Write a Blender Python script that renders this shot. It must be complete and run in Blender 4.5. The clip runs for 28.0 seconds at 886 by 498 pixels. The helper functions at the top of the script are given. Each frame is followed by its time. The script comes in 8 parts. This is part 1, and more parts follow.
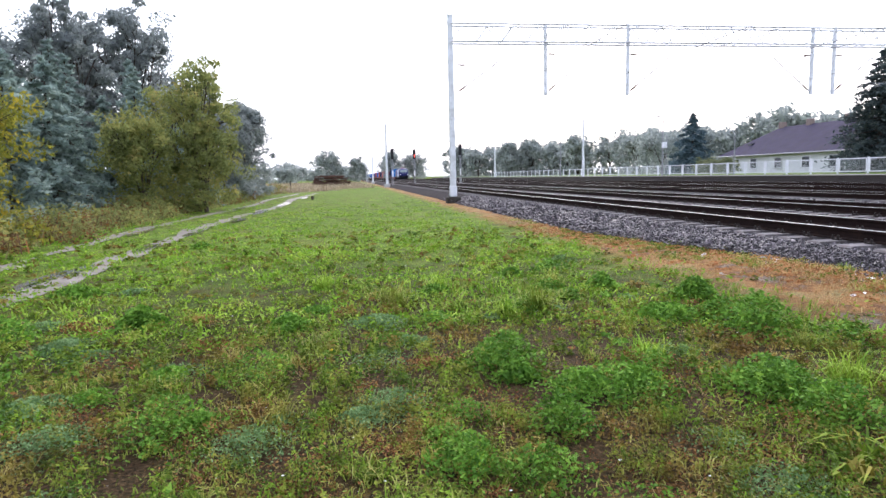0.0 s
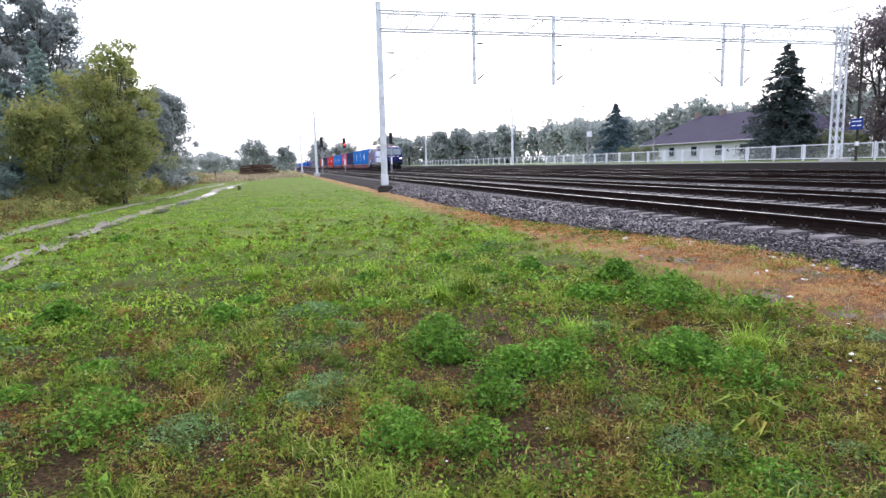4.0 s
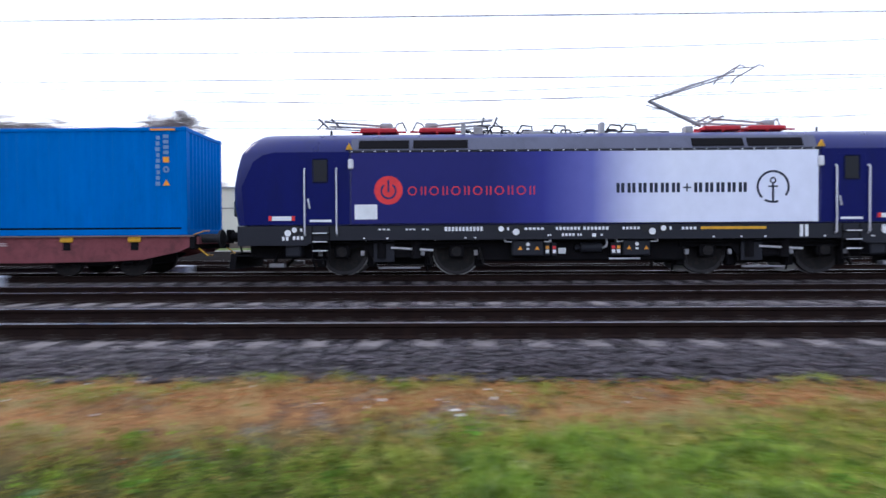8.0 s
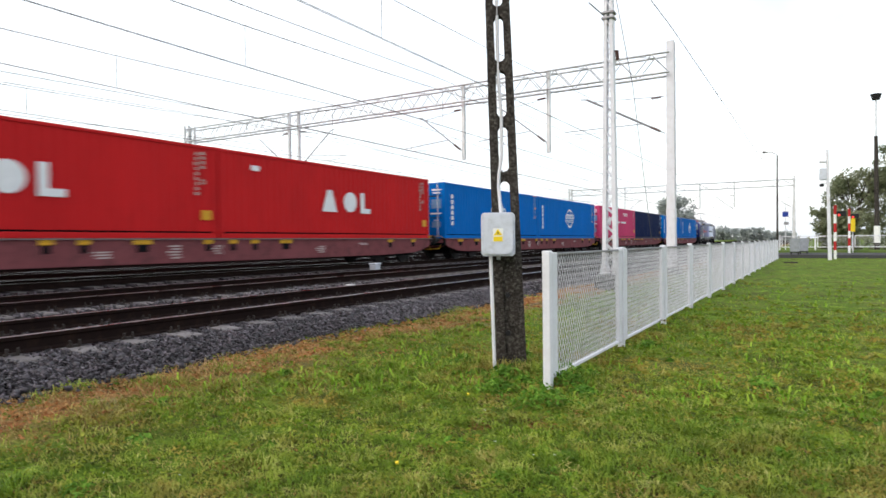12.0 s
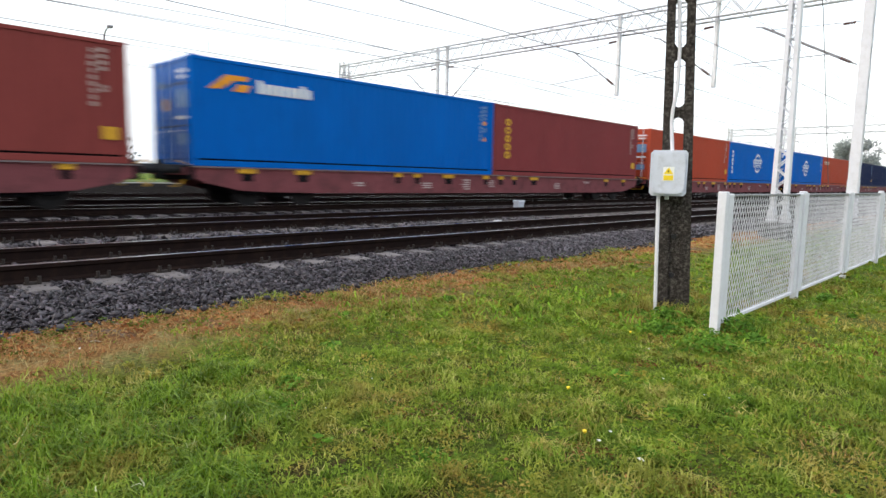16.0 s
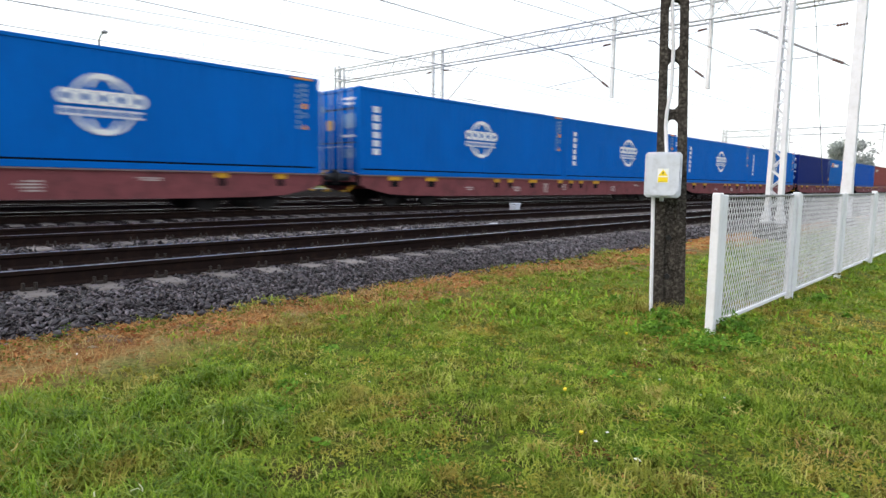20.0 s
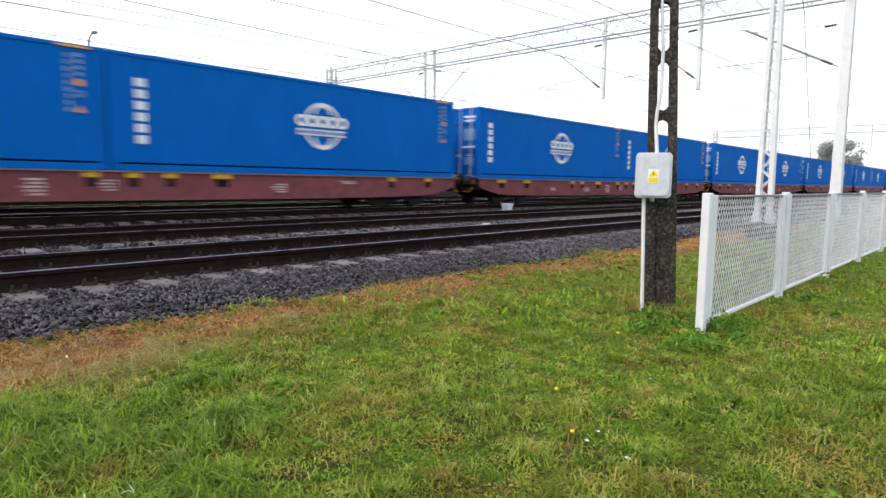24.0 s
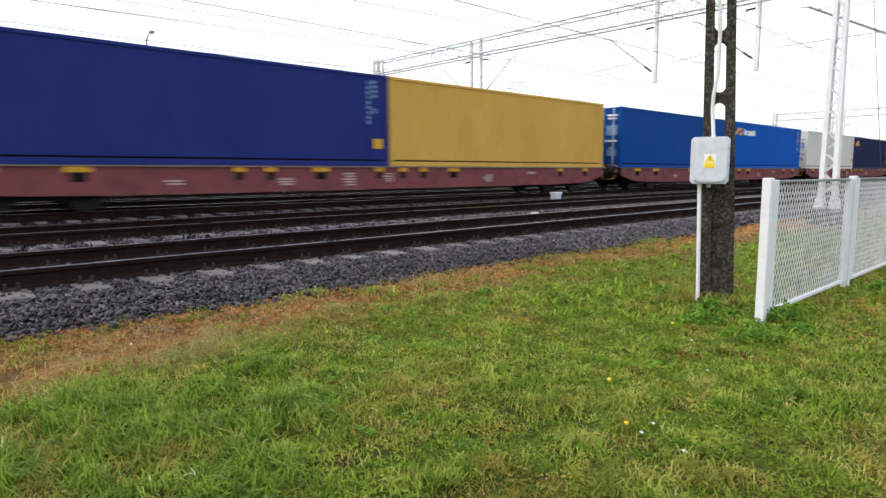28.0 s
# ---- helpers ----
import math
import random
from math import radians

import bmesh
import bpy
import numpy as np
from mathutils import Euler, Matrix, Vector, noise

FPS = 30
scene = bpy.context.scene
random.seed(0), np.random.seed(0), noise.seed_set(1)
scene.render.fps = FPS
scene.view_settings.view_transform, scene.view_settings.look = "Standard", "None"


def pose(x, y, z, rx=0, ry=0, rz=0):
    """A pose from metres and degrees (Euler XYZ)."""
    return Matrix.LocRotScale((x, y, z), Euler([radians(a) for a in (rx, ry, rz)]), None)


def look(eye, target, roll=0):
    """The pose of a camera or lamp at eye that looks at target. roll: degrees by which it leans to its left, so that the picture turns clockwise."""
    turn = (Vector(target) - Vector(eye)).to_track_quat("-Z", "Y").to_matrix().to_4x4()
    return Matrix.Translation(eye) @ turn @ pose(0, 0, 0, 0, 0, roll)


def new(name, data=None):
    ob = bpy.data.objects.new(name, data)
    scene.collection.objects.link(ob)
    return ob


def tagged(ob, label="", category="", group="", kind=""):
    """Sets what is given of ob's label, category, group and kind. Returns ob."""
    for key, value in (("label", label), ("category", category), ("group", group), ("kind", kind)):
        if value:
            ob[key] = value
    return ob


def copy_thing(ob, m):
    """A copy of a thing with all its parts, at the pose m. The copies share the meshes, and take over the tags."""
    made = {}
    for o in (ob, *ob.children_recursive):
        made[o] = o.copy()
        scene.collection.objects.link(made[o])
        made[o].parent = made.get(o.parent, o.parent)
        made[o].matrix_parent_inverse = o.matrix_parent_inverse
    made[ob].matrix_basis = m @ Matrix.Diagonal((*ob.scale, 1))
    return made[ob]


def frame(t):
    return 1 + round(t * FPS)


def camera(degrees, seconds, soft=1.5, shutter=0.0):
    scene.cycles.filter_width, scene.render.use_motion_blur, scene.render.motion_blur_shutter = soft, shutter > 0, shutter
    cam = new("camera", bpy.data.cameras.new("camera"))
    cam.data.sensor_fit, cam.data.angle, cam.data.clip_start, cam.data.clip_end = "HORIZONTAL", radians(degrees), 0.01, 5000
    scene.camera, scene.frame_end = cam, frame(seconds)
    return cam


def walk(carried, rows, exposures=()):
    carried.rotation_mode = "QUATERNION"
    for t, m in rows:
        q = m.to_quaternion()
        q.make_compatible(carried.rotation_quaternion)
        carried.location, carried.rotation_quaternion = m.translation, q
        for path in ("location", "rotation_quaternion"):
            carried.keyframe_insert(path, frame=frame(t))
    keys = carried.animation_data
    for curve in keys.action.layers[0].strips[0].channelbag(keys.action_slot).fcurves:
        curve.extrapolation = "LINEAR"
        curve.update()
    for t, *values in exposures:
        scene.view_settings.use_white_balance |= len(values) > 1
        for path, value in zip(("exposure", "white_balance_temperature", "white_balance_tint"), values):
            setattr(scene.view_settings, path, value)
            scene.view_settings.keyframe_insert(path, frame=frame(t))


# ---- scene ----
cam = camera(71.66, 28.0, 1.5, 0.28)
PATH = [
    (0.0, pose(0.000, 0.000, 0.914, 83.22, 1.33, -8.50)),
    (0.5, pose(-0.055, -0.007, 0.916, 82.94, 0.53, -8.86)),
    (1.0, pose(-0.074, -0.021, 0.911, 83.51, 1.06, -8.64)),
    (1.5, pose(-0.096, -0.065, 0.902, 84.32, 0.97, -8.86)),
    (2.0, pose(-0.116, -0.111, 0.907, 84.95, 1.50, -12.94)),
    (2.5, pose(-0.100, -0.090, 0.916, 83.73, 2.00, -13.92)),
    (4.5, pose(-0.020, -0.111, 0.901, 82.06, 1.04, -16.08)),
    (5.0, pose(-0.034, -0.105, 0.909, 82.80, 1.02, -18.76)),
    (5.5, pose(-0.030, -0.101, 0.886, 80.68, -0.20, -18.05)),
    (6.0, pose(-0.026, -0.088, 0.914, 80.03, -2.17, -20.91)),
    (6.5, pose(-0.020, -0.092, 0.915, 82.79, -1.39, -24.93)),
    (7.0, pose(0.002, -0.080, 0.928, 83.99, -0.38, -33.65)),
    (7.1, pose(0.022, -0.033, 0.914, 84.66, -1.22, -35.49)),
    (7.4, pose(0.213, 0.009, 0.856, 87.83, 0.96, -44.32)),
    (7.5, pose(0.246, -0.079, 0.892, 87.11, 2.01, -50.18)),
    (7.7, pose(0.313, -0.108, 0.943, 88.39, 1.48, -64.45)),
    (7.8, pose(0.339, -0.231, 0.947, 88.86, 0.92, -72.31)),
    (8.0, pose(0.386, -0.481, 0.946, 89.08, 0.31, -89.06)),
    (8.3, pose(0.547, -0.608, 0.994, 88.93, 1.09, -112.90)),
    (8.5, pose(0.395, -0.808, 0.968, 88.12, 0.45, -123.55)),
    (8.6, pose(0.399, -0.789, 0.977, 88.31, 1.02, -127.67)),
    (8.9, pose(0.540, -0.799, 0.910, 87.98, 2.68, -135.36)),
    (9.0, pose(0.543, -0.782, 0.947, 88.40, 2.77, -135.60)),
    (9.2, pose(0.567, -0.844, 0.907, 86.45, 2.58, -138.75)),
    (9.5, pose(0.529, -0.807, 0.916, 85.68, 2.69, -140.80)),
    (9.7, pose(0.499, -0.802, 0.913, 82.41, 1.49, -142.14)),
    (10.0, pose(0.505, -0.892, 0.937, 78.43, -4.10, -144.48)),
    (10.5, pose(0.506, -0.819, 0.956, 85.97, -1.89, -137.26)),
    (11.0, pose(0.539, -0.798, 0.947, 86.40, 3.89, -133.39)),
    (11.5, pose(0.506, -0.809, 0.922, 86.52, 1.39, -138.34)),
    (12.0, pose(0.377, -0.845, 0.917, 89.31, 0.54, -148.73)),
    (12.2, pose(0.343, -0.805, 0.904, 87.66, 0.45, -149.14)),
    (12.5, pose(0.363, -0.825, 0.918, 87.82, -0.27, -147.53)),
    (13.0, pose(0.465, -0.702, 0.912, 84.86, -1.28, -137.30)),
    (13.5, pose(0.565, -0.611, 0.866, 82.35, -2.21, -134.68)),
    (15.5, pose(0.512, -0.583, 0.887, 83.78, -1.34, -135.97)),
    (16.0, pose(0.513, -0.585, 0.882, 83.49, -1.20, -135.95)),
    (16.5, pose(0.498, -0.586, 0.884, 83.48, -0.69, -136.19)),
    (17.0, pose(0.493, -0.585, 0.884, 83.69, -0.44, -136.33)),
    (17.5, pose(0.497, -0.585, 0.884, 83.09, -0.82, -135.96)),
    (18.0, pose(0.498, -0.581, 0.888, 83.64, -0.81, -136.52)),
    (18.5, pose(0.497, -0.584, 0.884, 83.38, -0.42, -136.59)),
    (19.0, pose(0.491, -0.577, 0.886, 83.75, -0.42, -136.63)),
    (19.5, pose(0.496, -0.576, 0.884, 83.70, -0.24, -136.50)),
    (20.0, pose(0.499, -0.574, 0.884, 83.78, -0.81, -136.31)),
    (20.5, pose(0.495, -0.574, 0.887, 84.16, -0.53, -136.14)),
    (21.0, pose(0.505, -0.587, 0.881, 83.19, -1.09, -137.97)),
    (21.5, pose(0.506, -0.588, 0.886, 83.20, -1.33, -138.93)),
    (23.5, pose(0.490, -0.575, 0.887, 83.91, -0.79, -137.89)),
    (24.0, pose(0.487, -0.572, 0.885, 83.85, -0.70, -137.01)),
    (24.5, pose(0.496, -0.577, 0.881, 83.59, -0.41, -136.98)),
    (25.0, pose(0.501, -0.583, 0.874, 83.03, -0.65, -136.45)),
    (25.5, pose(0.519, -0.577, 0.876, 81.34, -0.95, -134.50)),
    (26.0, pose(0.509, -0.584, 0.875, 82.03, -0.44, -134.35)),
    (26.5, pose(0.499, -0.581, 0.878, 82.58, 0.08, -134.09)),
    (27.0, pose(0.516, -0.576, 0.879, 82.77, -0.25, -133.47)),
    (27.5, pose(0.517, -0.574, 0.885, 82.67, -0.22, -132.66)),
    (28.0, pose(0.504, -0.575, 0.879, 82.90, 0.21, -132.64)),
]
walk(cam, PATH, [(0, 0.88, 5920, 18), (6.5, 0.86, 5920, 18), (7.3, 0.82, 5870, 17), (8, 0.59, 5720, 18), (8.7, 0.51, 6000, 14), (10, 0.41, 6450, 10), (11, 0.54, 6450, 11), (12, 0.34, 6450, 10), (13, 0.36, 6450, 10), (15.5, 0.47, 6450, 10), (17, 0.48, 6450, 10), (18, 0.42, 6450, 10), (19, 0.5, 6450, 10), (21, 0.57, 6450, 10), (25, 0.56, 6450, 10), (28, 0.53, 6450, 10)])

# ---- sky and light: low overcast, bright white, soft shadows ----
scene.view_settings.exposure = 0.55
world = bpy.data.worlds.new("sky")
scene.world = world
world.use_nodes = True
wn, wl = world.node_tree.nodes, world.node_tree.links
wn.clear()
sky = wn.new("ShaderNodeTexSky")
sky.sky_type = "NISHITA"
sky.sun_disc = False
sky.sun_elevation, sky.sun_rotation = radians(38), radians(20)
sky.air_density, sky.dust_density = 1.5, 4.0
skyb = wn.new("ShaderNodeBackground")
skyb.inputs["Strength"].default_value = 0.06
wl.new(sky.outputs[0], skyb.inputs["Color"])
cn = wn.new("ShaderNodeTexNoise")
cn.inputs["Scale"].default_value, cn.inputs["Detail"].default_value = 2.2, 5.0
cr = wn.new("ShaderNodeValToRGB")
cr.color_ramp.elements[0].position, cr.color_ramp.elements[0].color = 0.36, (0.62, 0.70, 0.80, 1)
cr.color_ramp.elements[1].position, cr.color_ramp.elements[1].color = 0.56, (0.95, 0.97, 1.0, 1)
wl.new(cn.outputs["Fac"], cr.inputs["Fac"])
cloud = wn.new("ShaderNodeBackground")
cloud.inputs["Strength"].default_value = 0.92
wl.new(cr.outputs[0], cloud.inputs["Color"])
addn, wout = wn.new("ShaderNodeAddShader"), wn.new("ShaderNodeOutputWorld")
wl.new(skyb.outputs[0], addn.inputs[0])
wl.new(cloud.outputs[0], addn.inputs[1])
wl.new(addn.outputs[0], wout.inputs["Surface"])
sun = new("sun", bpy.data.lights.new("sun", "SUN"))
sun.data.energy, sun.data.angle, sun.data.color = 0.7, radians(30), (1.0, 0.97, 0.92)
sun.matrix_world = look((30, 60, 60), (0, 0, 0))

# ---- plan ----
RAIL_X = (7.319, 11.441, 16.825, 22.0, 27.55)      # near rail of each track, top of rail is z = 0
AXES = [x + 0.7535 for x in RAIL_X]
GROUND = -0.45
TRAIN_X = AXES[2]
PLAT_X, PLAT_Z = 30.0, 0.40


def sstep(a):
    a = min(1.0, max(0.0, a))
    return a * a * (3 - 2 * a)


def toe(y):
    """Where the ballast's foot lies, across the line."""
    return 5.15 + 0.75 * sstep((15 - y) / 9)


def ground_z(x, y):
    z = GROUND + 0.13 * sstep((x - 3.6) / 2.2) * sstep((15 - y) / 9)
    z += 0.03 * noise.noise((x * 0.35, y * 0.35, 0)) + 0.015 * noise.noise((x * 1.3, y * 1.3, 5))
    return z


# ---- mesh helpers ----
class Shape:
    """Gathers vertices and faces for one mesh."""

    def __init__(self):
        self.v, self.f, self.m = [], [], []
        self.cur = 0

    def face(self, *idx):
        self.f.append(idx)
        self.m.append(self.cur)

    def box(self, x0, y0, z0, x1, y1, z1, c=0.0, m=None):
        """An upright box between two corners, its edges cut by c."""
        n = len(self.v)
        if c <= 0:
            pts = [(x, y, z) for z in (z0, z1) for y in (y0, y1) for x in (x0, x1)]
            fs = [(0, 2, 3, 1), (4, 5, 7, 6), (0, 1, 5, 4), (2, 6, 7, 3), (0, 4, 6, 2), (1, 3, 7, 5)]
        else:
            pts, ids = [], {}
            for k in (0, 1):
                for j in (0, 1):
                    for i in (0, 1):
                        x, y, z = (x0, x1)[i], (y0, y1)[j], (z0, z1)[k]
                        dx, dy, dz = (c, -c)[i], (c, -c)[j], (c, -c)[k]
                        for a, p in enumerate(((x, y + dy, z + dz), (x + dx, y, z + dz), (x + dx, y + dy, z))):
                            ids[i, j, k, a] = len(pts)
                            pts.append(p)
            g = ids.get
            fs = []
            for s in (0, 1):
                fs.append([g((s, j, k, 0)) for j, k in ((0, 0), (0, 1), (1, 1), (1, 0))][::1 if s == 0 else -1])
                fs.append([g((i, s, k, 1)) for i, k in ((0, 0), (1, 0), (1, 1), (0, 1))][::1 if s == 0 else -1])
                fs.append([g((i, j, s, 2)) for i, j in ((0, 0), (0, 1), (1, 1), (1, 0))][::1 if s == 0 else -1])
            for a in (0, 1):
                for b in (0, 1):
                    fs.append((g((0, a, b, 1)), g((1, a, b, 1)), g((1, a, b, 2)), g((0, a, b, 2))))
                    fs.append((g((a, 0, b, 0)), g((a, 1, b, 0)), g((a, 1, b, 2)), g((a, 0, b, 2))))
                    fs.append((g((a, b, 0, 0)), g((a, b, 1, 0)), g((a, b, 1, 1)), g((a, b, 0, 1))))
            for i in (0, 1):
                for j in (0, 1):
                    for k in (0, 1):
                        fs.append((g((i, j, k, 0)), g((i, j, k, 1)), g((i, j, k, 2))))
        if m is not None:
            pts = [m @ Vector(p) for p in pts]
        self.v += [tuple(p) for p in pts]
        for q in fs:
            self.face(*(n + i for i in q))
        return self

    def tube(self, p, q, r, n=8, r2=None, caps=True):
        p, q = Vector(p), Vector(q)
        r2 = r if r2 is None else r2
        d = (q - p).normalized()
        a = d.orthogonal().normalized() if abs(d.z) < 0.99 else Vector((1, 0, 0))
        a = (a - d * a.dot(d)).normalized()
        b = d.cross(a)
        k = len(self.v)
        for base, rr in ((p, r), (q, r2)):
            for i in range(n):
                t = 2 * math.pi * (i + 0.5) / n
                self.v.append(tuple(base + rr * (math.cos(t) * a + math.sin(t) * b)))
        for i in range(n):
            j = (i + 1) % n
            self.face(k + i, k + j, k + n + j, k + n + i)
        if caps:
            self.face(*(k + i for i in reversed(range(n))))
            self.face(*(k + n + i for i in range(n)))
        return self

    def path(self, pts, r, n=6):
        for p, q in zip(pts, pts[1:]):
            self.tube(p, q, r, n)
        return self

    def beam(self, p, q, w, h=None):
        """A square bar from p to q."""
        return self.tube(p, q, max(w, h or w) * 0.7071, 4)

    def prism(self, poly, axis, a, b):
        """A closed outline swept along one axis. The outline lies in the other two, in their order."""
        k, n = len(self.v), len(poly)
        for s in (a, b):
            for u, w in poly:
                self.v.append({"x": (s, u, w), "y": (u, s, w), "z": (u, w, s)}[axis])
        area = sum(poly[i][0] * poly[(i + 1) % n][1] - poly[(i + 1) % n][0] * poly[i][1] for i in range(n))
        flip = (area > 0) != (axis == "y")
        for i in range(n):
            j = (i + 1) % n
            q = (k + i, k + j, k + n + j, k + n + i)
            self.face(*(q if flip else q[::-1]))
        e0, e1 = tuple(k + i for i in range(n)), tuple(k + n + i for i in range(n))
        self.face(*(e0[::-1] if flip else e0))
        self.face(*(e1 if flip else e1[::-1]))
        return self

    def ring(self, c, r0, r1, x, a0=0.0, a1=360.0, n=32, sy=1.0, sz=1.0):
        """A flat ring sector standing across x, at centre c = (y, z)."""
        k = len(self.v)
        for i in range(n + 1):
            t = radians(a0 + (a1 - a0) * i / n)
            for r in (r0, r1):
                self.v.append((x, c[0] + r * sy * math.cos(t), c[1] + r * sz * math.sin(t)))
        for i in range(n):
            self.face(k + 2 * i, k + 2 * i + 1, k + 2 * i + 3, k + 2 * i + 2)
        return self

    def plate(self, x, y0, z0, y1, z1):
        """A thin upright plate across x."""
        return self.box(x - 0.003, min(y0, y1), min(z0, z1), x + 0.003, max(y0, y1), max(z0, z1))

    def mesh(self, name, mats, smooth=False):
        me = bpy.data.meshes.new(name)
        me.from_pydata(self.v, [], self.f)
        for mt in mats if isinstance(mats, (list, tuple)) else [mats]:
            me.materials.append(mt)
        if max(self.m, default=0) > 0:
            me.polygons.foreach_set("material_index", self.m)
        if smooth:
            me.polygons.foreach_set("use_smooth", [True] * len(self.f))
        me.update()
        return me


def fix_normals(me):
    bm = bmesh.new()
    bm.from_mesh(me)
    bmesh.ops.recalc_face_normals(bm, faces=bm.faces)
    bm.to_mesh(me)
    bm.free()


def part(name, shape, material, parent=None, label="", smooth=False, m=None, kind=""):
    me = shape if isinstance(shape, bpy.types.Mesh) else shape.mesh(name, material, smooth)
    ob = new(name, me)
    if parent is not None:
        ob.parent = parent
    if m is not None:
        ob.matrix_basis = m
    return tagged(ob, label, kind=kind)


def thing(name, m, label, category, group="", kind=""):
    ob = new(name)
    ob.empty_display_size = 0.2
    ob.matrix_basis = m
    return tagged(ob, label, category, group, kind)


def solo(name, shape, material, label, category="", group="", kind="", smooth=False, m=None):
    ob = part(name, shape, material, None, label, smooth, m)
    return tagged(ob, category=category, group=group, kind=kind)


def bulk(name, verts, k, material):
    """A mesh of loose k-gons from an array of corners."""
    verts = np.asarray(verts, dtype=np.float32).reshape(-1, 3)
    n = len(verts) // k
    me = bpy.data.meshes.new(name)
    me.vertices.add(len(verts))
    me.vertices.foreach_set("co", verts.ravel())
    me.loops.add(n * k)
    me.loops.foreach_set("vertex_index", np.arange(n * k, dtype=np.int32))
    me.polygons.add(n)
    me.polygons.foreach_set("loop_start", np.arange(0, n * k, k, dtype=np.int32))
    me.materials.append(material)
    me.update(calc_edges=True)
    return me


# ---- materials ----
def nodes_of(name):
    mt = bpy.data.materials.new(name)
    mt.use_nodes = True
    nt = mt.node_tree
    return mt, nt.nodes, nt.links, nt.nodes["Principled BSDF"]


def ramp(n, l, src, stops):
    r = n.new("ShaderNodeValToRGB")
    e = r.color_ramp.elements
    while len(e) < len(stops):
        e.new(0.5)
    for el, (p, c) in zip(e, stops):
        el.position, el.color = p, (*c, 1)
    l.new(src, r.inputs["Fac"])
    return r.outputs["Color"]


def tex(n, l, coord, scale, detail=4.0, rough=0.55):
    t = n.new("ShaderNodeTexNoise")
    t.inputs["Scale"].default_value, t.inputs["Detail"].default_value, t.inputs["Roughness"].default_value = scale, detail, rough
    l.new(coord, t.inputs["Vector"])
    return t.outputs["Fac"]


def mixc(n, l, fac, a, b, blend="MIX"):
    m = n.new("ShaderNodeMix")
    m.data_type, m.blend_type = "RGBA", blend
    for sock, val in ((m.inputs[0], fac), (m.inputs[6], a), (m.inputs[7], b)):
        if isinstance(val, (int, float)):
            sock.default_value = val
        elif isinstance(val, tuple):
            sock.default_value = (*val, 1)
        else:
            l.new(val, sock)
    return m.outputs[2]


def mat(name, base, rough=0.6, metal=0.0, dirt=None, amount=0.4, scale=2.0, grain=40.0, bump=0.15, vary=0.12, random_tint=0.0, stretch=None, island=False, spec=0.2):
    """A painted, worn or raw surface: colour drifting at two scales, stains of the dirt colour, fine relief."""
    mt, n, l, p = nodes_of(name)
    tc = n.new("ShaderNodeTexCoord")
    co = tc.outputs["Object"]
    if stretch:
        mp = n.new("ShaderNodeMapping")
        mp.inputs["Scale"].default_value = stretch
        l.new(co, mp.inputs["Vector"])
        co = mp.outputs[0]
    big, small = tex(n, l, co, scale), tex(n, l, co, grain, 3.0)
    dark = tuple(c * (1 - vary * 1.6) for c in base)
    lite = tuple(min(1.0, c * (1 + vary)) for c in base)
    col = ramp(n, l, big, [(0.3, dark), (0.7, lite)])
    col = mixc(n, l, 0.35, col, ramp(n, l, small, [(0.3, dark), (0.7, lite)]))
    if dirt:
        d = tex(n, l, co, scale * 2.3, 6.0, 0.65)
        mk = ramp(n, l, d, [(0.48, (0, 0, 0)), (0.68, (amount,) * 3)])
        col = mixc(n, l, mk, col, dirt)
    if random_tint:
        src = n.new("ShaderNodeNewGeometry").outputs["Random Per Island"] if island else n.new("ShaderNodeObjectInfo").outputs["Random"]
        k = 1 - random_tint
        col = mixc(n, l, 1.0, col, ramp(n, l, src, [(0.0, (k, k, k)), (0.62, (k + (1 - k) * 0.36,) * 3), (1.0, (1, 1, 1))]), "MULTIPLY")
    l.new(col, p.inputs["Base Color"])
    rr = n.new("ShaderNodeMapRange")
    rr.inputs["To Min"].default_value, rr.inputs["To Max"].default_value = max(0.03, rough - 0.12), min(1.0, rough + 0.12)
    l.new(big, rr.inputs["Value"])
    l.new(rr.outputs[0], p.inputs["Roughness"])
    p.inputs["Metallic"].default_value = metal
    p.inputs["Specular IOR Level"].default_value = spec
    if bump:
        b = n.new("ShaderNodeBump")
        b.inputs["Strength"].default_value, b.inputs["Distance"].default_value = bump, 0.01
        l.new(small, b.inputs["Height"])
        l.new(b.outputs[0], p.inputs["Normal"])
    return mt


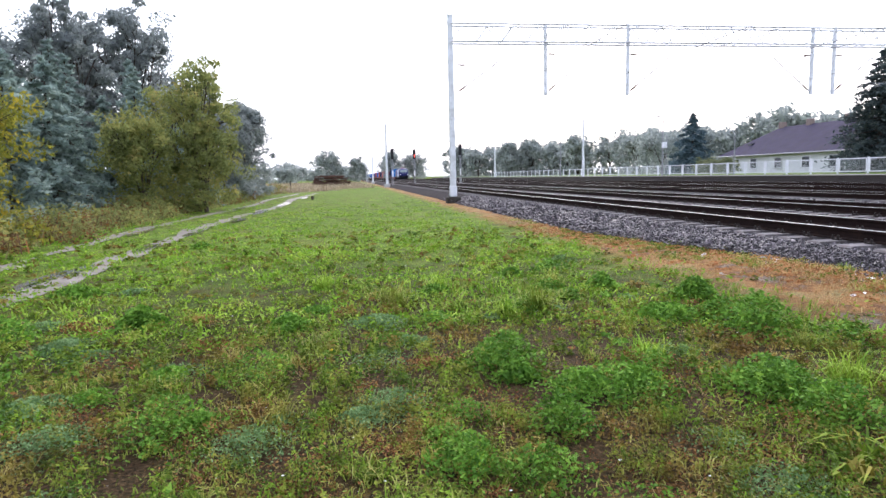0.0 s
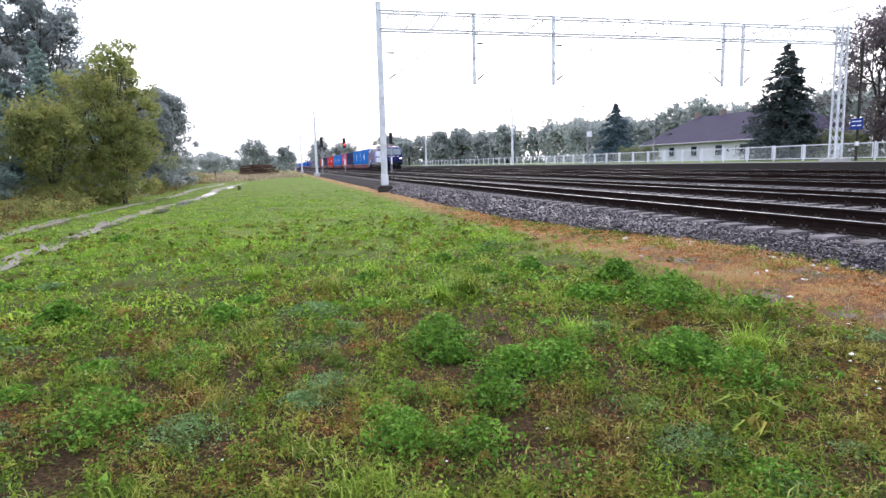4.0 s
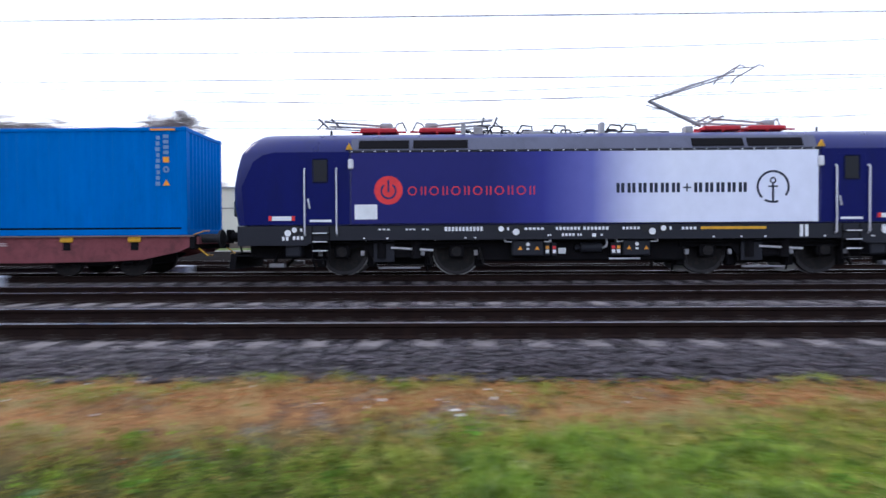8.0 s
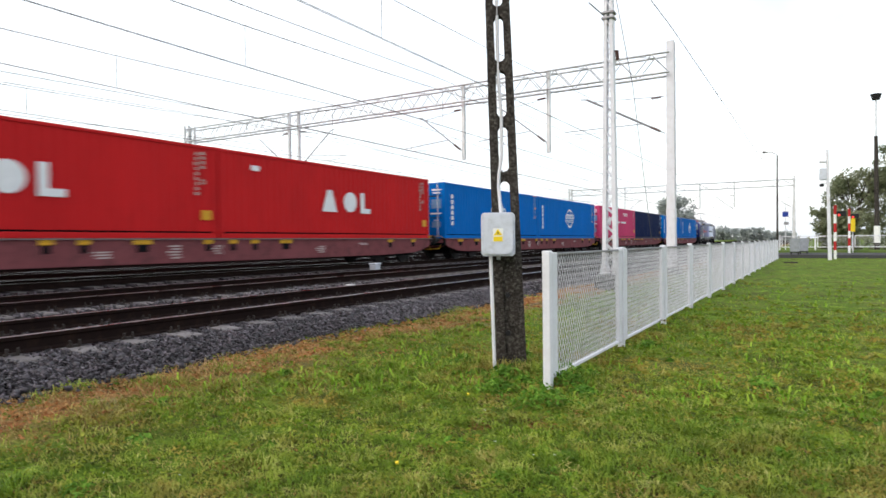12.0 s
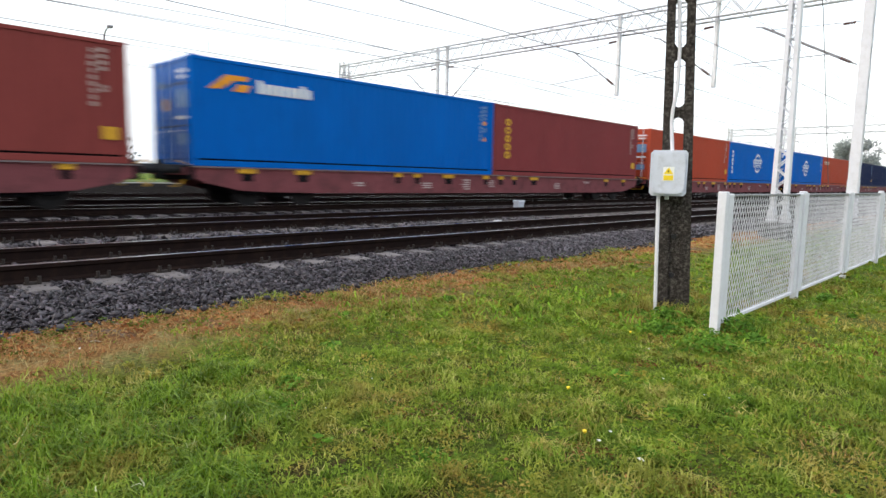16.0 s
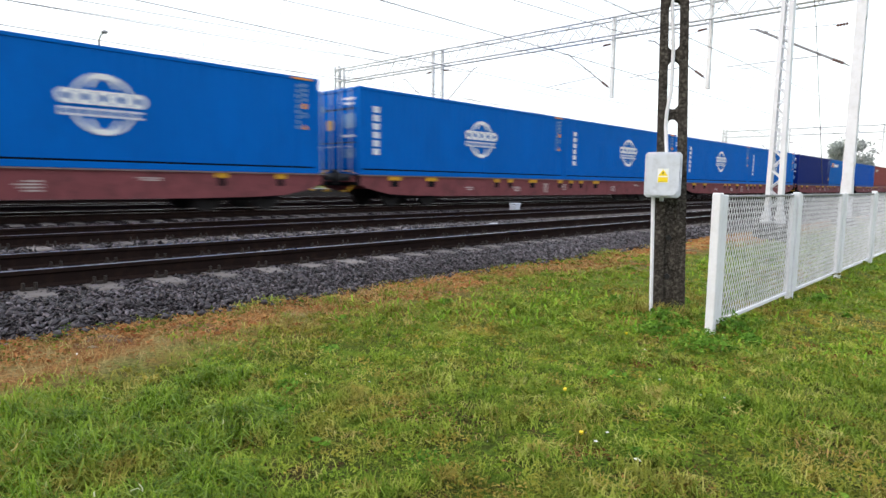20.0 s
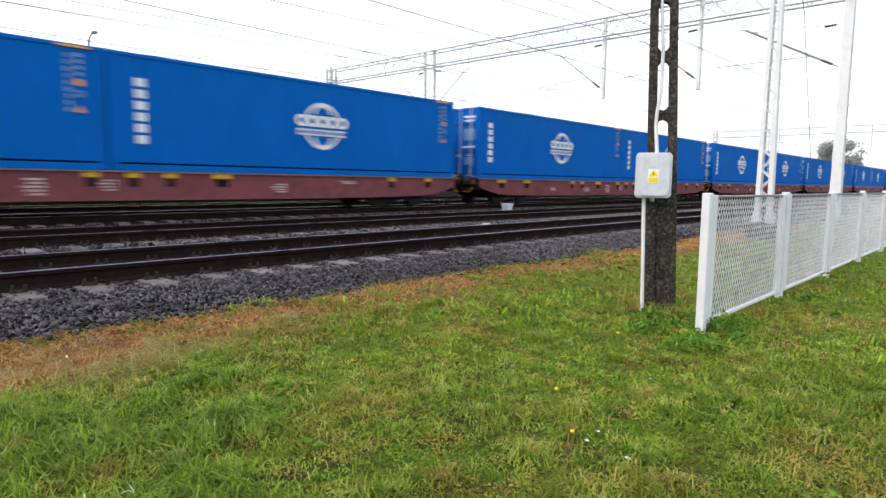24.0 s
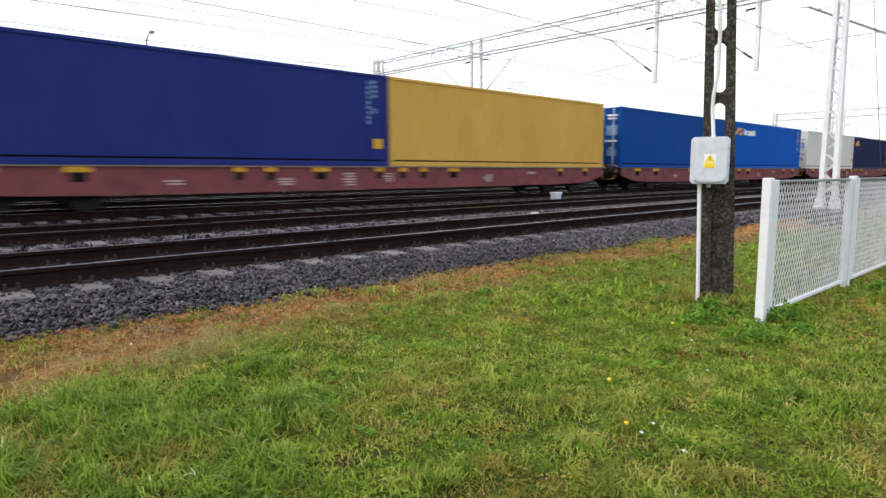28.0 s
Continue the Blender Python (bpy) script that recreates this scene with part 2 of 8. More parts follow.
def leaf_mat(name, stops, rough=0.7, sub=0.25, patch=None, mottle=0.0, plant=0.0, share=0.55):
    """Leaves and blades, each island with its own shade between the stops; some light passes through. plant: how many plants to a metre, each with a shade of its own."""
    mt, n, l, p = nodes_of(name)
    g = n.new("ShaderNodeNewGeometry")
    co = n.new("ShaderNodeTexCoord").outputs["Object"]
    pick = g.outputs["Random Per Island"]
    if plant:
        vo = n.new("ShaderNodeTexVoronoi")
        vo.inputs["Scale"].default_value = plant
        bend = n.new("ShaderNodeVectorMath")           # plants have no straight borders
        bend.operation = "MULTIPLY_ADD"
        nz = n.new("ShaderNodeTexNoise")
        nz.inputs["Scale"].default_value = plant * 1.6
        l.new(co, nz.inputs["Vector"])
        bend.inputs[1].default_value = (0.7 / plant,) * 3
        l.new(nz.outputs["Color"], bend.inputs[0])
        l.new(co, bend.inputs[2])
        l.new(bend.outputs[0], vo.inputs["Vector"])
        sp = n.new("ShaderNodeSeparateColor")
        l.new(vo.outputs["Color"], sp.inputs[0])
        mxr = n.new("ShaderNodeMix")
        mxr.inputs[0].default_value = share
        l.new(pick, mxr.inputs[2])
        l.new(sp.outputs[0], mxr.inputs[3])
        pick = mxr.outputs[0]
    col = ramp(n, l, pick, stops)
    if patch:
        other = ramp(n, l, pick, patch)
        col = mixc(n, l, ramp(n, l, tex(n, l, co, 1.1, 4.0), [(0.50, (0, 0, 0)), (0.66, (0.85, 0.85, 0.85))]), col, other)
        if plant:
            col = mixc(n, l, ramp(n, l, sp.outputs[1], [(0.86, (0, 0, 0)), (0.90, (0.7, 0.7, 0.7))]), col, other)
    if mottle:
        k = 1 - mottle
        col = mixc(n, l, 1.0, col, ramp(n, l, tex(n, l, co, 5.5, 4.0, 0.6), [(0.38, (k, k, k * 0.9)), (0.56, (1, 1, 1))]), "MULTIPLY")
    big = tex(n, l, co, 0.6, 3.0)
    col = mixc(n, l, 1.0, col, ramp(n, l, big, [(0.3, (0.7, 0.72, 0.7)), (0.7, (1.0, 1.0, 1.0))]), "MULTIPLY")
    l.new(col, p.inputs["Base Color"])
    p.inputs["Roughness"].default_value = rough
    p.inputs["Specular IOR Level"].default_value = 0.12
    tr = n.new("ShaderNodeBsdfTranslucent")
    l.new(col, tr.inputs["Color"])
    mx = n.new("ShaderNodeMixShader")
    mx.inputs[0].default_value = sub
    l.new(p.outputs[0], mx.inputs[1])
    l.new(tr.outputs[0], mx.inputs[2])
    l.new(mx.outputs[0], n["Material Output"].inputs["Surface"])
    return mt


def glow(name, color, strength):
    mt, n, l, p = nodes_of(name)
    p.inputs["Base Color"].default_value = (*color, 1)
    p.inputs["Emission Color"].default_value = (*color, 1)
    p.inputs["Emission Strength"].default_value = strength
    return mt


def soil_mat():
    """Mown verge: short grass over earth, dried out to orange in the sprayed strip by the ballast."""
    mt, n, l, p = nodes_of("verge_grass")
    co = n.new("ShaderNodeTexCoord").outputs["Object"]
    big, mid, fine = tex(n, l, co, 0.5), tex(n, l, co, 3.2, 6.0, 0.65), tex(n, l, co, 42.0, 5.0, 0.7)
    green = ramp(n, l, mid, [(0.3, (0.055, 0.11, 0.008)), (0.5, (0.15, 0.275, 0.018)), (0.7, (0.29, 0.41, 0.04))])
    bare = ramp(n, l, fine, [(0.3, (0.02, 0.010, 0.007)), (0.55, (0.085, 0.042, 0.022)), (0.75, (0.19, 0.11, 0.06))])
    gaps = ramp(n, l, tex(n, l, co, 15.0, 5.0, 0.65), [(0.51, (0, 0, 0)), (0.62, (0.85, 0.85, 0.85))])
    fac = ramp(n, l, tex(n, l, co, 1.7, 6.0, 0.65), [(0.48, (0.05, 0.05, 0.05)), (0.68, (0.85, 0.85, 0.85))])
    ve = n.new("ShaderNodeVectorMath")               # near the stand dark earth, with the shade between the loose plants put into its colour; further off it is matted with grass
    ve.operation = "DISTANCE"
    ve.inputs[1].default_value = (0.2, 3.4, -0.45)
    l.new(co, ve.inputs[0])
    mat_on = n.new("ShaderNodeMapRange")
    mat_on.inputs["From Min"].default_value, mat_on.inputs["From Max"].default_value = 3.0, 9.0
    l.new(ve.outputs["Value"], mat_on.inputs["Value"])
    shaded_earth = ramp(n, l, mid, [(0.3, (0.022, 0.027, 0.008)), (0.5, (0.058, 0.08, 0.015)), (0.7, (0.12, 0.155, 0.024))])
    green = mixc(n, l, mat_on.outputs[0], shaded_earth, green)
    vd = n.new("ShaderNodeVectorMath")               # worn, stony earth round the bend of the verge, where nothing is mown
    vd.operation = "DISTANCE"
    vd.inputs[1].default_value = (0.6, 2.6, -0.45)
    l.new(co, vd.inputs[0])
    worn = n.new("ShaderNodeMapRange")
    worn.inputs["From Min"].default_value, worn.inputs["From Max"].default_value = 2.2, 5.5
    worn.inputs["To Min"].default_value, worn.inputs["To Max"].default_value = 0.8, 0.0
    l.new(vd.outputs["Value"], worn.inputs["Value"])
    mx = n.new("ShaderNodeMath")
    mx.operation = "MAXIMUM"
    l.new(fac, mx.inputs[0])
    l.new(worn.outputs[0], mx.inputs[1])
    both = n.new("ShaderNodeMath")
    both.operation = "MAXIMUM"
    l.new(mx.outputs[0], both.inputs[0])
    l.new(gaps, both.inputs[1])
    col = mixc(n, l, both.outputs[0], green, bare)
    # fine hollows are darkened in the colour, as shade among the stems
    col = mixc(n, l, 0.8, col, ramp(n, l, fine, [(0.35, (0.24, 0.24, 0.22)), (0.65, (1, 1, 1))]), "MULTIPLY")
    straw = mixc(n, l, 1.0, ramp(n, l, big, [(0.5, (0, 0, 0)), (0.75, (0.4, 0.4, 0.4))]), mat_on.outputs[0], "MULTIPLY")
    col = mixc(n, l, straw, col, ramp(n, l, fine, [(0.3, (0.09, 0.08, 0.02)), (0.7, (0.32, 0.28, 0.08))]))
    sx = n.new("ShaderNodeSeparateXYZ")
    l.new(co, sx.inputs[0])
    sy = n.new("ShaderNodeMapRange")                 # the strip's edge wanders and lies further in to the north
    sy.inputs["From Min"].default_value, sy.inputs["From Max"].default_value = -4.0, 5.0
    sy.inputs["To Min"].default_value, sy.inputs["To Max"].default_value = 0.3, 1.1
    l.new(sx.outputs["Y"], sy.inputs["Value"])
    ad = n.new("ShaderNodeMath")
    l.new(sx.outputs["X"], ad.inputs[0])
    l.new(sy.outputs[0], ad.inputs[1])
    wob = n.new("ShaderNodeMath")
    wob.operation = "MULTIPLY_ADD"
    wob.inputs[1].default_value = 1.3
    l.new(tex(n, l, co, 0.9, 5.0), wob.inputs[0])
    l.new(ad.outputs[0], wob.inputs[2])
    st = n.new("ShaderNodeMapRange")
    st.inputs["From Min"].default_value, st.inputs["From Max"].default_value = 5.6, 6.35
    l.new(wob.outputs[0], st.inputs["Value"])
    far = n.new("ShaderNodeMapRange")                # it ends under the ballast
    far.inputs["From Min"].default_value, far.inputs["From Max"].default_value = 8.0, 9.0
    far.inputs["To Min"].default_value, far.inputs["To Max"].default_value = 1.0, 0.0
    l.new(sx.outputs["X"], far.inputs["Value"])
    inside = n.new("ShaderNodeMath")
    inside.operation = "MULTIPLY"
    l.new(st.outputs[0], inside.inputs[0])
    l.new(far.outputs[0], inside.inputs[1])
    patch = tex(n, l, co, 1.3, 6.0, 0.7)
    dry = ramp(n, l, patch, [(0.3, (0.18, 0.20, 0.05)), (0.4, (0.34, 0.26, 0.11)), (0.5, (0.38, 0.19, 0.07)), (0.57, (0.20, 0.105, 0.05)), (0.66, (0.27, 0.235, 0.20))])
    dry = mixc(n, l, 0.85, dry, ramp(n, l, fine, [(0.35, (0.25, 0.22, 0.2)), (0.65, (1.1, 1.1, 1.1))]), "MULTIPLY")
    col = mixc(n, l, inside.outputs[0], col, dry)
    l.new(col, p.inputs["Base Color"])
    p.inputs["Roughness"].default_value = 0.9
    p.inputs["Specular IOR Level"].default_value = 0.1
    b = n.new("ShaderNodeBump")
    b.inputs["Strength"].default_value, b.inputs["Distance"].default_value = 0.9, 0.03
    l.new(fine, b.inputs["Height"])
    l.new(b.outputs[0], p.inputs["Normal"])
    return mt


def glass_mat(name, tint=(0.02, 0.025, 0.03), spec=0.5):
    mt, n, l, p = nodes_of(name)
    p.inputs["Base Color"].default_value = (*tint, 1)
    p.inputs["Roughness"].default_value = 0.06
    p.inputs["Specular IOR Level"].default_value = spec
    return mt


SOIL = soil_mat()
# near-black bed: the shade in the gaps between loose stones, as colour
BALLAST = mat("shaded_ballast_bed", (0.020, 0.016, 0.018), 0.9, dirt=(0.025, 0.019, 0.017), amount=0.5, scale=1.2, grain=22, bump=0.9, vary=0.5, spec=0.05)
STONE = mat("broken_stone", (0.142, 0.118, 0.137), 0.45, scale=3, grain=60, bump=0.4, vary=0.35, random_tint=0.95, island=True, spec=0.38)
RAIL_SIDE = mat("rail_rust", (0.016, 0.010, 0.009), 0.9, dirt=(0.035, 0.02, 0.014), amount=0.5, spec=0.05, scale=3, grain=50)
RAIL_TOP = mat("rail_head", (0.55, 0.54, 0.54), 0.30, 1.0, dirt=(0.12, 0.09, 0.07), amount=0.4, scale=1.5, grain=20, bump=0.03)
SLEEPER = mat("sleeper_concrete", (0.19, 0.172, 0.172), 0.85, dirt=(0.10, 0.075, 0.06), amount=0.7, scale=2.5, grain=50, bump=0.3, random_tint=0.35)
CLIP = mat("clip_steel", (0.04, 0.033, 0.03), 0.6, 0.5, scale=8)
CONCRETE = mat("old_concrete", (0.040, 0.034, 0.030), 0.9, dirt=(0.17, 0.155, 0.135), amount=0.6, scale=13.0, grain=60, bump=0.9, vary=0.5, spec=0.1)
PALE_CONCRETE = mat("pale_concrete", (0.45, 0.44, 0.42), 0.85, dirt=(0.2, 0.19, 0.17), amount=0.6, scale=2, grain=40, bump=0.3)
WHITE_PAINT = mat("white_paint", (0.72, 0.72, 0.765), 0.5, dirt=(0.50, 0.48, 0.48), amount=0.3, scale=2.5, grain=40, bump=0.1, vary=0.05)
GALV = mat("galvanised_steel", (0.68, 0.69, 0.71), 0.5, 0.2, dirt=(0.33, 0.32, 0.31), amount=0.5, scale=1.5, grain=30, bump=0.1, vary=0.1)
MESH_WIRE = mat("dulled_white_wire", (0.58, 0.58, 0.61), 0.55, dirt=(0.25, 0.24, 0.24), amount=0.5, scale=3, grain=40, bump=0.05)
GALV_DARK = mat("weathered_steel", (0.30, 0.30, 0.32), 0.55, 0.4, dirt=(0.18, 0.14, 0.11), amount=0.5, scale=2, grain=30, bump=0.1)
WIRE = mat("copper_wire", (0.13, 0.125, 0.125), 0.6, 0.3, scale=5, bump=0)
BOX_GREY = mat("cabinet_grey", (0.59, 0.62, 0.69), 0.42, dirt=(0.3, 0.31, 0.32), amount=0.35, scale=5, grain=90, bump=0.06, vary=0.06)
SIGN_YELLOW = mat("sign_yellow", (0.85, 0.62, 0.03), 0.45, scale=9, bump=0.02, vary=0.05)
SIGN_WHITE = mat("sign_white", (0.8, 0.8, 0.78), 0.45, scale=9, bump=0.02, vary=0.05)
BLACK = mat("black_paint", (0.02, 0.02, 0.022), 0.5, scale=5, bump=0.05)
RED = mat("red_paint", (0.5, 0.03, 0.03), 0.45, scale=5, bump=0.04)
SIGN_BLUE = mat("sign_blue", (0.02, 0.045, 0.26), 0.4, scale=5, bump=0.02)
BROWN = mat("door_brown", (0.10, 0.045, 0.035), 0.6, scale=5, dirt=(0.05, 0.03, 0.02), amount=0.4)
GLASS = glass_mat("window_glass")
MUD = mat("wet_mud", (0.215, 0.185, 0.155), 0.55, dirt=(0.10, 0.075, 0.05), amount=0.85, scale=1.1, grain=14, bump=0.7, vary=0.3)
PUDDLE = glass_mat("puddle_water", (0.16, 0.145, 0.13), 0.35)
ASPHALT = mat("asphalt", (0.06, 0.06, 0.062), 0.85, scale=1, grain=60, bump=0.4)
GRAVEL = mat("platform_paving", (0.22, 0.21, 0.20), 0.9, dirt=(0.12, 0.11, 0.09), amount=0.5, scale=1, grain=12, bump=0.4)
LAWN = mat("lawn", (0.10, 0.16, 0.035), 0.95, dirt=(0.17, 0.17, 0.06), amount=0.6, scale=0.7, grain=15, bump=0.8, vary=0.3)
CREAM = mat("cream_render", (0.62, 0.585, 0.51), 0.85, dirt=(0.5, 0.46, 0.40), amount=0.4, scale=0.6, grain=30, bump=0.15, vary=0.06)
HOUSE_WALL = mat("house_render", (0.62, 0.62, 0.64), 0.85, dirt=(0.45, 0.44, 0.45), amount=0.4, scale=0.6, grain=30, bump=0.15, vary=0.06)
PLINTH = mat("plinth_brown", (0.12, 0.095, 0.08), 0.85, scale=2)
ROOF_TILE = mat("roof_tiles", (0.072, 0.062, 0.10), 0.85, spec=0.06, dirt=(0.07, 0.065, 0.07), amount=0.6, scale=0.8, grain=8, bump=0.5, vary=0.2, random_tint=0.25)
BRICK = mat("chimney_brick", (0.22, 0.17, 0.15), 0.85, scale=4)
BARK = mat("bark", (0.075, 0.06, 0.05), 0.9, scale=3, grain=25, bump=0.8, vary=0.3)
TIMBER = mat("cut_timber", (0.12, 0.062, 0.045), 0.85, dirt=(0.07, 0.05, 0.04), amount=0.6, scale=3, grain=30, bump=0.4, random_tint=0.4)
BLADE = leaf_mat("grass_blades", [(0.0, (0.085, 0.155, 0.012)), (0.4, (0.20, 0.305, 0.027)), (0.75, (0.34, 0.41, 0.055)), (1.0, (0.54, 0.50, 0.18))], patch=[(0.0, (0.22, 0.15, 0.03)), (0.5, (0.40, 0.31, 0.07)), (1.0, (0.54, 0.42, 0.15))], mottle=0.32, sub=0.2, plant=9.0, share=0.7)
COVER = leaf_mat("cover_leaves", [(0.0, (0.05, 0.105, 0.014)), (0.35, (0.125, 0.21, 0.021)), (0.7, (0.24, 0.30, 0.035)), (1.0, (0.38, 0.41, 0.06))], patch=[(0.0, (0.14, 0.055, 0.025)), (0.5, (0.29, 0.14, 0.045)), (1.0, (0.44, 0.29, 0.08))], mottle=0.45, sub=0.16, plant=8.0, share=0.75)
CLOVER = leaf_mat("clover_leaves", [(0.0, (0.10, 0.18, 0.017)), (0.5, (0.21, 0.31, 0.027)), (1.0, (0.38, 0.42, 0.055))], patch=[(0.0, (0.26, 0.16, 0.035)), (0.5, (0.40, 0.29, 0.06)), (1.0, (0.52, 0.36, 0.10))], mottle=0.3, sub=0.2, plant=7.0, share=0.75)
MEADOW = leaf_mat("meadow_leaves", [(0.0, (0.13, 0.27, 0.015)), (0.5, (0.25, 0.44, 0.032)), (1.0, (0.45, 0.58, 0.07))], mottle=0.3, plant=4.0, share=0.75)
LONG = leaf_mat("long_blades", [(0.0, (0.06, 0.13, 0.010)), (0.5, (0.20, 0.33, 0.025)), (0.85, (0.36, 0.48, 0.06)), (0.95, (0.50, 0.54, 0.16)), (1.0, (0.78, 0.78, 0.56))], rough=0.32, sub=0.3, mottle=0.35, plant=9.0, share=0.35)
DRY = leaf_mat("dry_grass", [(0.0, (0.21, 0.10, 0.035)), (0.5, (0.46, 0.26, 0.095)), (1.0, (0.54, 0.43, 0.19))])
WEED = leaf_mat("weed_leaves", [(0.0, (0.045, 0.12, 0.015)), (0.6, (0.155, 0.32, 0.035)), (1.0, (0.31, 0.50, 0.07))], mottle=0.3, sub=0.18, plant=14.0)
MOSS = leaf_mat("red_brown_leaves", [(0.0, (0.13, 0.045, 0.025)), (0.5, (0.31, 0.13, 0.05)), (1.0, (0.44, 0.25, 0.08))], mottle=0.5)
HERB = leaf_mat("grey_herb_leaves", [(0.0, (0.09, 0.17, 0.06)), (0.6, (0.20, 0.32, 0.12)), (1.0, (0.35, 0.48, 0.23))], mottle=0.25, sub=0.18, plant=12.0)
FIELD = leaf_mat("withered_field", [(0.0, (0.26, 0.19, 0.13)), (0.5, (0.42, 0.32, 0.22)), (1.0, (0.50, 0.44, 0.27))], sub=0.3, plant=0.5)
RUSSET = leaf_mat("russet_leaves", [(0.0, (0.28, 0.09, 0.035)), (0.5, (0.50, 0.22, 0.085)), (1.0, (0.58, 0.37, 0.15))], sub=0.2, plant=5.0)
PETAL = mat("white_litter", (0.75, 0.74, 0.72), 0.6, scale=20, bump=0)
ACACIA = leaf_mat("acacia_leaves", [(0.0, (0.17, 0.20, 0.08)), (0.5, (0.32, 0.35, 0.12)), (0.8, (0.45, 0.43, 0.14)), (1.0, (0.52, 0.41, 0.15))], sub=0.55, mottle=0.15, plant=1.6)
GOLD = leaf_mat("yellowing_leaves", [(0.0, (0.16, 0.20, 0.035)), (0.5, (0.33, 0.32, 0.05)), (0.8, (0.50, 0.42, 0.06)), (1.0, (0.60, 0.42, 0.06))], sub=0.5, mottle=0.25, plant=2.2)
# oak and pine are paled and blued: the wood's mist, put into the colour
OAK = leaf_mat("hazed_oak_leaves", [(0.0, (0.21, 0.235, 0.24)), (0.6, (0.34, 0.37, 0.36)), (1.0, (0.47, 0.50, 0.46))], sub=0.58, plant=0.9)
PINE = leaf_mat("hazed_pine_needles", [(0.0, (0.18, 0.24, 0.215)), (0.6, (0.34, 0.43, 0.39)), (1.0, (0.50, 0.58, 0.50))], sub=0.5, plant=1.5)
FIR = leaf_mat("fir_needles", [(0.0, (0.07, 0.11, 0.14)), (0.6, (0.11, 0.165, 0.19)), (1.0, (0.17, 0.22, 0.24))])
SPRUCE = leaf_mat("spruce_needles", [(0.0, (0.045, 0.062, 0.065)), (0.6, (0.085, 0.11, 0.11)), (1.0, (0.14, 0.165, 0.15))], sub=0.35)
MAROON_LEAF = leaf_mat("dark_maroon_leaves", [(0.0, (0.12, 0.095, 0.11)), (0.6, (0.19, 0.155, 0.165)), (1.0, (0.27, 0.24, 0.22))], sub=0.45)
# distance haze is put into this leaf colour, paler than real foliage
HAZED_LEAF = leaf_mat("hazed_leaves", [(0.0, (0.32, 0.35, 0.34)), (0.6, (0.43, 0.46, 0.44)), (1.0, (0.54, 0.57, 0.52))], sub=0.55)
# green lifted towards grey, with the haze beyond the crossing in the colour
ROADSIDE = leaf_mat("hazed_roadside_leaves", [(0.0, (0.16, 0.19, 0.10)), (0.6, (0.26, 0.28, 0.16)), (1.0, (0.38, 0.38, 0.25))], sub=0.5, plant=0.8, share=0.5)
BRUSH = leaf_mat("brown_brush", [(0.0, (0.09, 0.05, 0.028)), (0.35, (0.19, 0.11, 0.045)), (0.6, (0.36, 0.16, 0.05)), (0.8, (0.17, 0.16, 0.05)), (1.0, (0.30, 0.27, 0.10))])

# ---- ground, ballast and tracks ----
def mesh_idx(name, verts, faces, material, smooth=False):
    """A mesh from arrays of vertices and of equal-sided faces."""
    verts, faces = np.asarray(verts, np.float32), np.asarray(faces, np.int32)
    n, k = faces.shape
    me = bpy.data.meshes.new(name)
    me.vertices.add(len(verts))
    me.vertices.foreach_set("co", verts.ravel())
    me.loops.add(n * k)
    me.loops.foreach_set("vertex_index", faces.ravel())
    me.polygons.add(n)
    me.polygons.foreach_set("loop_start", np.arange(0, n * k, k, dtype=np.int32))
    if smooth:
        me.polygons.foreach_set("use_smooth", np.ones(n, dtype=bool))
    me.materials.append(material)
    me.update(calc_edges=True)
    return me


def sheet(name, xs, ys, zf, material):
    v = [(x, y, zf(x, y)) for y in ys for x in xs]
    w = len(xs)
    f = [(j * w + i, j * w + i + 1, (j + 1) * w + i + 1, (j + 1) * w + i) for j in range(len(ys) - 1) for i in range(w - 1)]
    return mesh_idx(name, v, f, material, True)


def land_z(x, y):
    if x < 6.2:
        return ground_z(x, y)
    if x < 30.5:
        return -0.6
    return -0.6 + 0.97 * sstep((x - 30.5) / 1.5)


gx = [-2500, -900, -300, -120, -60, -35, -24, -18, -14, -12] + [-10 + 0.5 * i for i in range(33)] + [8, 12, 30, 30.6, 31.2, 31.8, 32.4, 40, 60, 120, 300, 900, 2500]
gy = [-3000, -1200, -500, -250, -140, -90, -60, -45, -35] + [-28 + 0.5 * i for i in range(137)] + [44, 50, 60, 80, 110, 150, 220, 350, 600, 1200, 3000]
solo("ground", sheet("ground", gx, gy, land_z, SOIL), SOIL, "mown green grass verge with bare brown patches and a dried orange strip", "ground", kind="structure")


def bed_row(y):
    t = toe(y)
    k = 0.03 * min(1, max(0, (7 - y) / 4))             # fuller to the south, where it buries the sleepers
    row = [(t - 0.15, ground_z(t - 0.15, y) - 0.06), (t, ground_z(t, y) + 0.01), (t + 0.35, ground_z(t, y) + 0.09), (6.45, -0.26 + k), (6.62, -0.235 + k)]
    for i, a in enumerate(AXES):
        if i == 2:
            k *= 2.2                                    # the third track lies deepest in its stones
        row += [(a - 0.6, -0.235 + k), (a + 0.6, -0.235 + k), (a + 1.3, -0.245 + k)]
        if i < 4:
            row += [((a + AXES[i + 1]) / 2, -0.28 + k), (AXES[i + 1] - 1.3, -0.245 + k)]
    return row + [(29.95, -0.25)]


bys = [-800, -400, -200, -120, -80, -60, -45, -35] + [-28 + i for i in range(70)] + [46, 56, 70, 90, 120, 170, 260, 400, 900]
rows = [bed_row(y) for y in bys]
w = len(rows[0])
bv = [(x, y, z + (0.02 * noise.noise((x * 2, y * 2, 0)) if abs(y) < 50 else 0)) for y, r in zip(bys, rows) for x, z in r]
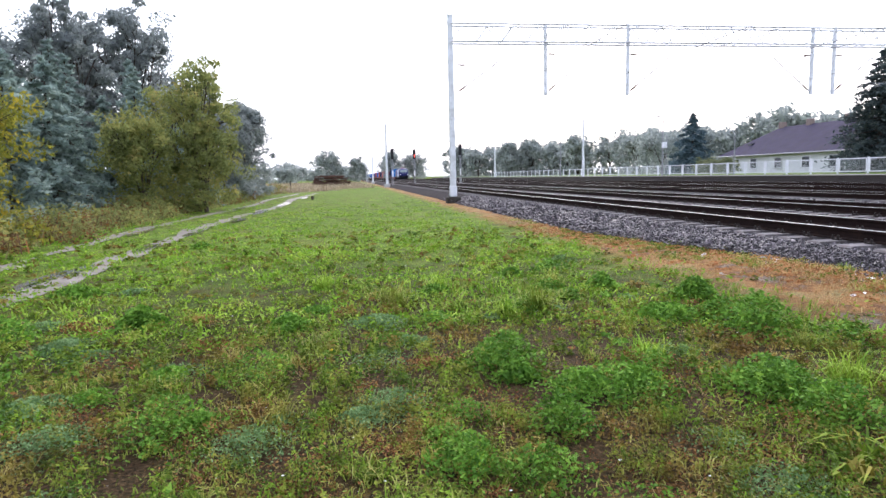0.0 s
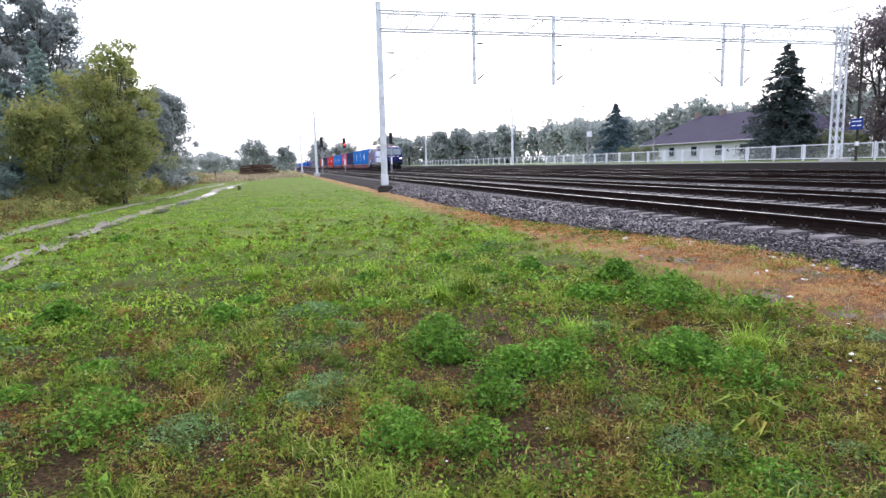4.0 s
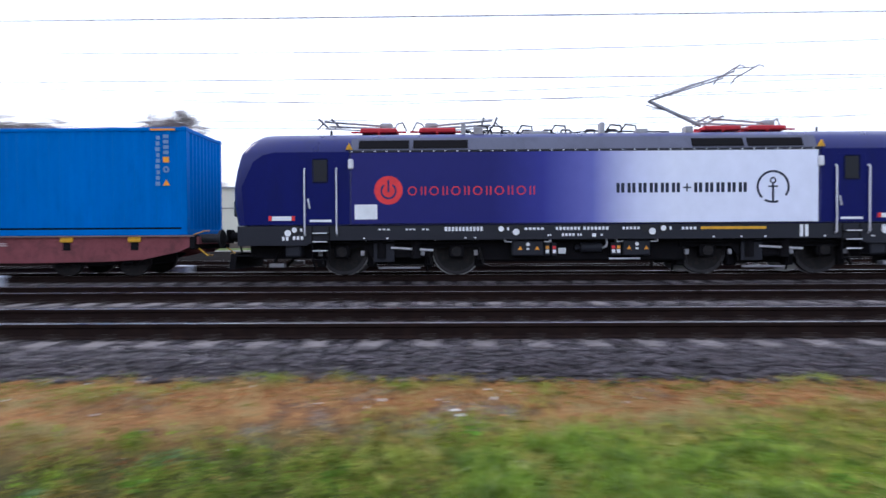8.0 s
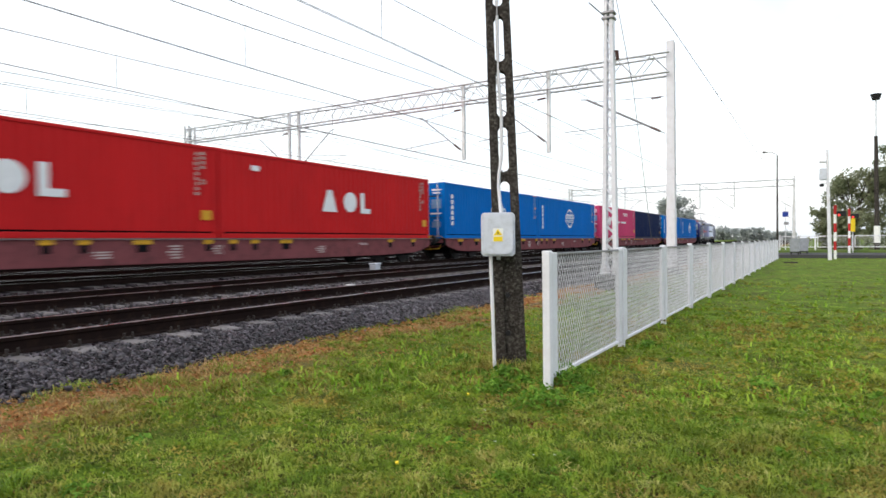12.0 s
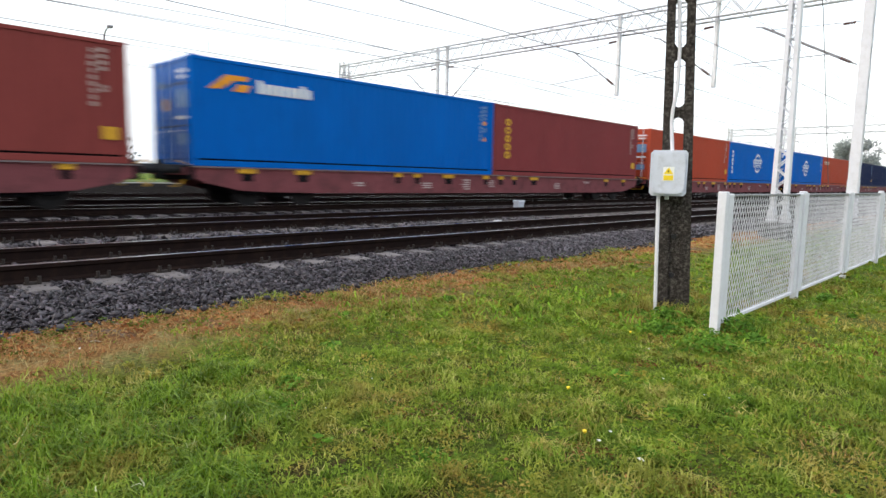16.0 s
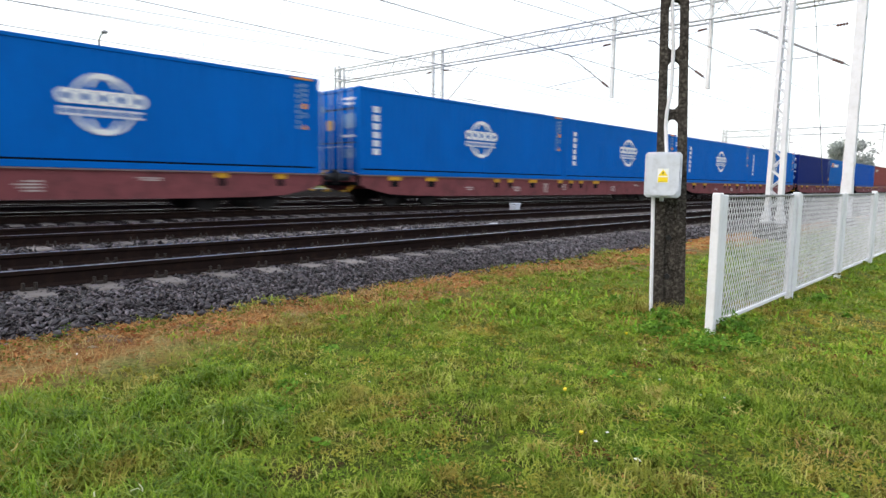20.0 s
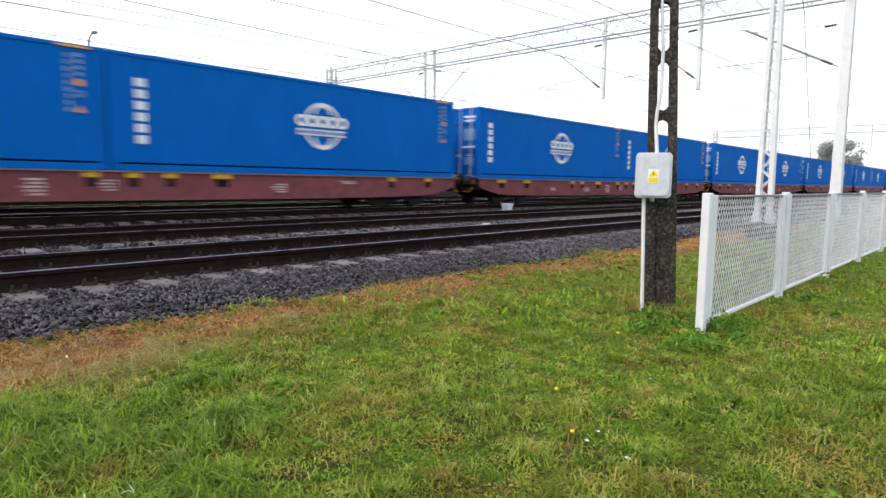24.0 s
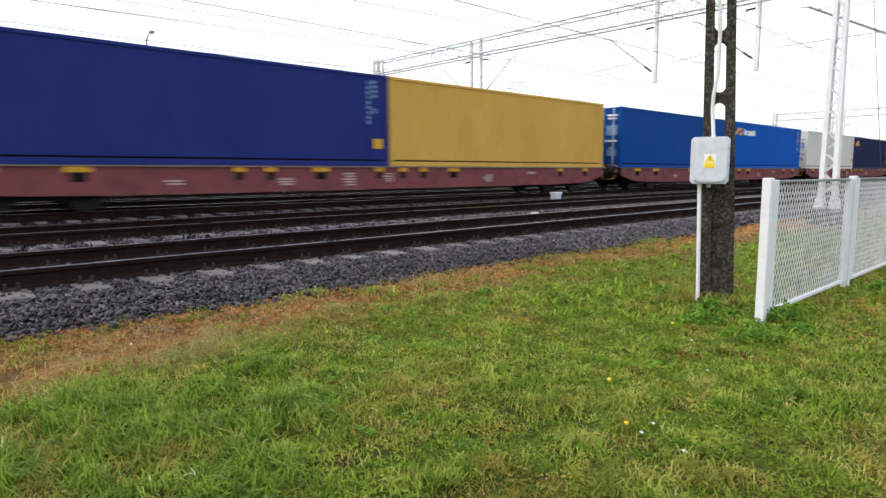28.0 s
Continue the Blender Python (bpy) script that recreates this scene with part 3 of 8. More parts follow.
bf = [(j * w + i, j * w + i + 1, (j + 1) * w + i + 1, (j + 1) * w + i) for j in range(len(bys) - 1) for i in range(w - 1)]
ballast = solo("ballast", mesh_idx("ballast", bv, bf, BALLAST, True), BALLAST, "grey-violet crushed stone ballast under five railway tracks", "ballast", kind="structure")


def bed_z(x, y):
    r = bed_row(y)
    for (x0, z0), (x1, z1) in zip(r, r[1:]):
        if x0 <= x <= x1:
            return z0 + (z1 - z0) * (x - x0) / max(1e-6, x1 - x0)
    return -0.3


rng = np.random.default_rng(4)
ICO_V = np.array([(0, 0, 1), (0.9, 0, 0.2), (0.25, 0.85, 0.25), (-0.75, 0.5, 0.15), (-0.7, -0.55, 0.2), (0.3, -0.85, 0.1), (0, 0, -0.8)])
ICO_F = np.array([(0, 1, 2), (0, 2, 3), (0, 3, 4), (0, 4, 5), (0, 5, 1), (6, 2, 1), (6, 3, 2), (6, 4, 3), (6, 5, 4), (6, 1, 5)])
ROCK_V = np.array([(x, y, z) for z in (-1, 1) for y in (-1, 1) for x in (-1, 1)], float) * 0.8
ROCK_F = np.array([(0, 2, 3, 1), (4, 5, 7, 6), (0, 1, 5, 4), (2, 6, 7, 3), (0, 4, 6, 2), (1, 3, 7, 5)])


def stones(n, x0, x1, y0, y1, size, use_toe=False):
    """Many broken stones lying on the bed: their vertices, one block each."""
    out = np.empty((n, 8, 3))
    for i in range(n):
        y = rng.uniform(y0, y1)
        lo = toe(y) - 0.12 * abs(rng.normal()) if use_toe else x0
        x = rng.uniform(lo, x1)
        s = size * rng.uniform(0.6, 1.35)
        q = np.array(Euler((rng.normal(0, 0.5), rng.normal(0, 0.5), rng.uniform(-3.1, 3.1))).to_matrix())
        p = ROCK_V * rng.uniform(0.3, 1.25, (8, 3)) * (s * 1.7, s * rng.uniform(0.65, 1.15), s * rng.uniform(0.2, 0.5))
        out[i] = p @ q.T + (x, y, bed_z(x, y) + s * 0.25 + rng.uniform(-0.012, 0.02))
    return out


def stone_mesh(name, blocks):
    n = len(blocks)
    f = (ROCK_F[None] + 8 * np.arange(n)[:, None, None]).reshape(-1, 4)
    return mesh_idx(name, blocks.reshape(-1, 3), f, STONE)


crib = stones(16000, 6.68, 7.23, -14, 22, 0.021)
off = np.abs((crib[:, 0, 1] + 50.3) % 0.6 - 0.3)       # from the nearest sleeper's middle
crib = crib[off > np.where(crib[:, 0, 1] < 3, rng.uniform(-0.03, 0.15, len(crib)), rng.uniform(0.12, 0.15, len(crib)))]
near_bed = np.concatenate([crib, stones(30000, 0, 6.72, -8, 8, 0.0165, True), stones(8500, 0, 6.72, 8, 14, 0.026, True), stones(8500, 0, 6.72, -14, -8, 0.026, True), stones(6000, 0, 6.75, 13, 34, 0.042, True), stones(3000, 0, 6.75, -36, -14, 0.042, True)])
part("ballast_stones", stone_mesh("ballast_stones", near_bed), STONE, ballast, kind="stuff")
def between(blocks, first=-50):
    """Leaves the sleepers' tops bare to the north; to the south the stones lie over them."""
    d = np.abs((blocks[:, 0, 1] - first + 0.3) % 0.6 - 0.3)
    return blocks[d > np.where(blocks[:, 0, 1] < 3, rng.uniform(-0.25, 0.15, len(blocks)), rng.uniform(0.11, 0.15, len(blocks)))]


mid_bed = np.concatenate([stones(5500, 9.3, 10.95, -16, 20, 0.045), stones(2500, 13.5, 16.3, -18, 22, 0.05), between(stones(8000, 7.42, 8.72, -14, 20, 0.033)), between(stones(5500, 11.55, 12.85, -18, 20, 0.042), -36), between(stones(2500, 10.95, 11.35, -16, 16, 0.036), -36), between(stones(2500, 8.95, 9.4, -16, 16, 0.036))])
part("ballast_stones", stone_mesh("ballast_stones", mid_bed), STONE, ballast, kind="stuff")
stone_kinds = []
for i in range(6):
    blk = ROCK_V[None] * rng.uniform(0.35, 1.25, (1, 8, 3)) * np.array((0.042, 0.034, 0.028))
    stone_kinds.append(stone_mesh("stone", blk))
for i in range(290):
    y = rng.uniform(-5, 6)
    x = toe(y) + rng.uniform(-0.25, 0.75)
    zz = max(bed_z(x, y), ground_z(x, y)) if x < 6 else bed_z(x, y)
    part("stone", stone_kinds[i % 6], None, ballast, m=pose(x, y, zz + 0.018, *rng.uniform(-40, 40, 2), rng.uniform(0, 360)))

RAIL_PROFILE = [(-0.075, -0.172), (0.075, -0.172), (0.075, -0.16), (0.012, -0.14), (0.009, -0.055), (0.036, -0.038), (0.036, -0.006), (0.03, 0.0), (-0.03, 0.0), (-0.036, -0.006), (-0.036, -0.038), (-0.009, -0.055), (-0.012, -0.14), (-0.075, -0.16)]
rail_shape = Shape().prism(RAIL_PROFILE, "y", -700, 1000)
rail_shape.m[7] = 1
rail_me = rail_shape.mesh("rail", [RAIL_SIDE, RAIL_TOP])
sl = Shape()
sl.prism([(-1.3, -0.4), (1.3, -0.4), (1.3, -0.205), (1.26, -0.178), (0.45, -0.173), (0.3, -0.2), (-0.3, -0.2), (-0.45, -0.173), (-1.26, -0.178), (-1.3, -0.205)], "y", -0.13, 0.13)
sleeper_me = sl.mesh("sleeper", SLEEPER)
clip = Shape()
for r in (-0.7535, 0.7535):
    for s in (-1, 1):
        clip.box(r + s * 0.13 - 0.035, -0.07, -0.205, r + s * 0.13 + 0.035, 0.07, -0.15, 0.012)
        clip.tube((r + s * 0.16, -0.05, -0.17), (r + s * 0.16, -0.05, -0.10), 0.018, 6)
        clip.tube((r + s * 0.16, 0.05, -0.17), (r + s * 0.16, 0.05, -0.10), 0.018, 6)
for k, a in enumerate(AXES):
    tr = thing("track_%d" % (k + 1), pose(a, 0, 0), "railway track of rusty rails on pale concrete sleepers", "railway track", kind="structure")
    for s in (-0.7535, 0.7535):
        part("rail", rail_me, None, tr, m=pose(s, 0, 0))
    lo, hi = ((-50, 88), (-36, 42), (-26, 22), (0, 0), (0, 0))[k]
    y = lo
    while y < hi:
        part("sleeper", sleeper_me, None, tr, m=pose(rng.normal(0, 0.012), y, 0, 0, 0, rng.normal(0, 0.25)))
        y += 0.6
    rest = Shape()
    for y0, y1 in ((-220, lo), (hi, 300)):
        y = y0
        while y < y1 - 0.1:
            rest.box(-1.3, y - 0.13, -0.35, 1.3, y + 0.13, -0.178)
            y += 0.6
    part("sleepers", rest, SLEEPER, tr, kind="stuff")
    if k < 2:
        cl = Shape()
        y = -20 if k == 0 else -14
        while y < (34 if k == 0 else 24):
            n0 = len(cl.v)
            cl.v += [(p[0], p[1] + y, p[2]) for p in clip.v]
            for f in clip.f:
                cl.face(*(n0 + i for i in f))
            y += 0.6
        part("rail_clips", cl, CLIP, tr, kind="stuff")

# platform with its face, paving and the lawn behind
pl = thing("platform", pose(0, 0, 0), "low station platform with a dark concrete edge and grey paving", "platform", kind="structure")
part("platform_edge", Shape().box(PLAT_X, -60, -0.4, PLAT_X + 0.5, 230, PLAT_Z, 0.02), CONCRETE, pl)
part("paving", Shape().box(PLAT_X + 0.5, -60, 0.0, 33.6, 230, PLAT_Z - 0.004), GRAVEL, pl)
solo("lawn", Shape().box(33.6, -60, 0.1, 39.5, 230, PLAT_Z + 0.03), LAWN, "patchy green lawn behind the platform", "lawn", kind="structure")

# rutted dirt track on the woodland side
def rut(name, pts, wid, material, dz, label, cat):
    v, f = [], []
    x0_ = pts[0][0]
    for i, (x, y) in enumerate(pts):
        for s in (-1, 0, 1):
            q = wid * (0.85 + 0.9 * noise.noise((i * 0.23, s * 5.0, x0_ * 3.0)) + 0.5 * noise.noise((i * 0.9, s * 9.0, x0_)))
            xx = x + s * max(0.08, q) * 0.5
            v.append((xx, y, ground_z(xx, y) + dz + (0 if s else 0.004)))
    for i in range(len(pts) - 1):
        f += [(3 * i, 3 * i + 1, 3 * i + 4, 3 * i + 3), (3 * i + 1, 3 * i + 2, 3 * i + 5, 3 * i + 4)]
    return solo(name, mesh_idx(name, v, f, material, True), material, label, cat, kind="structure")


def rut_line(x0, y0, y1, step=0.25):
    n = int((y1 - y0) / step)
    return [(x0 + 0.25 * math.sin(i * step * 0.26) + 0.02 * i * step * 0.9, y0 + i * step) for i in range(n)]


rut("dirt_track", rut_line(-4.5, 3.0, 60), 0.5, MUD, 0.012, "muddy wheel rut of a dirt track with wet earth", "dirt track")
rut("dirt_track", rut_line(-6.2, 3.0, 60), 0.45, MUD, 0.012, "muddy wheel rut of a dirt track beside the bushes", "dirt track")
for j, (x, y, l, wd) in enumerate([(-4.35, 9.5, 2.6, 0.42), (-4.25, 13.5, 1.6, 0.3), (-4.15, 17.5, 2.6, 0.4), (-3.9, 22, 2.2, 0.35), (-3.85, 27, 3.4, 0.45), (-3.7, 35, 4.5, 0.5), (-3.4, 46, 4, 0.5), (-5.75, 18, 2.4, 0.28), (-5.4, 31, 3, 0.35)]):
    pv = []
    for i in range(20):
        t = 2 * math.pi * i / 20
        k = 1 + 0.3 * noise.noise((math.cos(t) * 1.5, math.sin(t) * 1.5, j * 3))
        pv.append((x + wd * 0.5 * k * math.cos(t), y + l * 0.5 * k * math.sin(t), GROUND + 0.026))
    sh = Shape()
    sh.v = pv
    sh.face(*range(20))
    solo("puddle", sh, PUDDLE, "shallow rain puddle in the wheel rut", "puddle", "puddles in the rut", "structure")

# ---- overhead line ----
def insulator(shape, p, q, r=0.05):
    p, q = Vector(p), Vector(q)
    for i in range(4):
        a = p.lerp(q, i / 4)
        b = p.lerp(q, (i + 0.55) / 4)
        shape.tube(a, b, r, 8)
    return shape.tube(p, q, r * 0.45, 6)


def lattice(shape, x, y, z0, z1, w0, w1, step=0.75, bar=0.05):
    """Four corner legs and their zigzag bracing."""
    def corner(z, i):
        h = (w0 + (w1 - w0) * (z - z0) / (z1 - z0)) / 2
        return (x + (-h, h, h, -h)[i], y + (-h, -h, h, h)[i], z)
    for i in range(4):
        shape.beam(corner(z0, i), corner(z1, i), bar * 1.5)
    z, k = z0, 0
    while z + step <= z1 + 0.01:
        for i in range(4):
            a, b = (i, (i + 1) % 4) if k % 2 else ((i + 1) % 4, i)
            shape.beam(corner(z, a), corner(z + step, b), bar * 0.6)
        z += step
        k += 1


def arm_set(parent, x, y, side, reach=2.25, top=6.7, arm=3.3, tie=6.85, r=0.026):
    """The cantilever that holds one track's wires: sloping strut with its insulator, tie, and the level registration arm."""
    z0 = 4.92
    tip = (x + side * reach, y, top)
    at = lambda d: (x + side * d, y, z0 + (top - z0) * d / reach)
    part("cantilever", Shape().tube((x, y, z0), at(0.18), 0.02, 6).tube(at(0.16), tip, r, 6).tube(tip, (tip[0] + side * 0.25, y, top + 0.03), 0.02, 6), GALV_DARK, parent)
    part("insulator", insulator(Shape(), at(0.2), at(0.52), 0.052), BROWN, parent)
    part("tie_rod", Shape().tube((x, y, tie), (x + side * reach * 0.9, y, top - 0.12), 0.012, 5), GALV_DARK, parent)
    part("insulator", insulator(Shape(), (x + side * 0.15, y, tie), (x + side * 0.5, y, tie - 0.02), 0.045), BROWN, parent)
    part("registration_arm", Shape().tube(at(0.8), (x + side * arm, y, 5.34), 0.016, 6).tube((x + side * (arm - 0.45), y, 5.36), (x + side * (arm - 0.45), y, 5.2), 0.012, 5).tube((x + side * (arm - 0.5), y, 5.22), (x + side * (arm - 1.35), y, 5.16), 0.014, 5), GALV_DARK, parent)


def mast_square(parent, x, y, top, w, material, white_foot):
    """Two channels, front and back, held together by batten plates."""
    z0 = -0.3
    for sy in (-1, 1):
        part("mast_channel", Shape().prism([(x - w / 2, z0), (x + w / 2, z0), (x + w * 0.42, top), (x - w * 0.42, top)], "y", y + min(sy * w * 0.5, sy * w * 0.22), y + max(sy * w * 0.5, sy * w * 0.22)), material, parent)
    z = 0.7
    while z < top - 0.2:
        for sx in (-1, 1):
            xx = x + sx * w * (0.5 - 0.08 * z / top)
            part("batten", Shape().box(min(xx, xx + sx * 0.012), y - w * 0.46, z, max(xx, xx + sx * 0.012), y + w * 0.46, z + 0.42, 0.003), material, parent)
        z += 0.95
    part("foundation", Shape().box(x - 0.34, y - 0.34, -0.7, x + 0.34, y + 0.34, -0.12, 0.05), CONCRETE, parent)
    if white_foot:
        part("painted_foot", Shape().box(x - w * 0.62, y - w * 0.62, -0.12, x + w * 0.62, y + w * 0.62, 0.42, 0.03), WHITE_PAINT, parent, "white-painted foot")


def gantry(y, xl, xr, left_w, left_mat, white_foot, drops, label, zt=8.2, zb=7.36, white_arm=False):
    g = thing("catenary_portal", pose(0, y, 0), label, "portal gantry", "portals over the tracks")
    mast_square(g, xl, 0, zt + 0.45, left_w, left_mat, white_foot)
    s = Shape()
    lattice(s, xr, 0, PLAT_Z, zt + 0.25, 0.46, 0.40, 0.55, 0.062)
    part("lattice_mast", s, GALV, g)
    part("foundation", Shape().box(xr - 0.6, -0.6, -0.3, xr + 0.6, 0.6, PLAT_Z + 0.2, 0.05), PALE_CONCRETE, g)
    for dy in (-0.3, 0.3):
        part("top_chord", Shape().beam((xl, dy, zt), (xr, dy, zt), 0.066), GALV, g)
        part("bottom_chord", Shape().beam((xl, dy, zb), (xr, dy, zb), 0.066), GALV, g)
    n = 44 if y > -50 else 22
    for i in range(n):
        a, b = xl + (xr - xl) * i / n, xl + (xr - xl) * (i + 1) / n
        for dy in (-0.3, 0.3):
            part("brace", Shape().beam((a, dy, zt if i % 2 else zb), (b, dy, zb if i % 2 else zt), 0.035), GALV, g)
        if i % 2:
            part("brace", Shape().beam((a, -0.3, zt), (b, 0.3, zt), 0.022), GALV, g)
            part("brace", Shape().beam((a, -0.3, zb), (a, 0.3, zb), 0.022), GALV, g)
    arm_set(g, xl + 0.22, 0, 1, 3.0 if white_arm else 2.3, 6.55, 3.95, 6.3, 0.042 if white_arm else 0.026)
    for x, side in drops:
        part("drop_tube", Shape().box(x - 0.075, -0.075, zb - 2.55, x + 0.075, 0.075, zt + 0.12, 0.015), GALV, g)
        arm_set(g, x, 0, side)
    return g


DROPS = [(9.85, 1), (14.2, 1), (24.6, -1), (25.9, 1)]
gantry(30.42, 5.05, 32.9, 0.27, GALV, True, DROPS, "grey steel portal of lattice beam and masts spanning five tracks")
gantry(-25.0, 5.0, 33.1, 0.31, WHITE_PAINT, False, [(9.85, 1), (13.9, 1), (24.0, -1), (24.7, 1)], "pale steel portal with a white-painted mast beside the mesh fence", 7.87, 7.13, True)
gantry(-93.0, 2.75, 33.0, 0.3, GALV, False, DROPS, "distant pale steel portal spanning the tracks", 8.65, 7.8)


def line_mast(x, y, top, label):
    g = thing("catenary_mast", pose(x, y, 0), label, "mast", "masts along the line")
    part("mast", Shape().tube((0, 0, -0.4), (0, 0, top), 0.2, 8, 0.12), GALV, g)
    part("foundation", Shape().box(-0.4, -0.4, -0.7, 0.4, 0.4, 0.0, 0.04), PALE_CONCRETE, g)
    side = 1 if x < 10 else -1
    part("cantilever", Shape().tube((0, 0, 5.0), (side * 2.6, 0, 6.95), 0.03, 5).tube((0, 0, 6.8), (side * 2.2, 0, 6.8), 0.02, 5), GALV_DARK, g)


for y in (86, 141.5, 197):
    line_mast(5.0, y, 8.3, "slender pale catenary mast beside the track")
    line_mast(33.5, y, 8.6, "slender pale catenary mast on the platform")
line_mast(4.6, -155, 8.5, "slender pale catenary mast beside the track")

# tension mast by the fence
tm = thing("tension_mast", pose(4.90, -16.6, 0), "white lattice steel mast of two legs on a painted base", "lattice mast")


def leg_x(z):
    return 0.142 - 0.0104 * z


for sx in (-1, 1):
    part("mast_leg", Shape().prism([(sx * leg_x(0.1) - 0.05, 0.1), (sx * leg_x(0.1) + 0.05, 0.1), (sx * leg_x(8.0) + 0.04, 8.0), (sx * leg_x(8.0) - 0.04, 8.0)], "y", -0.10, 0.10), WHITE_PAINT, tm)
    part("base_plate", Shape().box(sx * 0.15 - 0.1, -0.18, 0.02, sx * 0.15 + 0.1, 0.18, 0.10, 0.03), WHITE_PAINT, tm)
    part("base_gusset", Shape().prism([(sx * 0.15 - 0.1, 0.12), (sx * 0.15 + 0.1, 0.12), (sx * 0.14 + 0.05, 0.3), (sx * 0.14 - 0.05, 0.3)], "y", -0.13, 0.13), WHITE_PAINT, tm)
z, k = 0.35, 1
while z < 7.5:
    for yy in (-0.09, 0.09):
        part("brace", Shape().beam((k * leg_x(z), yy, z), (-k * leg_x(z + 0.24), yy, z + 0.24), 0.022), WHITE_PAINT, tm)
    z += 0.24
    k = -k
part("foundation", Shape().box(-0.36, -0.3, -0.7, 0.36, 0.3, 0.02, 0.06), CONCRETE, tm)
part("collar", Shape().box(-0.16, -0.14, 6.56, 0.16, 0.14, 6.62, 0.01).box(-0.16, -0.14, 6.70, 0.16, 0.14, 6.76, 0.01), GALV_DARK, tm)
part("anchor_rod", Shape().tube((0.1, 0.1, 6.66), (0.35, 0.55, 6.9), 0.016, 6), GALV_DARK, tm)
part("insulator", insulator(Shape(), (-0.19, -0.02, 5.75), (-0.21, -0.02, 5.5), 0.05), BROWN, tm)
part("insulator_bracket", Shape().beam((-0.08, 0, 5.75), (-0.2, 0, 5.75), 0.03), GALV_DARK, tm)
part("bracket", Shape().beam((-0.2, 0, 7.9), (1.2, 0, 7.9), 0.06).beam((0.1, 0, 7.2), (1.0, 0, 7.9), 0.04), GALV, tm)
part("guy_wire", Shape().tube((0.0, -0.1, 8.0), (0.16, -3.0, 5.55), 0.010, 5).tube((0.16, -3.0, 5.55), (0.62, -7.4, 1.0), 0.010, 5), WIRE, tm)

SUPPORTS = (197, 141.5, 86, 30.42, -25.0, -93.0, -155)
CONTACT, HANG = (5.15, 5.21, 5.43, 5.29, 5.35), (6.6, 6.72, 6.88, 6.66, 6.7)
for k, a in enumerate(AXES):
    cz = CONTACT[k]
    wr = thing("overhead_wire", pose(a, 0, 0), "dark contact and messenger wires with thin droppers above a track", "overhead wire", "wires over the tracks")
    for dx in (-0.022, 0.022):
        part("contact_wire", Shape().tube((dx, -500, cz), (dx, 700, cz), 0.0065, 5), WIRE, wr)
    ms = Shape()
    for y0, y1 in zip((760,) + SUPPORTS, SUPPORTS + (-500,)):
        pts = []
        for i in range(13):
            t = i / 12
            pts.append((0, y0 + (y1 - y0) * t, HANG[k] - 2.8 * t * (1 - t)))
        ms.path(pts, 0.008 if k == 0 else 0.011, 5)
        if abs(y0) < 100:
            for p in pts[1:-1:2]:
                part("dropper", Shape().tube(p, (0, p[1], cz), 0.006, 4), WIRE, wr)
    part("messenger_wire", ms, WIRE, wr)
for x, z in ((5.0, 8.9), (33.0, 8.9), (15.6, 8.65), (28.0, 8.2)):
    solo("feeder_wire", Shape().path([(x, 700, z), (x, 86, z), (x, 30.42, z), (x, 3, z - 0.8), (x, -25, z), (x, -93, z), (x, -500, z)], 0.014, 5), WIRE, "thin dark feeder wire above the portals", "wire")

# ---- near things on the fence side ----
cp = thing("concrete_pole", pose(3.16, -6.79, 0, 0, 0, -66.4), "dark weathered concrete pole with rounded slots, standing in the grass", "pole")
P0, P1 = -0.75, 9.2
def leaning(pts):
    return [(y + 0.031 * z, z) for y, z in pts]


for s in (-1, 1):
    part("pole_leg", Shape().prism(leaning([(s * 0.162, P0), (s * 0.055, P0), (s * 0.045, P1), (s * 0.078, P1)][::s]), "x", -0.075, 0.075), CONCRETE, cp)
part("pole_web", Shape().prism(leaning([(-0.058, P0), (0.058, P0), (0.056, 1.07), (-0.056, 1.07)]), "x", -0.055, 0.055), CONCRETE, cp)
z = 1.55
while z < P1:
    part("crosspiece", Shape().prism(leaning([(-0.056, z - 0.04), (-0.03, z - 0.005), (0, z + 0.006), (0.03, z - 0.005), (0.056, z - 0.04), (0.056, z + 0.14), (0.03, z + 0.105), (0, z + 0.094), (-0.03, z + 0.105), (-0.056, z + 0.14)]), "x", -0.055, 0.055), CONCRETE, cp)
    z += 0.58
for z in (-0.05, 0.35):
    part("bolt_hole", Shape().tube((-0.078, 0.02, z), (-0.058, 0.02, z), 0.028, 10), BLACK, cp)
bx = thing("junction_box", pose(3.16, -6.52, 0.985), "grey plastic junction box with a yellow warning sticker", "junction box")
bx.rotation_euler = (0, 0, radians(25))
part("body", Shape().box(-0.16, -0.18, -0.21, 0.16, 0.06, 0.21, 0.035), BOX_GREY, bx)
lid = part("lid", Shape().prism([(-0.15, -0.15), (-0.10, -0.20), (0.10, -0.20), (0.15, -0.15), (0.15, 0.15), (0.10, 0.20), (-0.10, 0.20), (-0.15, 0.15)], "y", 0.06, 0.10), BOX_GREY, bx)
part("flange", Shape().prism([(-0.172, -0.195), (-0.145, -0.222), (0.145, -0.222), (0.172, -0.195), (0.172, 0.195), (0.145, 0.222), (-0.145, 0.222), (-0.172, 0.195)], "y", 0.048, 0.066), BOX_GREY, bx)
for sx in (-0.135, 0.135):
    for sz in (-0.185, 0.185):
        part("screw", Shape().tube((sx, 0.066, sz), (sx, 0.082, sz), 0.016, 8), BOX_GREY, lid)
part("hinge", Shape().tube((0.155, 0.07, -0.12), (0.155, 0.07, 0.12), 0.012, 8), BOX_GREY, bx)
part("latch", Shape().box(-0.172, 0.05, -0.04, -0.150, 0.088, 0.04, 0.005), BOX_GREY, bx)
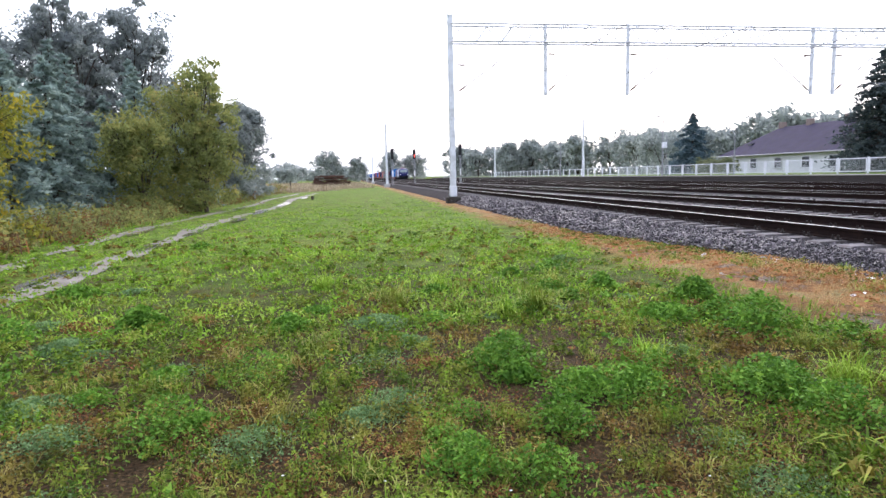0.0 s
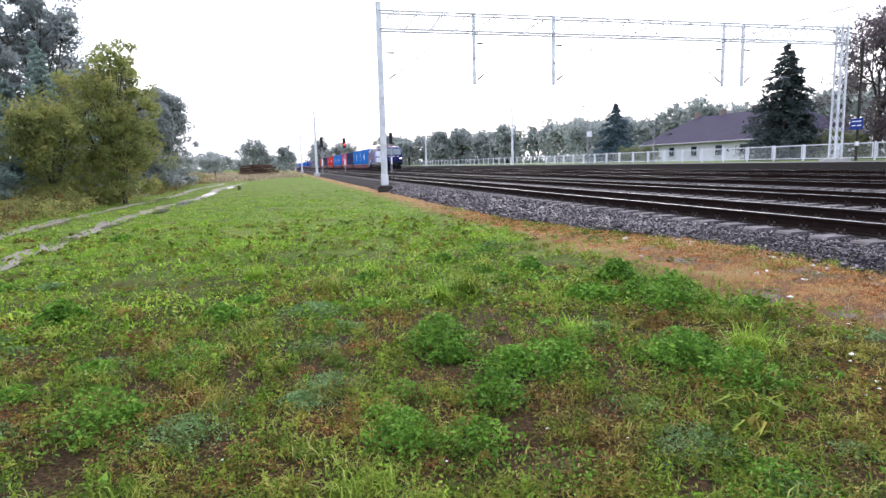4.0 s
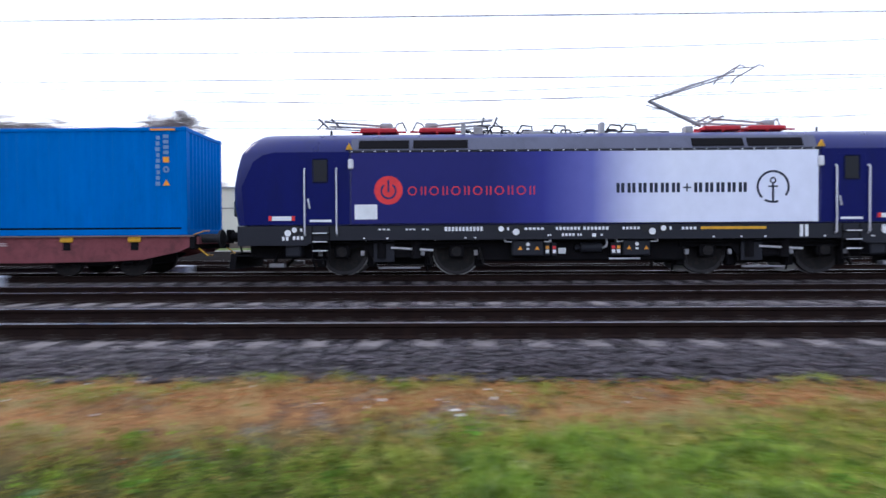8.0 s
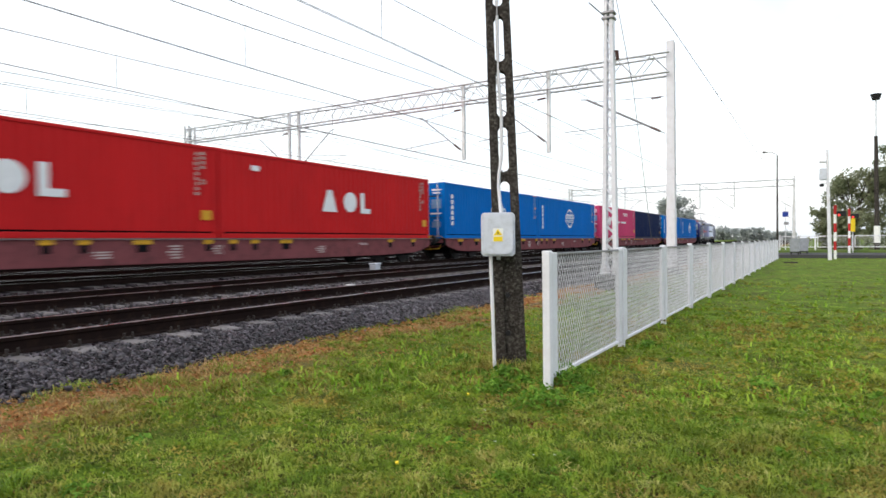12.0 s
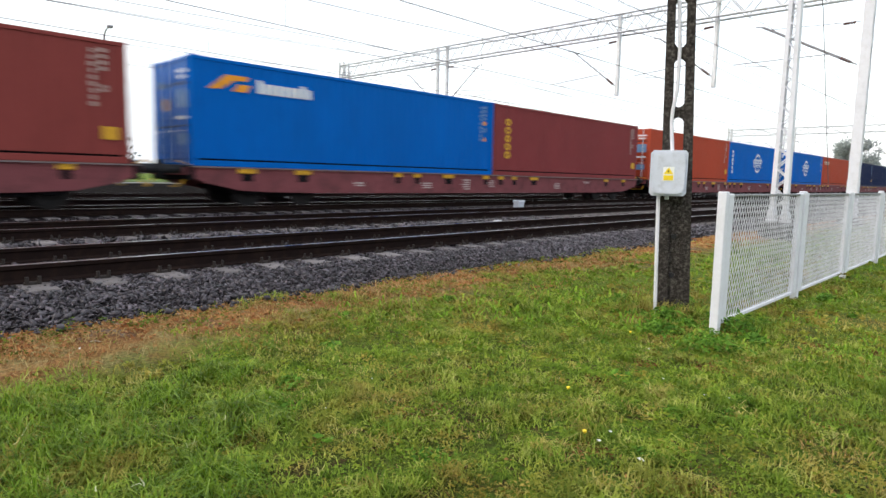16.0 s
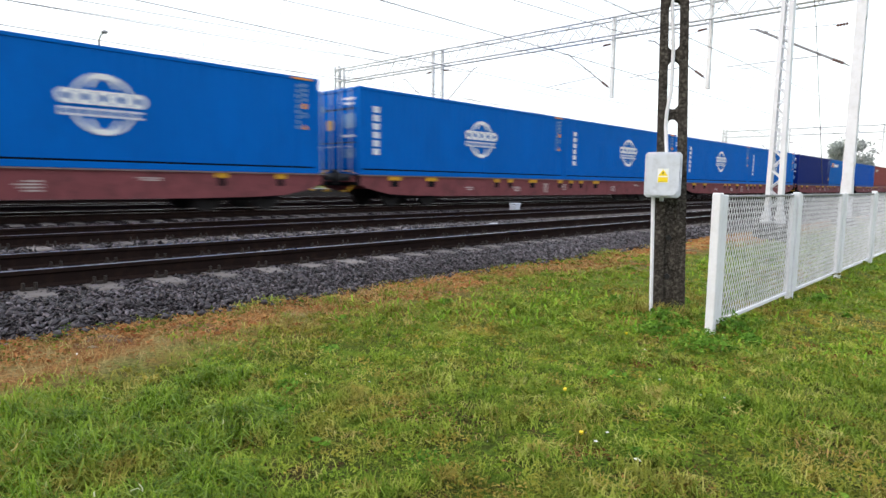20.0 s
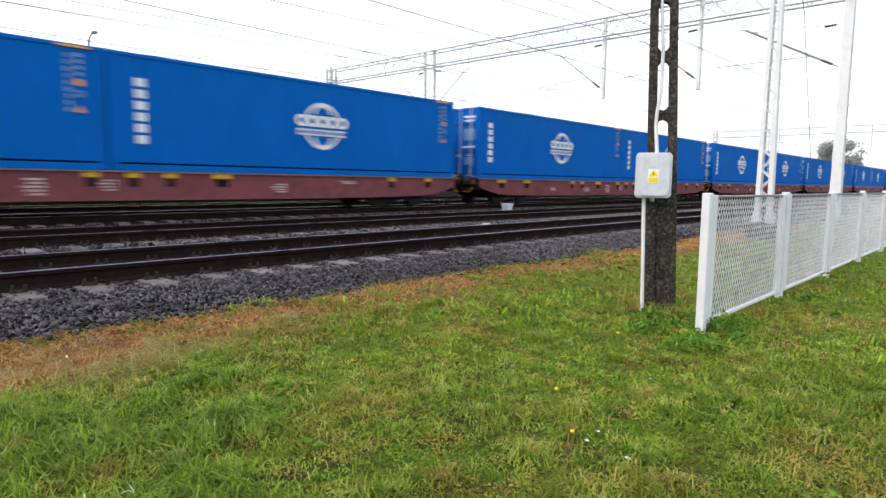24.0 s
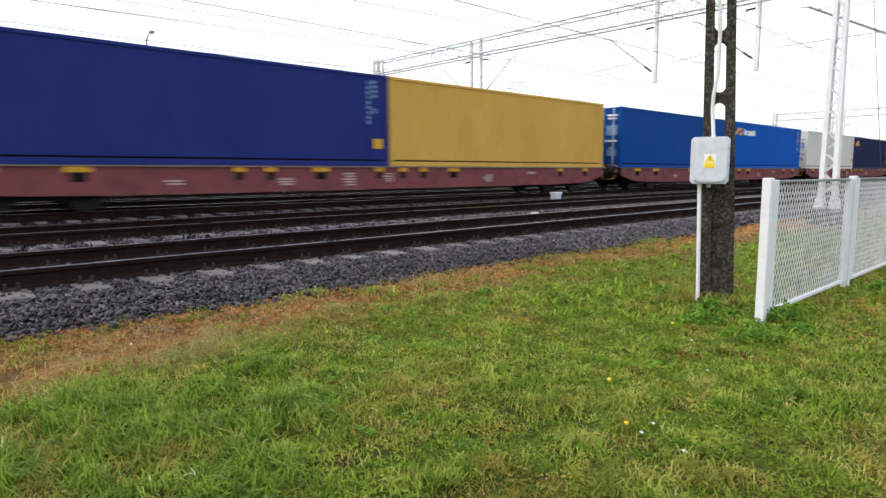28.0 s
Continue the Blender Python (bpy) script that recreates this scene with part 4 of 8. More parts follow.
part("gland", Shape().tube((0.0, -0.06, -0.21), (0.0, -0.06, -0.26), 0.022, 10), BOX_GREY, bx)
part("sticker", Shape().box(-0.052, 0.100, -0.075, 0.052, 0.104, 0.06), SIGN_WHITE, lid, "white and yellow warning sticker")
part("sticker_panel", Shape().prism([(-0.045, -0.01), (0.045, -0.01), (0, 0.055)], "y", 0.104, 0.106), SIGN_YELLOW, lid)
part("sticker_panel", Shape().box(-0.045, 0.104, -0.07, 0.045, 0.106, -0.022), SIGN_YELLOW, lid)
part("warning_bolt", Shape().prism([(-0.006, 0.0), (0.010, 0.014), (0.002, 0.016), (0.008, 0.036), (-0.010, 0.018), (-0.002, 0.016)], "y", 0.106, 0.107), BLACK, lid)
solo("conduit", Shape().path([(3.20, -6.50, -0.5), (3.24, -6.50, 0.78)], 0.018, 8).path([(3.19, -6.66, 1.15), (3.23, -6.68, 1.5), (3.225, -6.68, 1.62), (3.20, -6.70, 1.83), (3.205, -6.71, 2.22), (3.24, -6.71, 2.69), (3.27, -6.71, 5.5)], 0.018, 8), WHITE_PAINT, "white plastic cable conduit running up the concrete pole", "conduit")

# mesh fence with white concrete posts
FENCE_X = 2.5
fence = thing("mesh_fence", pose(FENCE_X, 0, 0), "white-painted chain-link fence between concrete posts on the grass", "fence")
post_ys = [-6.2 - 2.52 * i for i in range(17)]
post_me = Shape().box(-0.038, -0.04, -0.75, 0.038, 0.04, 0.83, 0.008).mesh("fence_post", WHITE_PAINT)
thin_me = Shape().box(-0.026, -0.062, -0.37, 0.024, 0.062, 0.805, 0.006).mesh("frame_upright", WHITE_PAINT)
for i, y in enumerate(post_ys):
    part("fence_post", post_me, None, fence, m=pose(0, y, ground_z(2.5, y) + 0.45, rng.normal(0, 0.4), rng.normal(0, 0.5), 0))
    if i + 1 == len(post_ys):
        break
    y1 = post_ys[i + 1]
    a, b = y - 0.128, y1 + 0.128
    part("top_rail", Shape().box(-0.02, b, 0.778, 0.02, a, 0.800, 0.004), GALV_DARK, fence)
    part("bottom_rail", Shape().box(-0.018, b, -0.38, 0.018, a, -0.345, 0.004), WHITE_PAINT, fence)
    part("frame_upright", thin_me, None, fence, m=pose(0, a, 0))
    part("frame_upright", thin_me, None, fence, m=pose(0, b, 0))
    ms = Shape()
    cell = 0.07 if i < 3 else (0.085 if i < 6 else 0.13)
    r = 0.0036 if i < 3 else (0.004 if i < 6 else 0.005)
    L, Hh = a - b, 1.13
    k = -int(Hh / cell) - 1
    while k * cell < L:
        for sgn in (1, -1):
            u0 = k * cell * 1.0 if sgn > 0 else k * cell + Hh * 0.62
            # strands slope both ways and are cut at the frame
            p0, p1 = (u0, 0.0), (u0 + sgn * Hh * 0.62, Hh)
            du = p1[0] - p0[0]
            t0 = max(0.0, min((0 - p0[0]) / du, (L - p0[0]) / du))
            t1 = min(1.0, max((0 - p0[0]) / du, (L - p0[0]) / du))
            if t1 - t0 > 0.02:
                ms.tube((sgn * r * 0.8, b + p0[0] + du * t0, -0.35 + Hh * t0), (sgn * r * 0.8, b + p0[0] + du * t1, -0.35 + Hh * t1), r, 4, caps=False)
        k += 1
    part("wire_mesh", ms, MESH_WIRE, fence)

# cable boxes between the tracks
def cable_box(x, y, w, d, h, label):
    c = thing("cable_box", pose(x, y, -0.26), label, "cable box", "cable boxes by the rails")
    part("body", Shape().box(-w / 2, -d / 2, 0, w / 2, d / 2, h * 0.8, 0.02), BOX_GREY, c)
    part("lid", Shape().box(-w / 2 - 0.03, -d / 2 - 0.03, h * 0.8, w / 2 + 0.03, d / 2 + 0.03, h, 0.02), BOX_GREY, c)
    part("foot", Shape().box(-w / 4, -d / 4, -0.1, w / 4, d / 4, 0.02), CONCRETE, c)


cable_box(14.9, 10.6, 0.28, 0.42, 0.38, "small pale grey cable box standing in the ballast")
cable_box(14.9, -19.7, 0.26, 0.36, 0.38, "small pale grey cable box standing in the ballast")
cable_box(20.1, 8.26, 0.3, 0.45, 0.40, "pale grey cable box between the far tracks")
pm = thing("point_cover", pose(10.2, -12.6, -0.24), "small pale metal track magnet lying beside the rail", "track magnet")
part("body", Shape().box(-0.09, -0.2, 0, 0.09, 0.2, 0.10, 0.03), GALV_DARK, pm)
part("lid", Shape().box(-0.06, -0.11, 0.10, 0.06, 0.11, 0.125, 0.01), GALV, pm)

# ---- the train ----
def paint(name, c, rough=0.42, dirt=None, amount=0.35, spec=0.14):
    return mat(name, c, rough, dirt=dirt or tuple(x * 0.6 + 0.003 for x in c), amount=amount, scale=0.9, grain=30, bump=0.05, vary=0.08, stretch=(1, 1, 0.35), spec=spec)


def livery():
    """The side panel's paint: deep violet blue that fades into white along the panel."""
    mt, n, l, p = nodes_of("fading_livery")
    sx = n.new("ShaderNodeSeparateXYZ")
    co = n.new("ShaderNodeTexCoord").outputs["Object"]
    l.new(co, sx.inputs[0])
    mr = n.new("ShaderNodeMapRange")
    mr.inputs["From Min"].default_value, mr.inputs["From Max"].default_value = 4.0, 8.6
    l.new(sx.outputs["Y"], mr.inputs["Value"])
    col = ramp(n, l, mr.outputs[0], [(0.0, (0.74, 0.77, 0.90)), (0.2, (0.60, 0.63, 0.82)), (0.445, (0.14, 0.15, 0.44)), (0.72, (0.032, 0.036, 0.24)), (1.0, (0.012, 0.013, 0.13))])
    l.new(mixc(n, l, 0.25, col, ramp(n, l, tex(n, l, co, 3.0), [(0.3, (0.75, 0.75, 0.75)), (0.7, (1, 1, 1))]), "MULTIPLY"), p.inputs["Base Color"])
    p.inputs["Roughness"].default_value = 0.33
    p.inputs["Specular IOR Level"].default_value = 0.16
    return mt


NAVY = paint("loco_navy", (0.006, 0.010, 0.105), 0.30, spec=0.32)
# shaded copy of the body's navy: the cab side without the roof's sky sheen
CAB_NAVY = paint("cab_navy_shaded", (0.006, 0.009, 0.10), 0.35, spec=0.07)
CAB_GLASS = glass_mat("cab_glass", (0.004, 0.006, 0.012), 0.16)
LIVERY = livery()
ROOF_GREY = paint("roof_grey", (0.11, 0.115, 0.16), 0.5)
FRAME_GREY = paint("frame_grey", (0.022, 0.023, 0.03), 0.5)
GRIME = mat("running_gear", (0.009, 0.0088, 0.0105), 0.85, dirt=(0.014, 0.011, 0.010), amount=0.5, spec=0.06, scale=4, grain=40, bump=0.4)
RIM = mat("wheel_rim", (0.035, 0.034, 0.036), 0.5, 0.3, dirt=(0.02, 0.016, 0.014), amount=0.5, scale=4)
WHEEL = mat("wheel_steel", (0.016, 0.015, 0.016), 0.6, 0.3, dirt=(0.04, 0.03, 0.025), amount=0.5, scale=4)
TREAD = mat("wheel_tread", (0.3, 0.3, 0.3), 0.35, 0.9, scale=4, bump=0.02)
LOGO_RED = mat("logo_red", (0.72, 0.045, 0.05), 0.4, scale=4, bump=0)
LOGO_DARK = mat("logo_dark", (0.02, 0.025, 0.05), 0.4, scale=4, bump=0)
LOGO_WHITE = mat("logo_white", (0.78, 0.79, 0.80), 0.5, scale=4, bump=0, vary=0.08)
LOGO_ORANGE = mat("logo_orange", (0.80, 0.32, 0.03), 0.5, scale=4, bump=0)
MARK_DULL = mat("mark_dull", (0.42, 0.31, 0.28), 0.5, scale=4, bump=0)
MARK_PALE = mat("mark_pale", (0.16, 0.28, 0.47), 0.5, scale=4, bump=0)
HANDLE = mat("bright_handrail", (0.62, 0.62, 0.66), 0.35, 0.4, scale=4, bump=0)
WAGON = mat("wagon_oxide_red", (0.20, 0.063, 0.069), 0.75, dirt=(0.085, 0.04, 0.04), amount=0.6, scale=1.3, grain=25, bump=0.15, vary=0.15, spec=0.1)
EDGE = mat("worn_flange", (0.22, 0.17, 0.165), 0.6, dirt=(0.10, 0.05, 0.05), amount=0.6, scale=2, grain=25, bump=0.1)
LOCK_YELLOW = mat("lock_yellow", (0.66, 0.35, 0.025), 0.5, dirt=(0.3, 0.17, 0.03), amount=0.4, scale=6)
# pale tint carries the sky's reflection in the glass colour
SCREEN = glass_mat("windscreen", (0.20, 0.24, 0.25))
LAMP = glow("headlamp", (1.0, 0.95, 0.85), 9.0)
PANTO_RED = mat("insulator_red", (0.42, 0.02, 0.03), 0.45, scale=6, bump=0.05)

BODY_TOP = 3.83


def nose(z):
    """How far the cab's face lies behind the body's end, at a height."""
    return float(np.interp(z, (1.3, 2.05, 2.5, 3.15, 3.4, 3.6, 3.71, 3.84), (0.12, 0.0, 0.04, 0.21, 0.36, 0.54, 0.69, 0.97)))


def body_ring(yf, wf, drop=0.0):
    pts = [(1.49, 1.32), (1.505, 1.8), (1.505, 2.3), (1.50, 2.75), (1.48, 3.15), (1.42, 3.30), (1.28, 3.52), (0.95, 3.70 - drop), (0.5, 3.79 - drop), (0.0, BODY_TOP - drop)]
    right = [(x * wf, yf(z), z) for x, z in pts]
    return [(-x, y, z) for x, y, z in right] + right[-2::-1]


L0, L1 = -2.78, 15.28                       # the body's ends, from the first axle
rings = [body_ring(lambda z: L0 + nose(z), 0.88), body_ring(lambda z: L0 + nose(z) * 0.99 + 0.07, 0.955), body_ring(lambda z: L0 + nose(z) * 0.97 + 0.22, 0.992), body_ring(lambda z: L0 + nose(z) * 0.9 + 1.05, 1.0), body_ring(lambda z: L0 + 3.1, 1.0)]
rings += [body_ring(lambda z: 6.25, 1.0)] + [[(x, 12.5 - y, z) for x, y, z in r] for r in rings[::-1]]
nb = len(rings[0])
body = Shape()
for r in rings:
    body.v += r
for j in range(len(rings) - 1):
    for i in range(nb - 1):
        a = j * nb + i
        body.face(a, a + nb, a + nb + 1, a + 1)
for base in (0, (len(rings) - 1) * nb):
    for i in range(nb // 2):
        body.face(base + i, base + i + 1, base + nb - 2 - i, base + nb - 1 - i)
loco = thing("locomotive", pose(TRAIN_X, 0, 0), "navy blue electric locomotive fading to white, pantograph raised", "locomotive")
me = body.mesh("body", NAVY)
fix_normals(me)
me.polygons.foreach_set("use_smooth", [True] * len(me.polygons))
me.set_sharp_from_angle(angle=radians(32))
part("body", me, NAVY, loco)
uf = Shape().prism([(L0 + 0.15, 1.30), (L1 - 0.15, 1.30), (L1 - 0.15, 0.80), (L1 - 1.9, 0.80), (L1 - 2.2, 0.93), (L0 + 2.2, 0.93), (L0 + 1.9, 0.80), (L0 + 0.15, 0.80)], "x", -1.5, 1.5)
me = uf.mesh("underframe", FRAME_GREY)
fix_normals(me)
part("underframe", me, FRAME_GREY, loco)
for s in (-1, 1):
    x = s * 1.5
    part("side_panel", Shape().box(min(x, x + s * 0.035), 0.36, 1.345, max(x, x + s * 0.035), 12.18, 3.16, 0.008), LIVERY, loco, "livery panel fading from violet blue to white")
    part("roof_shoulder", Shape().prism([(s * 1.49, 3.23), (s * 1.31, 3.55), (s * 1.20, 3.55), (s * 1.35, 3.23)][::-s], "y", 0.36, 12.2), ROOF_GREY, loco, "grey roof shoulder")
    part("bolt_strip", Shape().box(min(x - s * 0.03, x + s * 0.02), 0.30, 3.165, max(x - s * 0.03, x + s * 0.02), 12.25, 3.225, 0.006), FRAME_GREY, loco)
    bolts = Shape()
    for i in range(40):
        bolts.plate(x + s * 0.022, 0.45 + i * 0.3, 3.182, 0.49 + i * 0.3, 3.208)
    part("bolt_row", bolts, HANDLE, loco, kind="stuff")
    for y0, y1 in ((0.7, 2.1), (2.2, 3.5), (9.2, 10.6), (10.7, 12.0)):
        part("vent_grille", Shape().prism([(s * 1.487, 3.27), (s * 1.36, 3.495), (s * 1.35, 3.49), (s * 1.47, 3.27)][::-s], "y", y0, y1), GRIME, loco)
    for e, sg in ((L0, 1), (L1, -1)):
        cs = [(e + sg * 0.34, 1.34), (e + sg * 0.27, 2.31), (e + sg * 0.58, 2.96), (e + sg * 0.82, 3.12), (e + sg * 1.12, 3.19), (e + sg * 3.05, 3.19), (e + sg * 3.05, 1.34)]
        part("cab_side", Shape().prism(cs[::sg * s], "x", min(x - s * 0.02, x + s * 0.009), max(x - s * 0.02, x + s * 0.009)), CAB_NAVY, loco)
    for yd in (-0.48, 12.98):
        d = part("cab_door", Shape().box(min(x, x + s * 0.014), yd - 0.36, 1.34, max(x, x + s * 0.014), yd + 0.36, 3.05, 0.004), CAB_NAVY, loco)
        part("door_window", Shape().box(min(x, x + s * 0.02), yd - 0.2, 2.40, max(x, x + s * 0.02), yd + 0.2, 3.02, 0.03), CAB_GLASS, d)
        part("door_handle", Shape().tube((x + s * 0.05, yd + 0.27, 1.75), (x + s * 0.05, yd + 0.32, 2.0), 0.025, 6), HANDLE, d)
        part("sill_plate", Shape().box(x - 0.02, yd - 0.28, 1.40, x + s * 0.03 + 0.01, yd + 0.28, 1.46), LOGO_WHITE, d)
        for e in (-0.42, 0.40):
            part("handrail", Shape().path([(x, yd + e, 1.05), (x + s * 0.07, yd + e, 1.1), (x + s * 0.07, yd + e, 2.72), (x, yd + e, 2.78)], 0.024, 6), HANDLE, loco)
        for z in (0.42, 0.65, 0.88, 1.10):
            tread = part("step", Shape().box(x - 0.12, yd - 0.2, z, x + 0.12, yd + 0.2, z + 0.025), GRIME, loco)
            if z > 0.5:
                part("step_edge", Shape().box(x + s * 0.125 - 0.003, yd - 0.19, z + 0.003, x + s * 0.125 + 0.003, yd + 0.19, z + 0.027), LOGO_WHITE, tread)
        for e in (-0.22, 0.22):
            part("step_hanger", Shape().beam((x, yd + e, 0.38), (x, yd + e, 1.3), 0.03), GRIME, loco)
        mk = 1 if yd < 6 else -1
        part("number_strip", Shape().plate(x + s * 0.012, yd - mk * 0.75, 1.44, yd - mk * 1.25, 1.55), LOGO_WHITE, loco)
        for e in (0.66, 1.26):
            part("strip_end", Shape().plate(x + s * 0.012, yd - mk * e, 1.44, yd - mk * (e + 0.08), 1.56), LOGO_RED, loco)
    X = x + s * 0.038
    # round emblem with a power bar, and the operator's name as plain strokes
    em = Shape().ring((11.23, 2.2), 0.0, 0.365, X)
    part("emblem", em, LOGO_RED, loco)
    part("emblem_mark", Shape().ring((11.23, 2.18), 0.16, 0.21, X + s * 0.004, 125, 415, 24).plate(X + s * 0.006, 11.205, 2.15, 11.255, 2.46), NAVY, loco)
    wd = Shape()
    for i in range(12):
        y = 10.62 - i * 0.277
        if i % 2 == 0:
            wd.ring((y, 2.18), 0.088, 0.116, X, 0, 360, 20)
        else:
            wd.plate(X, y + 0.06, 2.07, y + 0.03, 2.29).plate(X, y - 0.04, 2.07, y - 0.07, 2.29)
    part("wordmark", wd, LOGO_RED, loco, kind="stuff")
    wd = Shape()
    for i in range(12):
        y = 5.46 - i * 0.28
        if i != 6:
            wd.plate(X, y - 0.02, 2.10, y - 0.1, 2.345).plate(X, y - 0.14, 2.10, y - 0.22, 2.345)
        else:
            wd.plate(X, y - 0.02, 2.205, y - 0.22, 2.24).plate(X, y - 0.103, 2.12, y - 0.137, 2.325)
    part("wordmark", wd, LOGO_DARK, loco, kind="stuff")
    an = Shape()
    for a0, a1 in ((-65, 245 - 30), (-130, -78)):
        an.ring((1.5, 2.23), 0.36, 0.415, X, a0 + 20, a1 - (0 if a0 > -100 else -20), 30)
    an.plate(X, 1.475, 1.86, 1.525, 2.32).plate(X, 1.38, 2.22, 1.62, 2.255)
    an.ring((1.5, 2.39), 0.045, 0.085, X, 0, 360, 16)
    part("anchor_emblem", an, LOGO_DARK, loco)
    part("notice_plate", Shape().plate(X, 11.52, 1.46, 12.1, 1.84), LOGO_WHITE, loco, "white paper notice")
    sm = Shape()
    for y0, wdt, z0, h in ((9.8, 1.0, 1.15, 0.11), (7.76, 0.52, 1.17, 0.06), (6.97, 0.65, 1.165, 0.08), (6.27, 0.67, 1.165, 0.08), (5.28, 0.47, 1.17, 0.07), (3.78, 0.4, 1.16, 0.07), (0.81, 0.26, 0.97, 0.3), (11.5, 0.33, 1.18, 0.04), (10.8, 0.28, 1.18, 0.04), (10.38, 0.2, 1.18, 0.04),
                           (13.7, 0.3, 0.95, 0.09), (13.98, 0.2, 0.93, 0.1), (-1.25, 0.3, 1.16, 0.1), (7.18, 0.11, 1.01, 0.05), (6.82, 0.36, 1.01, 0.07), (6.42, 0.13, 1.01, 0.06), (5.83, 0.06, 1.01, 0.05)):
        n = max(2, int(wdt / 0.09))
        for i in range(n):
            sm.plate(x + s * 0.006, y0 - wdt * i / n, z0, y0 - wdt * (i + 0.65) / n, z0 + h)
    part("stencil_block", sm, LOGO_WHITE, loco, kind="stuff")
    part("marking_strip", Shape().plate(x + s * 0.006, 3.3, 1.165, 1.66, 1.235), LOCK_YELLOW, loco)
    for yb in (1.5, 11.0):
        part("bogie_frame", Shape().prism([(yb - 2.2, 0.72), (yb - 0.9, 0.72), (yb - 0.7, 0.48), (yb + 0.7, 0.48), (yb + 0.9, 0.72), (yb + 2.2, 0.72), (yb + 2.2, 0.9), (yb - 2.2, 0.9)], "x", min(s * 1.02, s * 1.16), max(s * 1.02, s * 1.16)), GRIME, loco)
        part("bogie_plate", Shape().box(min(s * 1.2, s * 1.24), yb + 0.12, 0.36, max(s * 1.2, s * 1.24), yb + 0.66, 0.91, 0.01), FRAME_GREY, loco)
        part("tie_bar", Shape().box(min(s * 1.0, s * 1.1), yb - 0.55, 0.17, max(s * 1.0, s * 1.1), yb + 0.55, 0.22, 0.01), GALV_DARK, loco)
        for e in (-2.0, -0.62, 0.95, 2.05):
            part("valve", Shape().box(min(s * 1.17, s * 1.26), yb + e - 0.05, 0.52, max(s * 1.17, s * 1.26), yb + e + 0.05, 0.66, 0.015), GALV_DARK, loco)
        part("damper", Shape().tube((s * 1.25, yb - 0.9, 0.66), (s * 1.25, yb + 0.2, 0.73), 0.035, 8), HANDLE, loco)
        for e in (-0.45, 0.45):
            part("spring", Shape().tube((s * 1.2, yb + e, 0.45), (s * 1.2, yb + e, 0.9), 0.13, 10), GRIME, loco)
        for e in (-2.1, -0.75, 0.75, 2.1):
            part("brake_gear", Shape().box(min(s * 0.66, s * 0.9), yb + e - 0.12, 0.22, max(s * 0.66, s * 0.9), yb + e + 0.12, 0.86, 0.03), GRIME, loco)
            part("hanger_rod", Shape().tube((s * 1.1, yb + e - 0.1, 0.3), (s * 1.12, yb + e + 0.05, 0.95), 0.028, 6), WHEEL, loco)
        part("brake_pipe", Shape().path([(s * 1.3, yb - 2.1, 0.86), (s * 1.3, yb - 0.3, 0.83), (s * 1.3, yb + 0.5, 0.87), (s * 1.3, yb + 2.1, 0.84)], 0.022, 6), GRIME, loco)
        for ax in (-1.5, 1.5):
            wh = part("wheel", Shape().tube((s * 0.70, yb + ax, 0.625), (s * 0.835, yb + ax, 0.625), 0.625, 36), WHEEL, loco)
            part("wheel_rim", Shape().ring((yb + ax, 0.625), 0.53, 0.622, s * 0.842), RIM, wh)
            part("tyre", Shape().tube((s * 0.69, yb + ax, 0.625), (s * 0.71, yb + ax, 0.625), 0.655, 36), TREAD, wh)
            part("axle_box", Shape().box(min(s * 0.95, s * 1.22), yb + ax - 0.2, 0.45, max(s * 0.95, s * 1.22), yb + ax + 0.2, 0.8, 0.05), GRIME, wh)
            part("hub", Shape().tube((s * 0.83, yb + ax, 0.625), (s * 1.24, yb + ax, 0.625), 0.13, 14), WHEEL, wh)
            part("sand_pipe", Shape().path([(s * 0.8, yb + ax + 0.78, 0.1), (s * 0.95, yb + ax + 0.8, 0.45), (s * 1.05, yb + ax + 0.8, 0.9)], 0.03, 6), GRIME, loco)
    for y in (13.66, 8.36, 4.24):
        cap = part("filler_cap", Shape().ring((y, 1.2), 0.0, 0.12, x + s * 0.007, 0, 360, 18), BLACK, loco)
        part("cap_face", Shape().ring((y, 1.2), 0.0, 0.07, x + s * 0.011, 0, 360, 14).plate(x + s * 0.011, y - 0.15, 1.16, y - 0.2, 1.24), LOGO_WHITE, cap)
    for y in (7.89, 4.70):
        part("jacking_hole", Shape().ring((y, 1.2), 0.0, 0.10, x + s * 0.007, 0, 360, 18), BLACK, loco)
    for y in (11.9, 11.3, 9.3, 9.05, 3.0, 2.3, 1.7, 0.2, -1.0):
        part("lifting_mark", Shape().plate(x + s * 0.006, y, 0.96, y - 0.055, 0.995), LOGO_WHITE, loco)
    for y0, y1 in ((4.53, 5.22), (7.26, 8.07)):
        cse = part("equipment_case", Shape().box(min(s * 0.9, s * 1.38), y0, 0.5, max(s * 0.9, s * 1.38), y1, 0.91, 0.03), FRAME_GREY, loco)
        m = (y0 + y1) / 2
        part("case_label", Shape().ring((m, 0.80), 0.0, 0.05, s * 1.384, 0, 360, 12).plate(s * 1.384, m - 0.035, 0.66, m + 0.035, 0.71), LOGO_WHITE, cse)
        for e in (-0.24, 0.2):
            wn = Shape()
            wn.v += [(s * 1.384, m + e - 0.06, 0.66), (s * 1.384, m + e + 0.06, 0.66), (s * 1.384, m + e, 0.76)]
            wn.face(0, 1, 2)
            part("case_warning", wn, LOGO_ORANGE, cse)
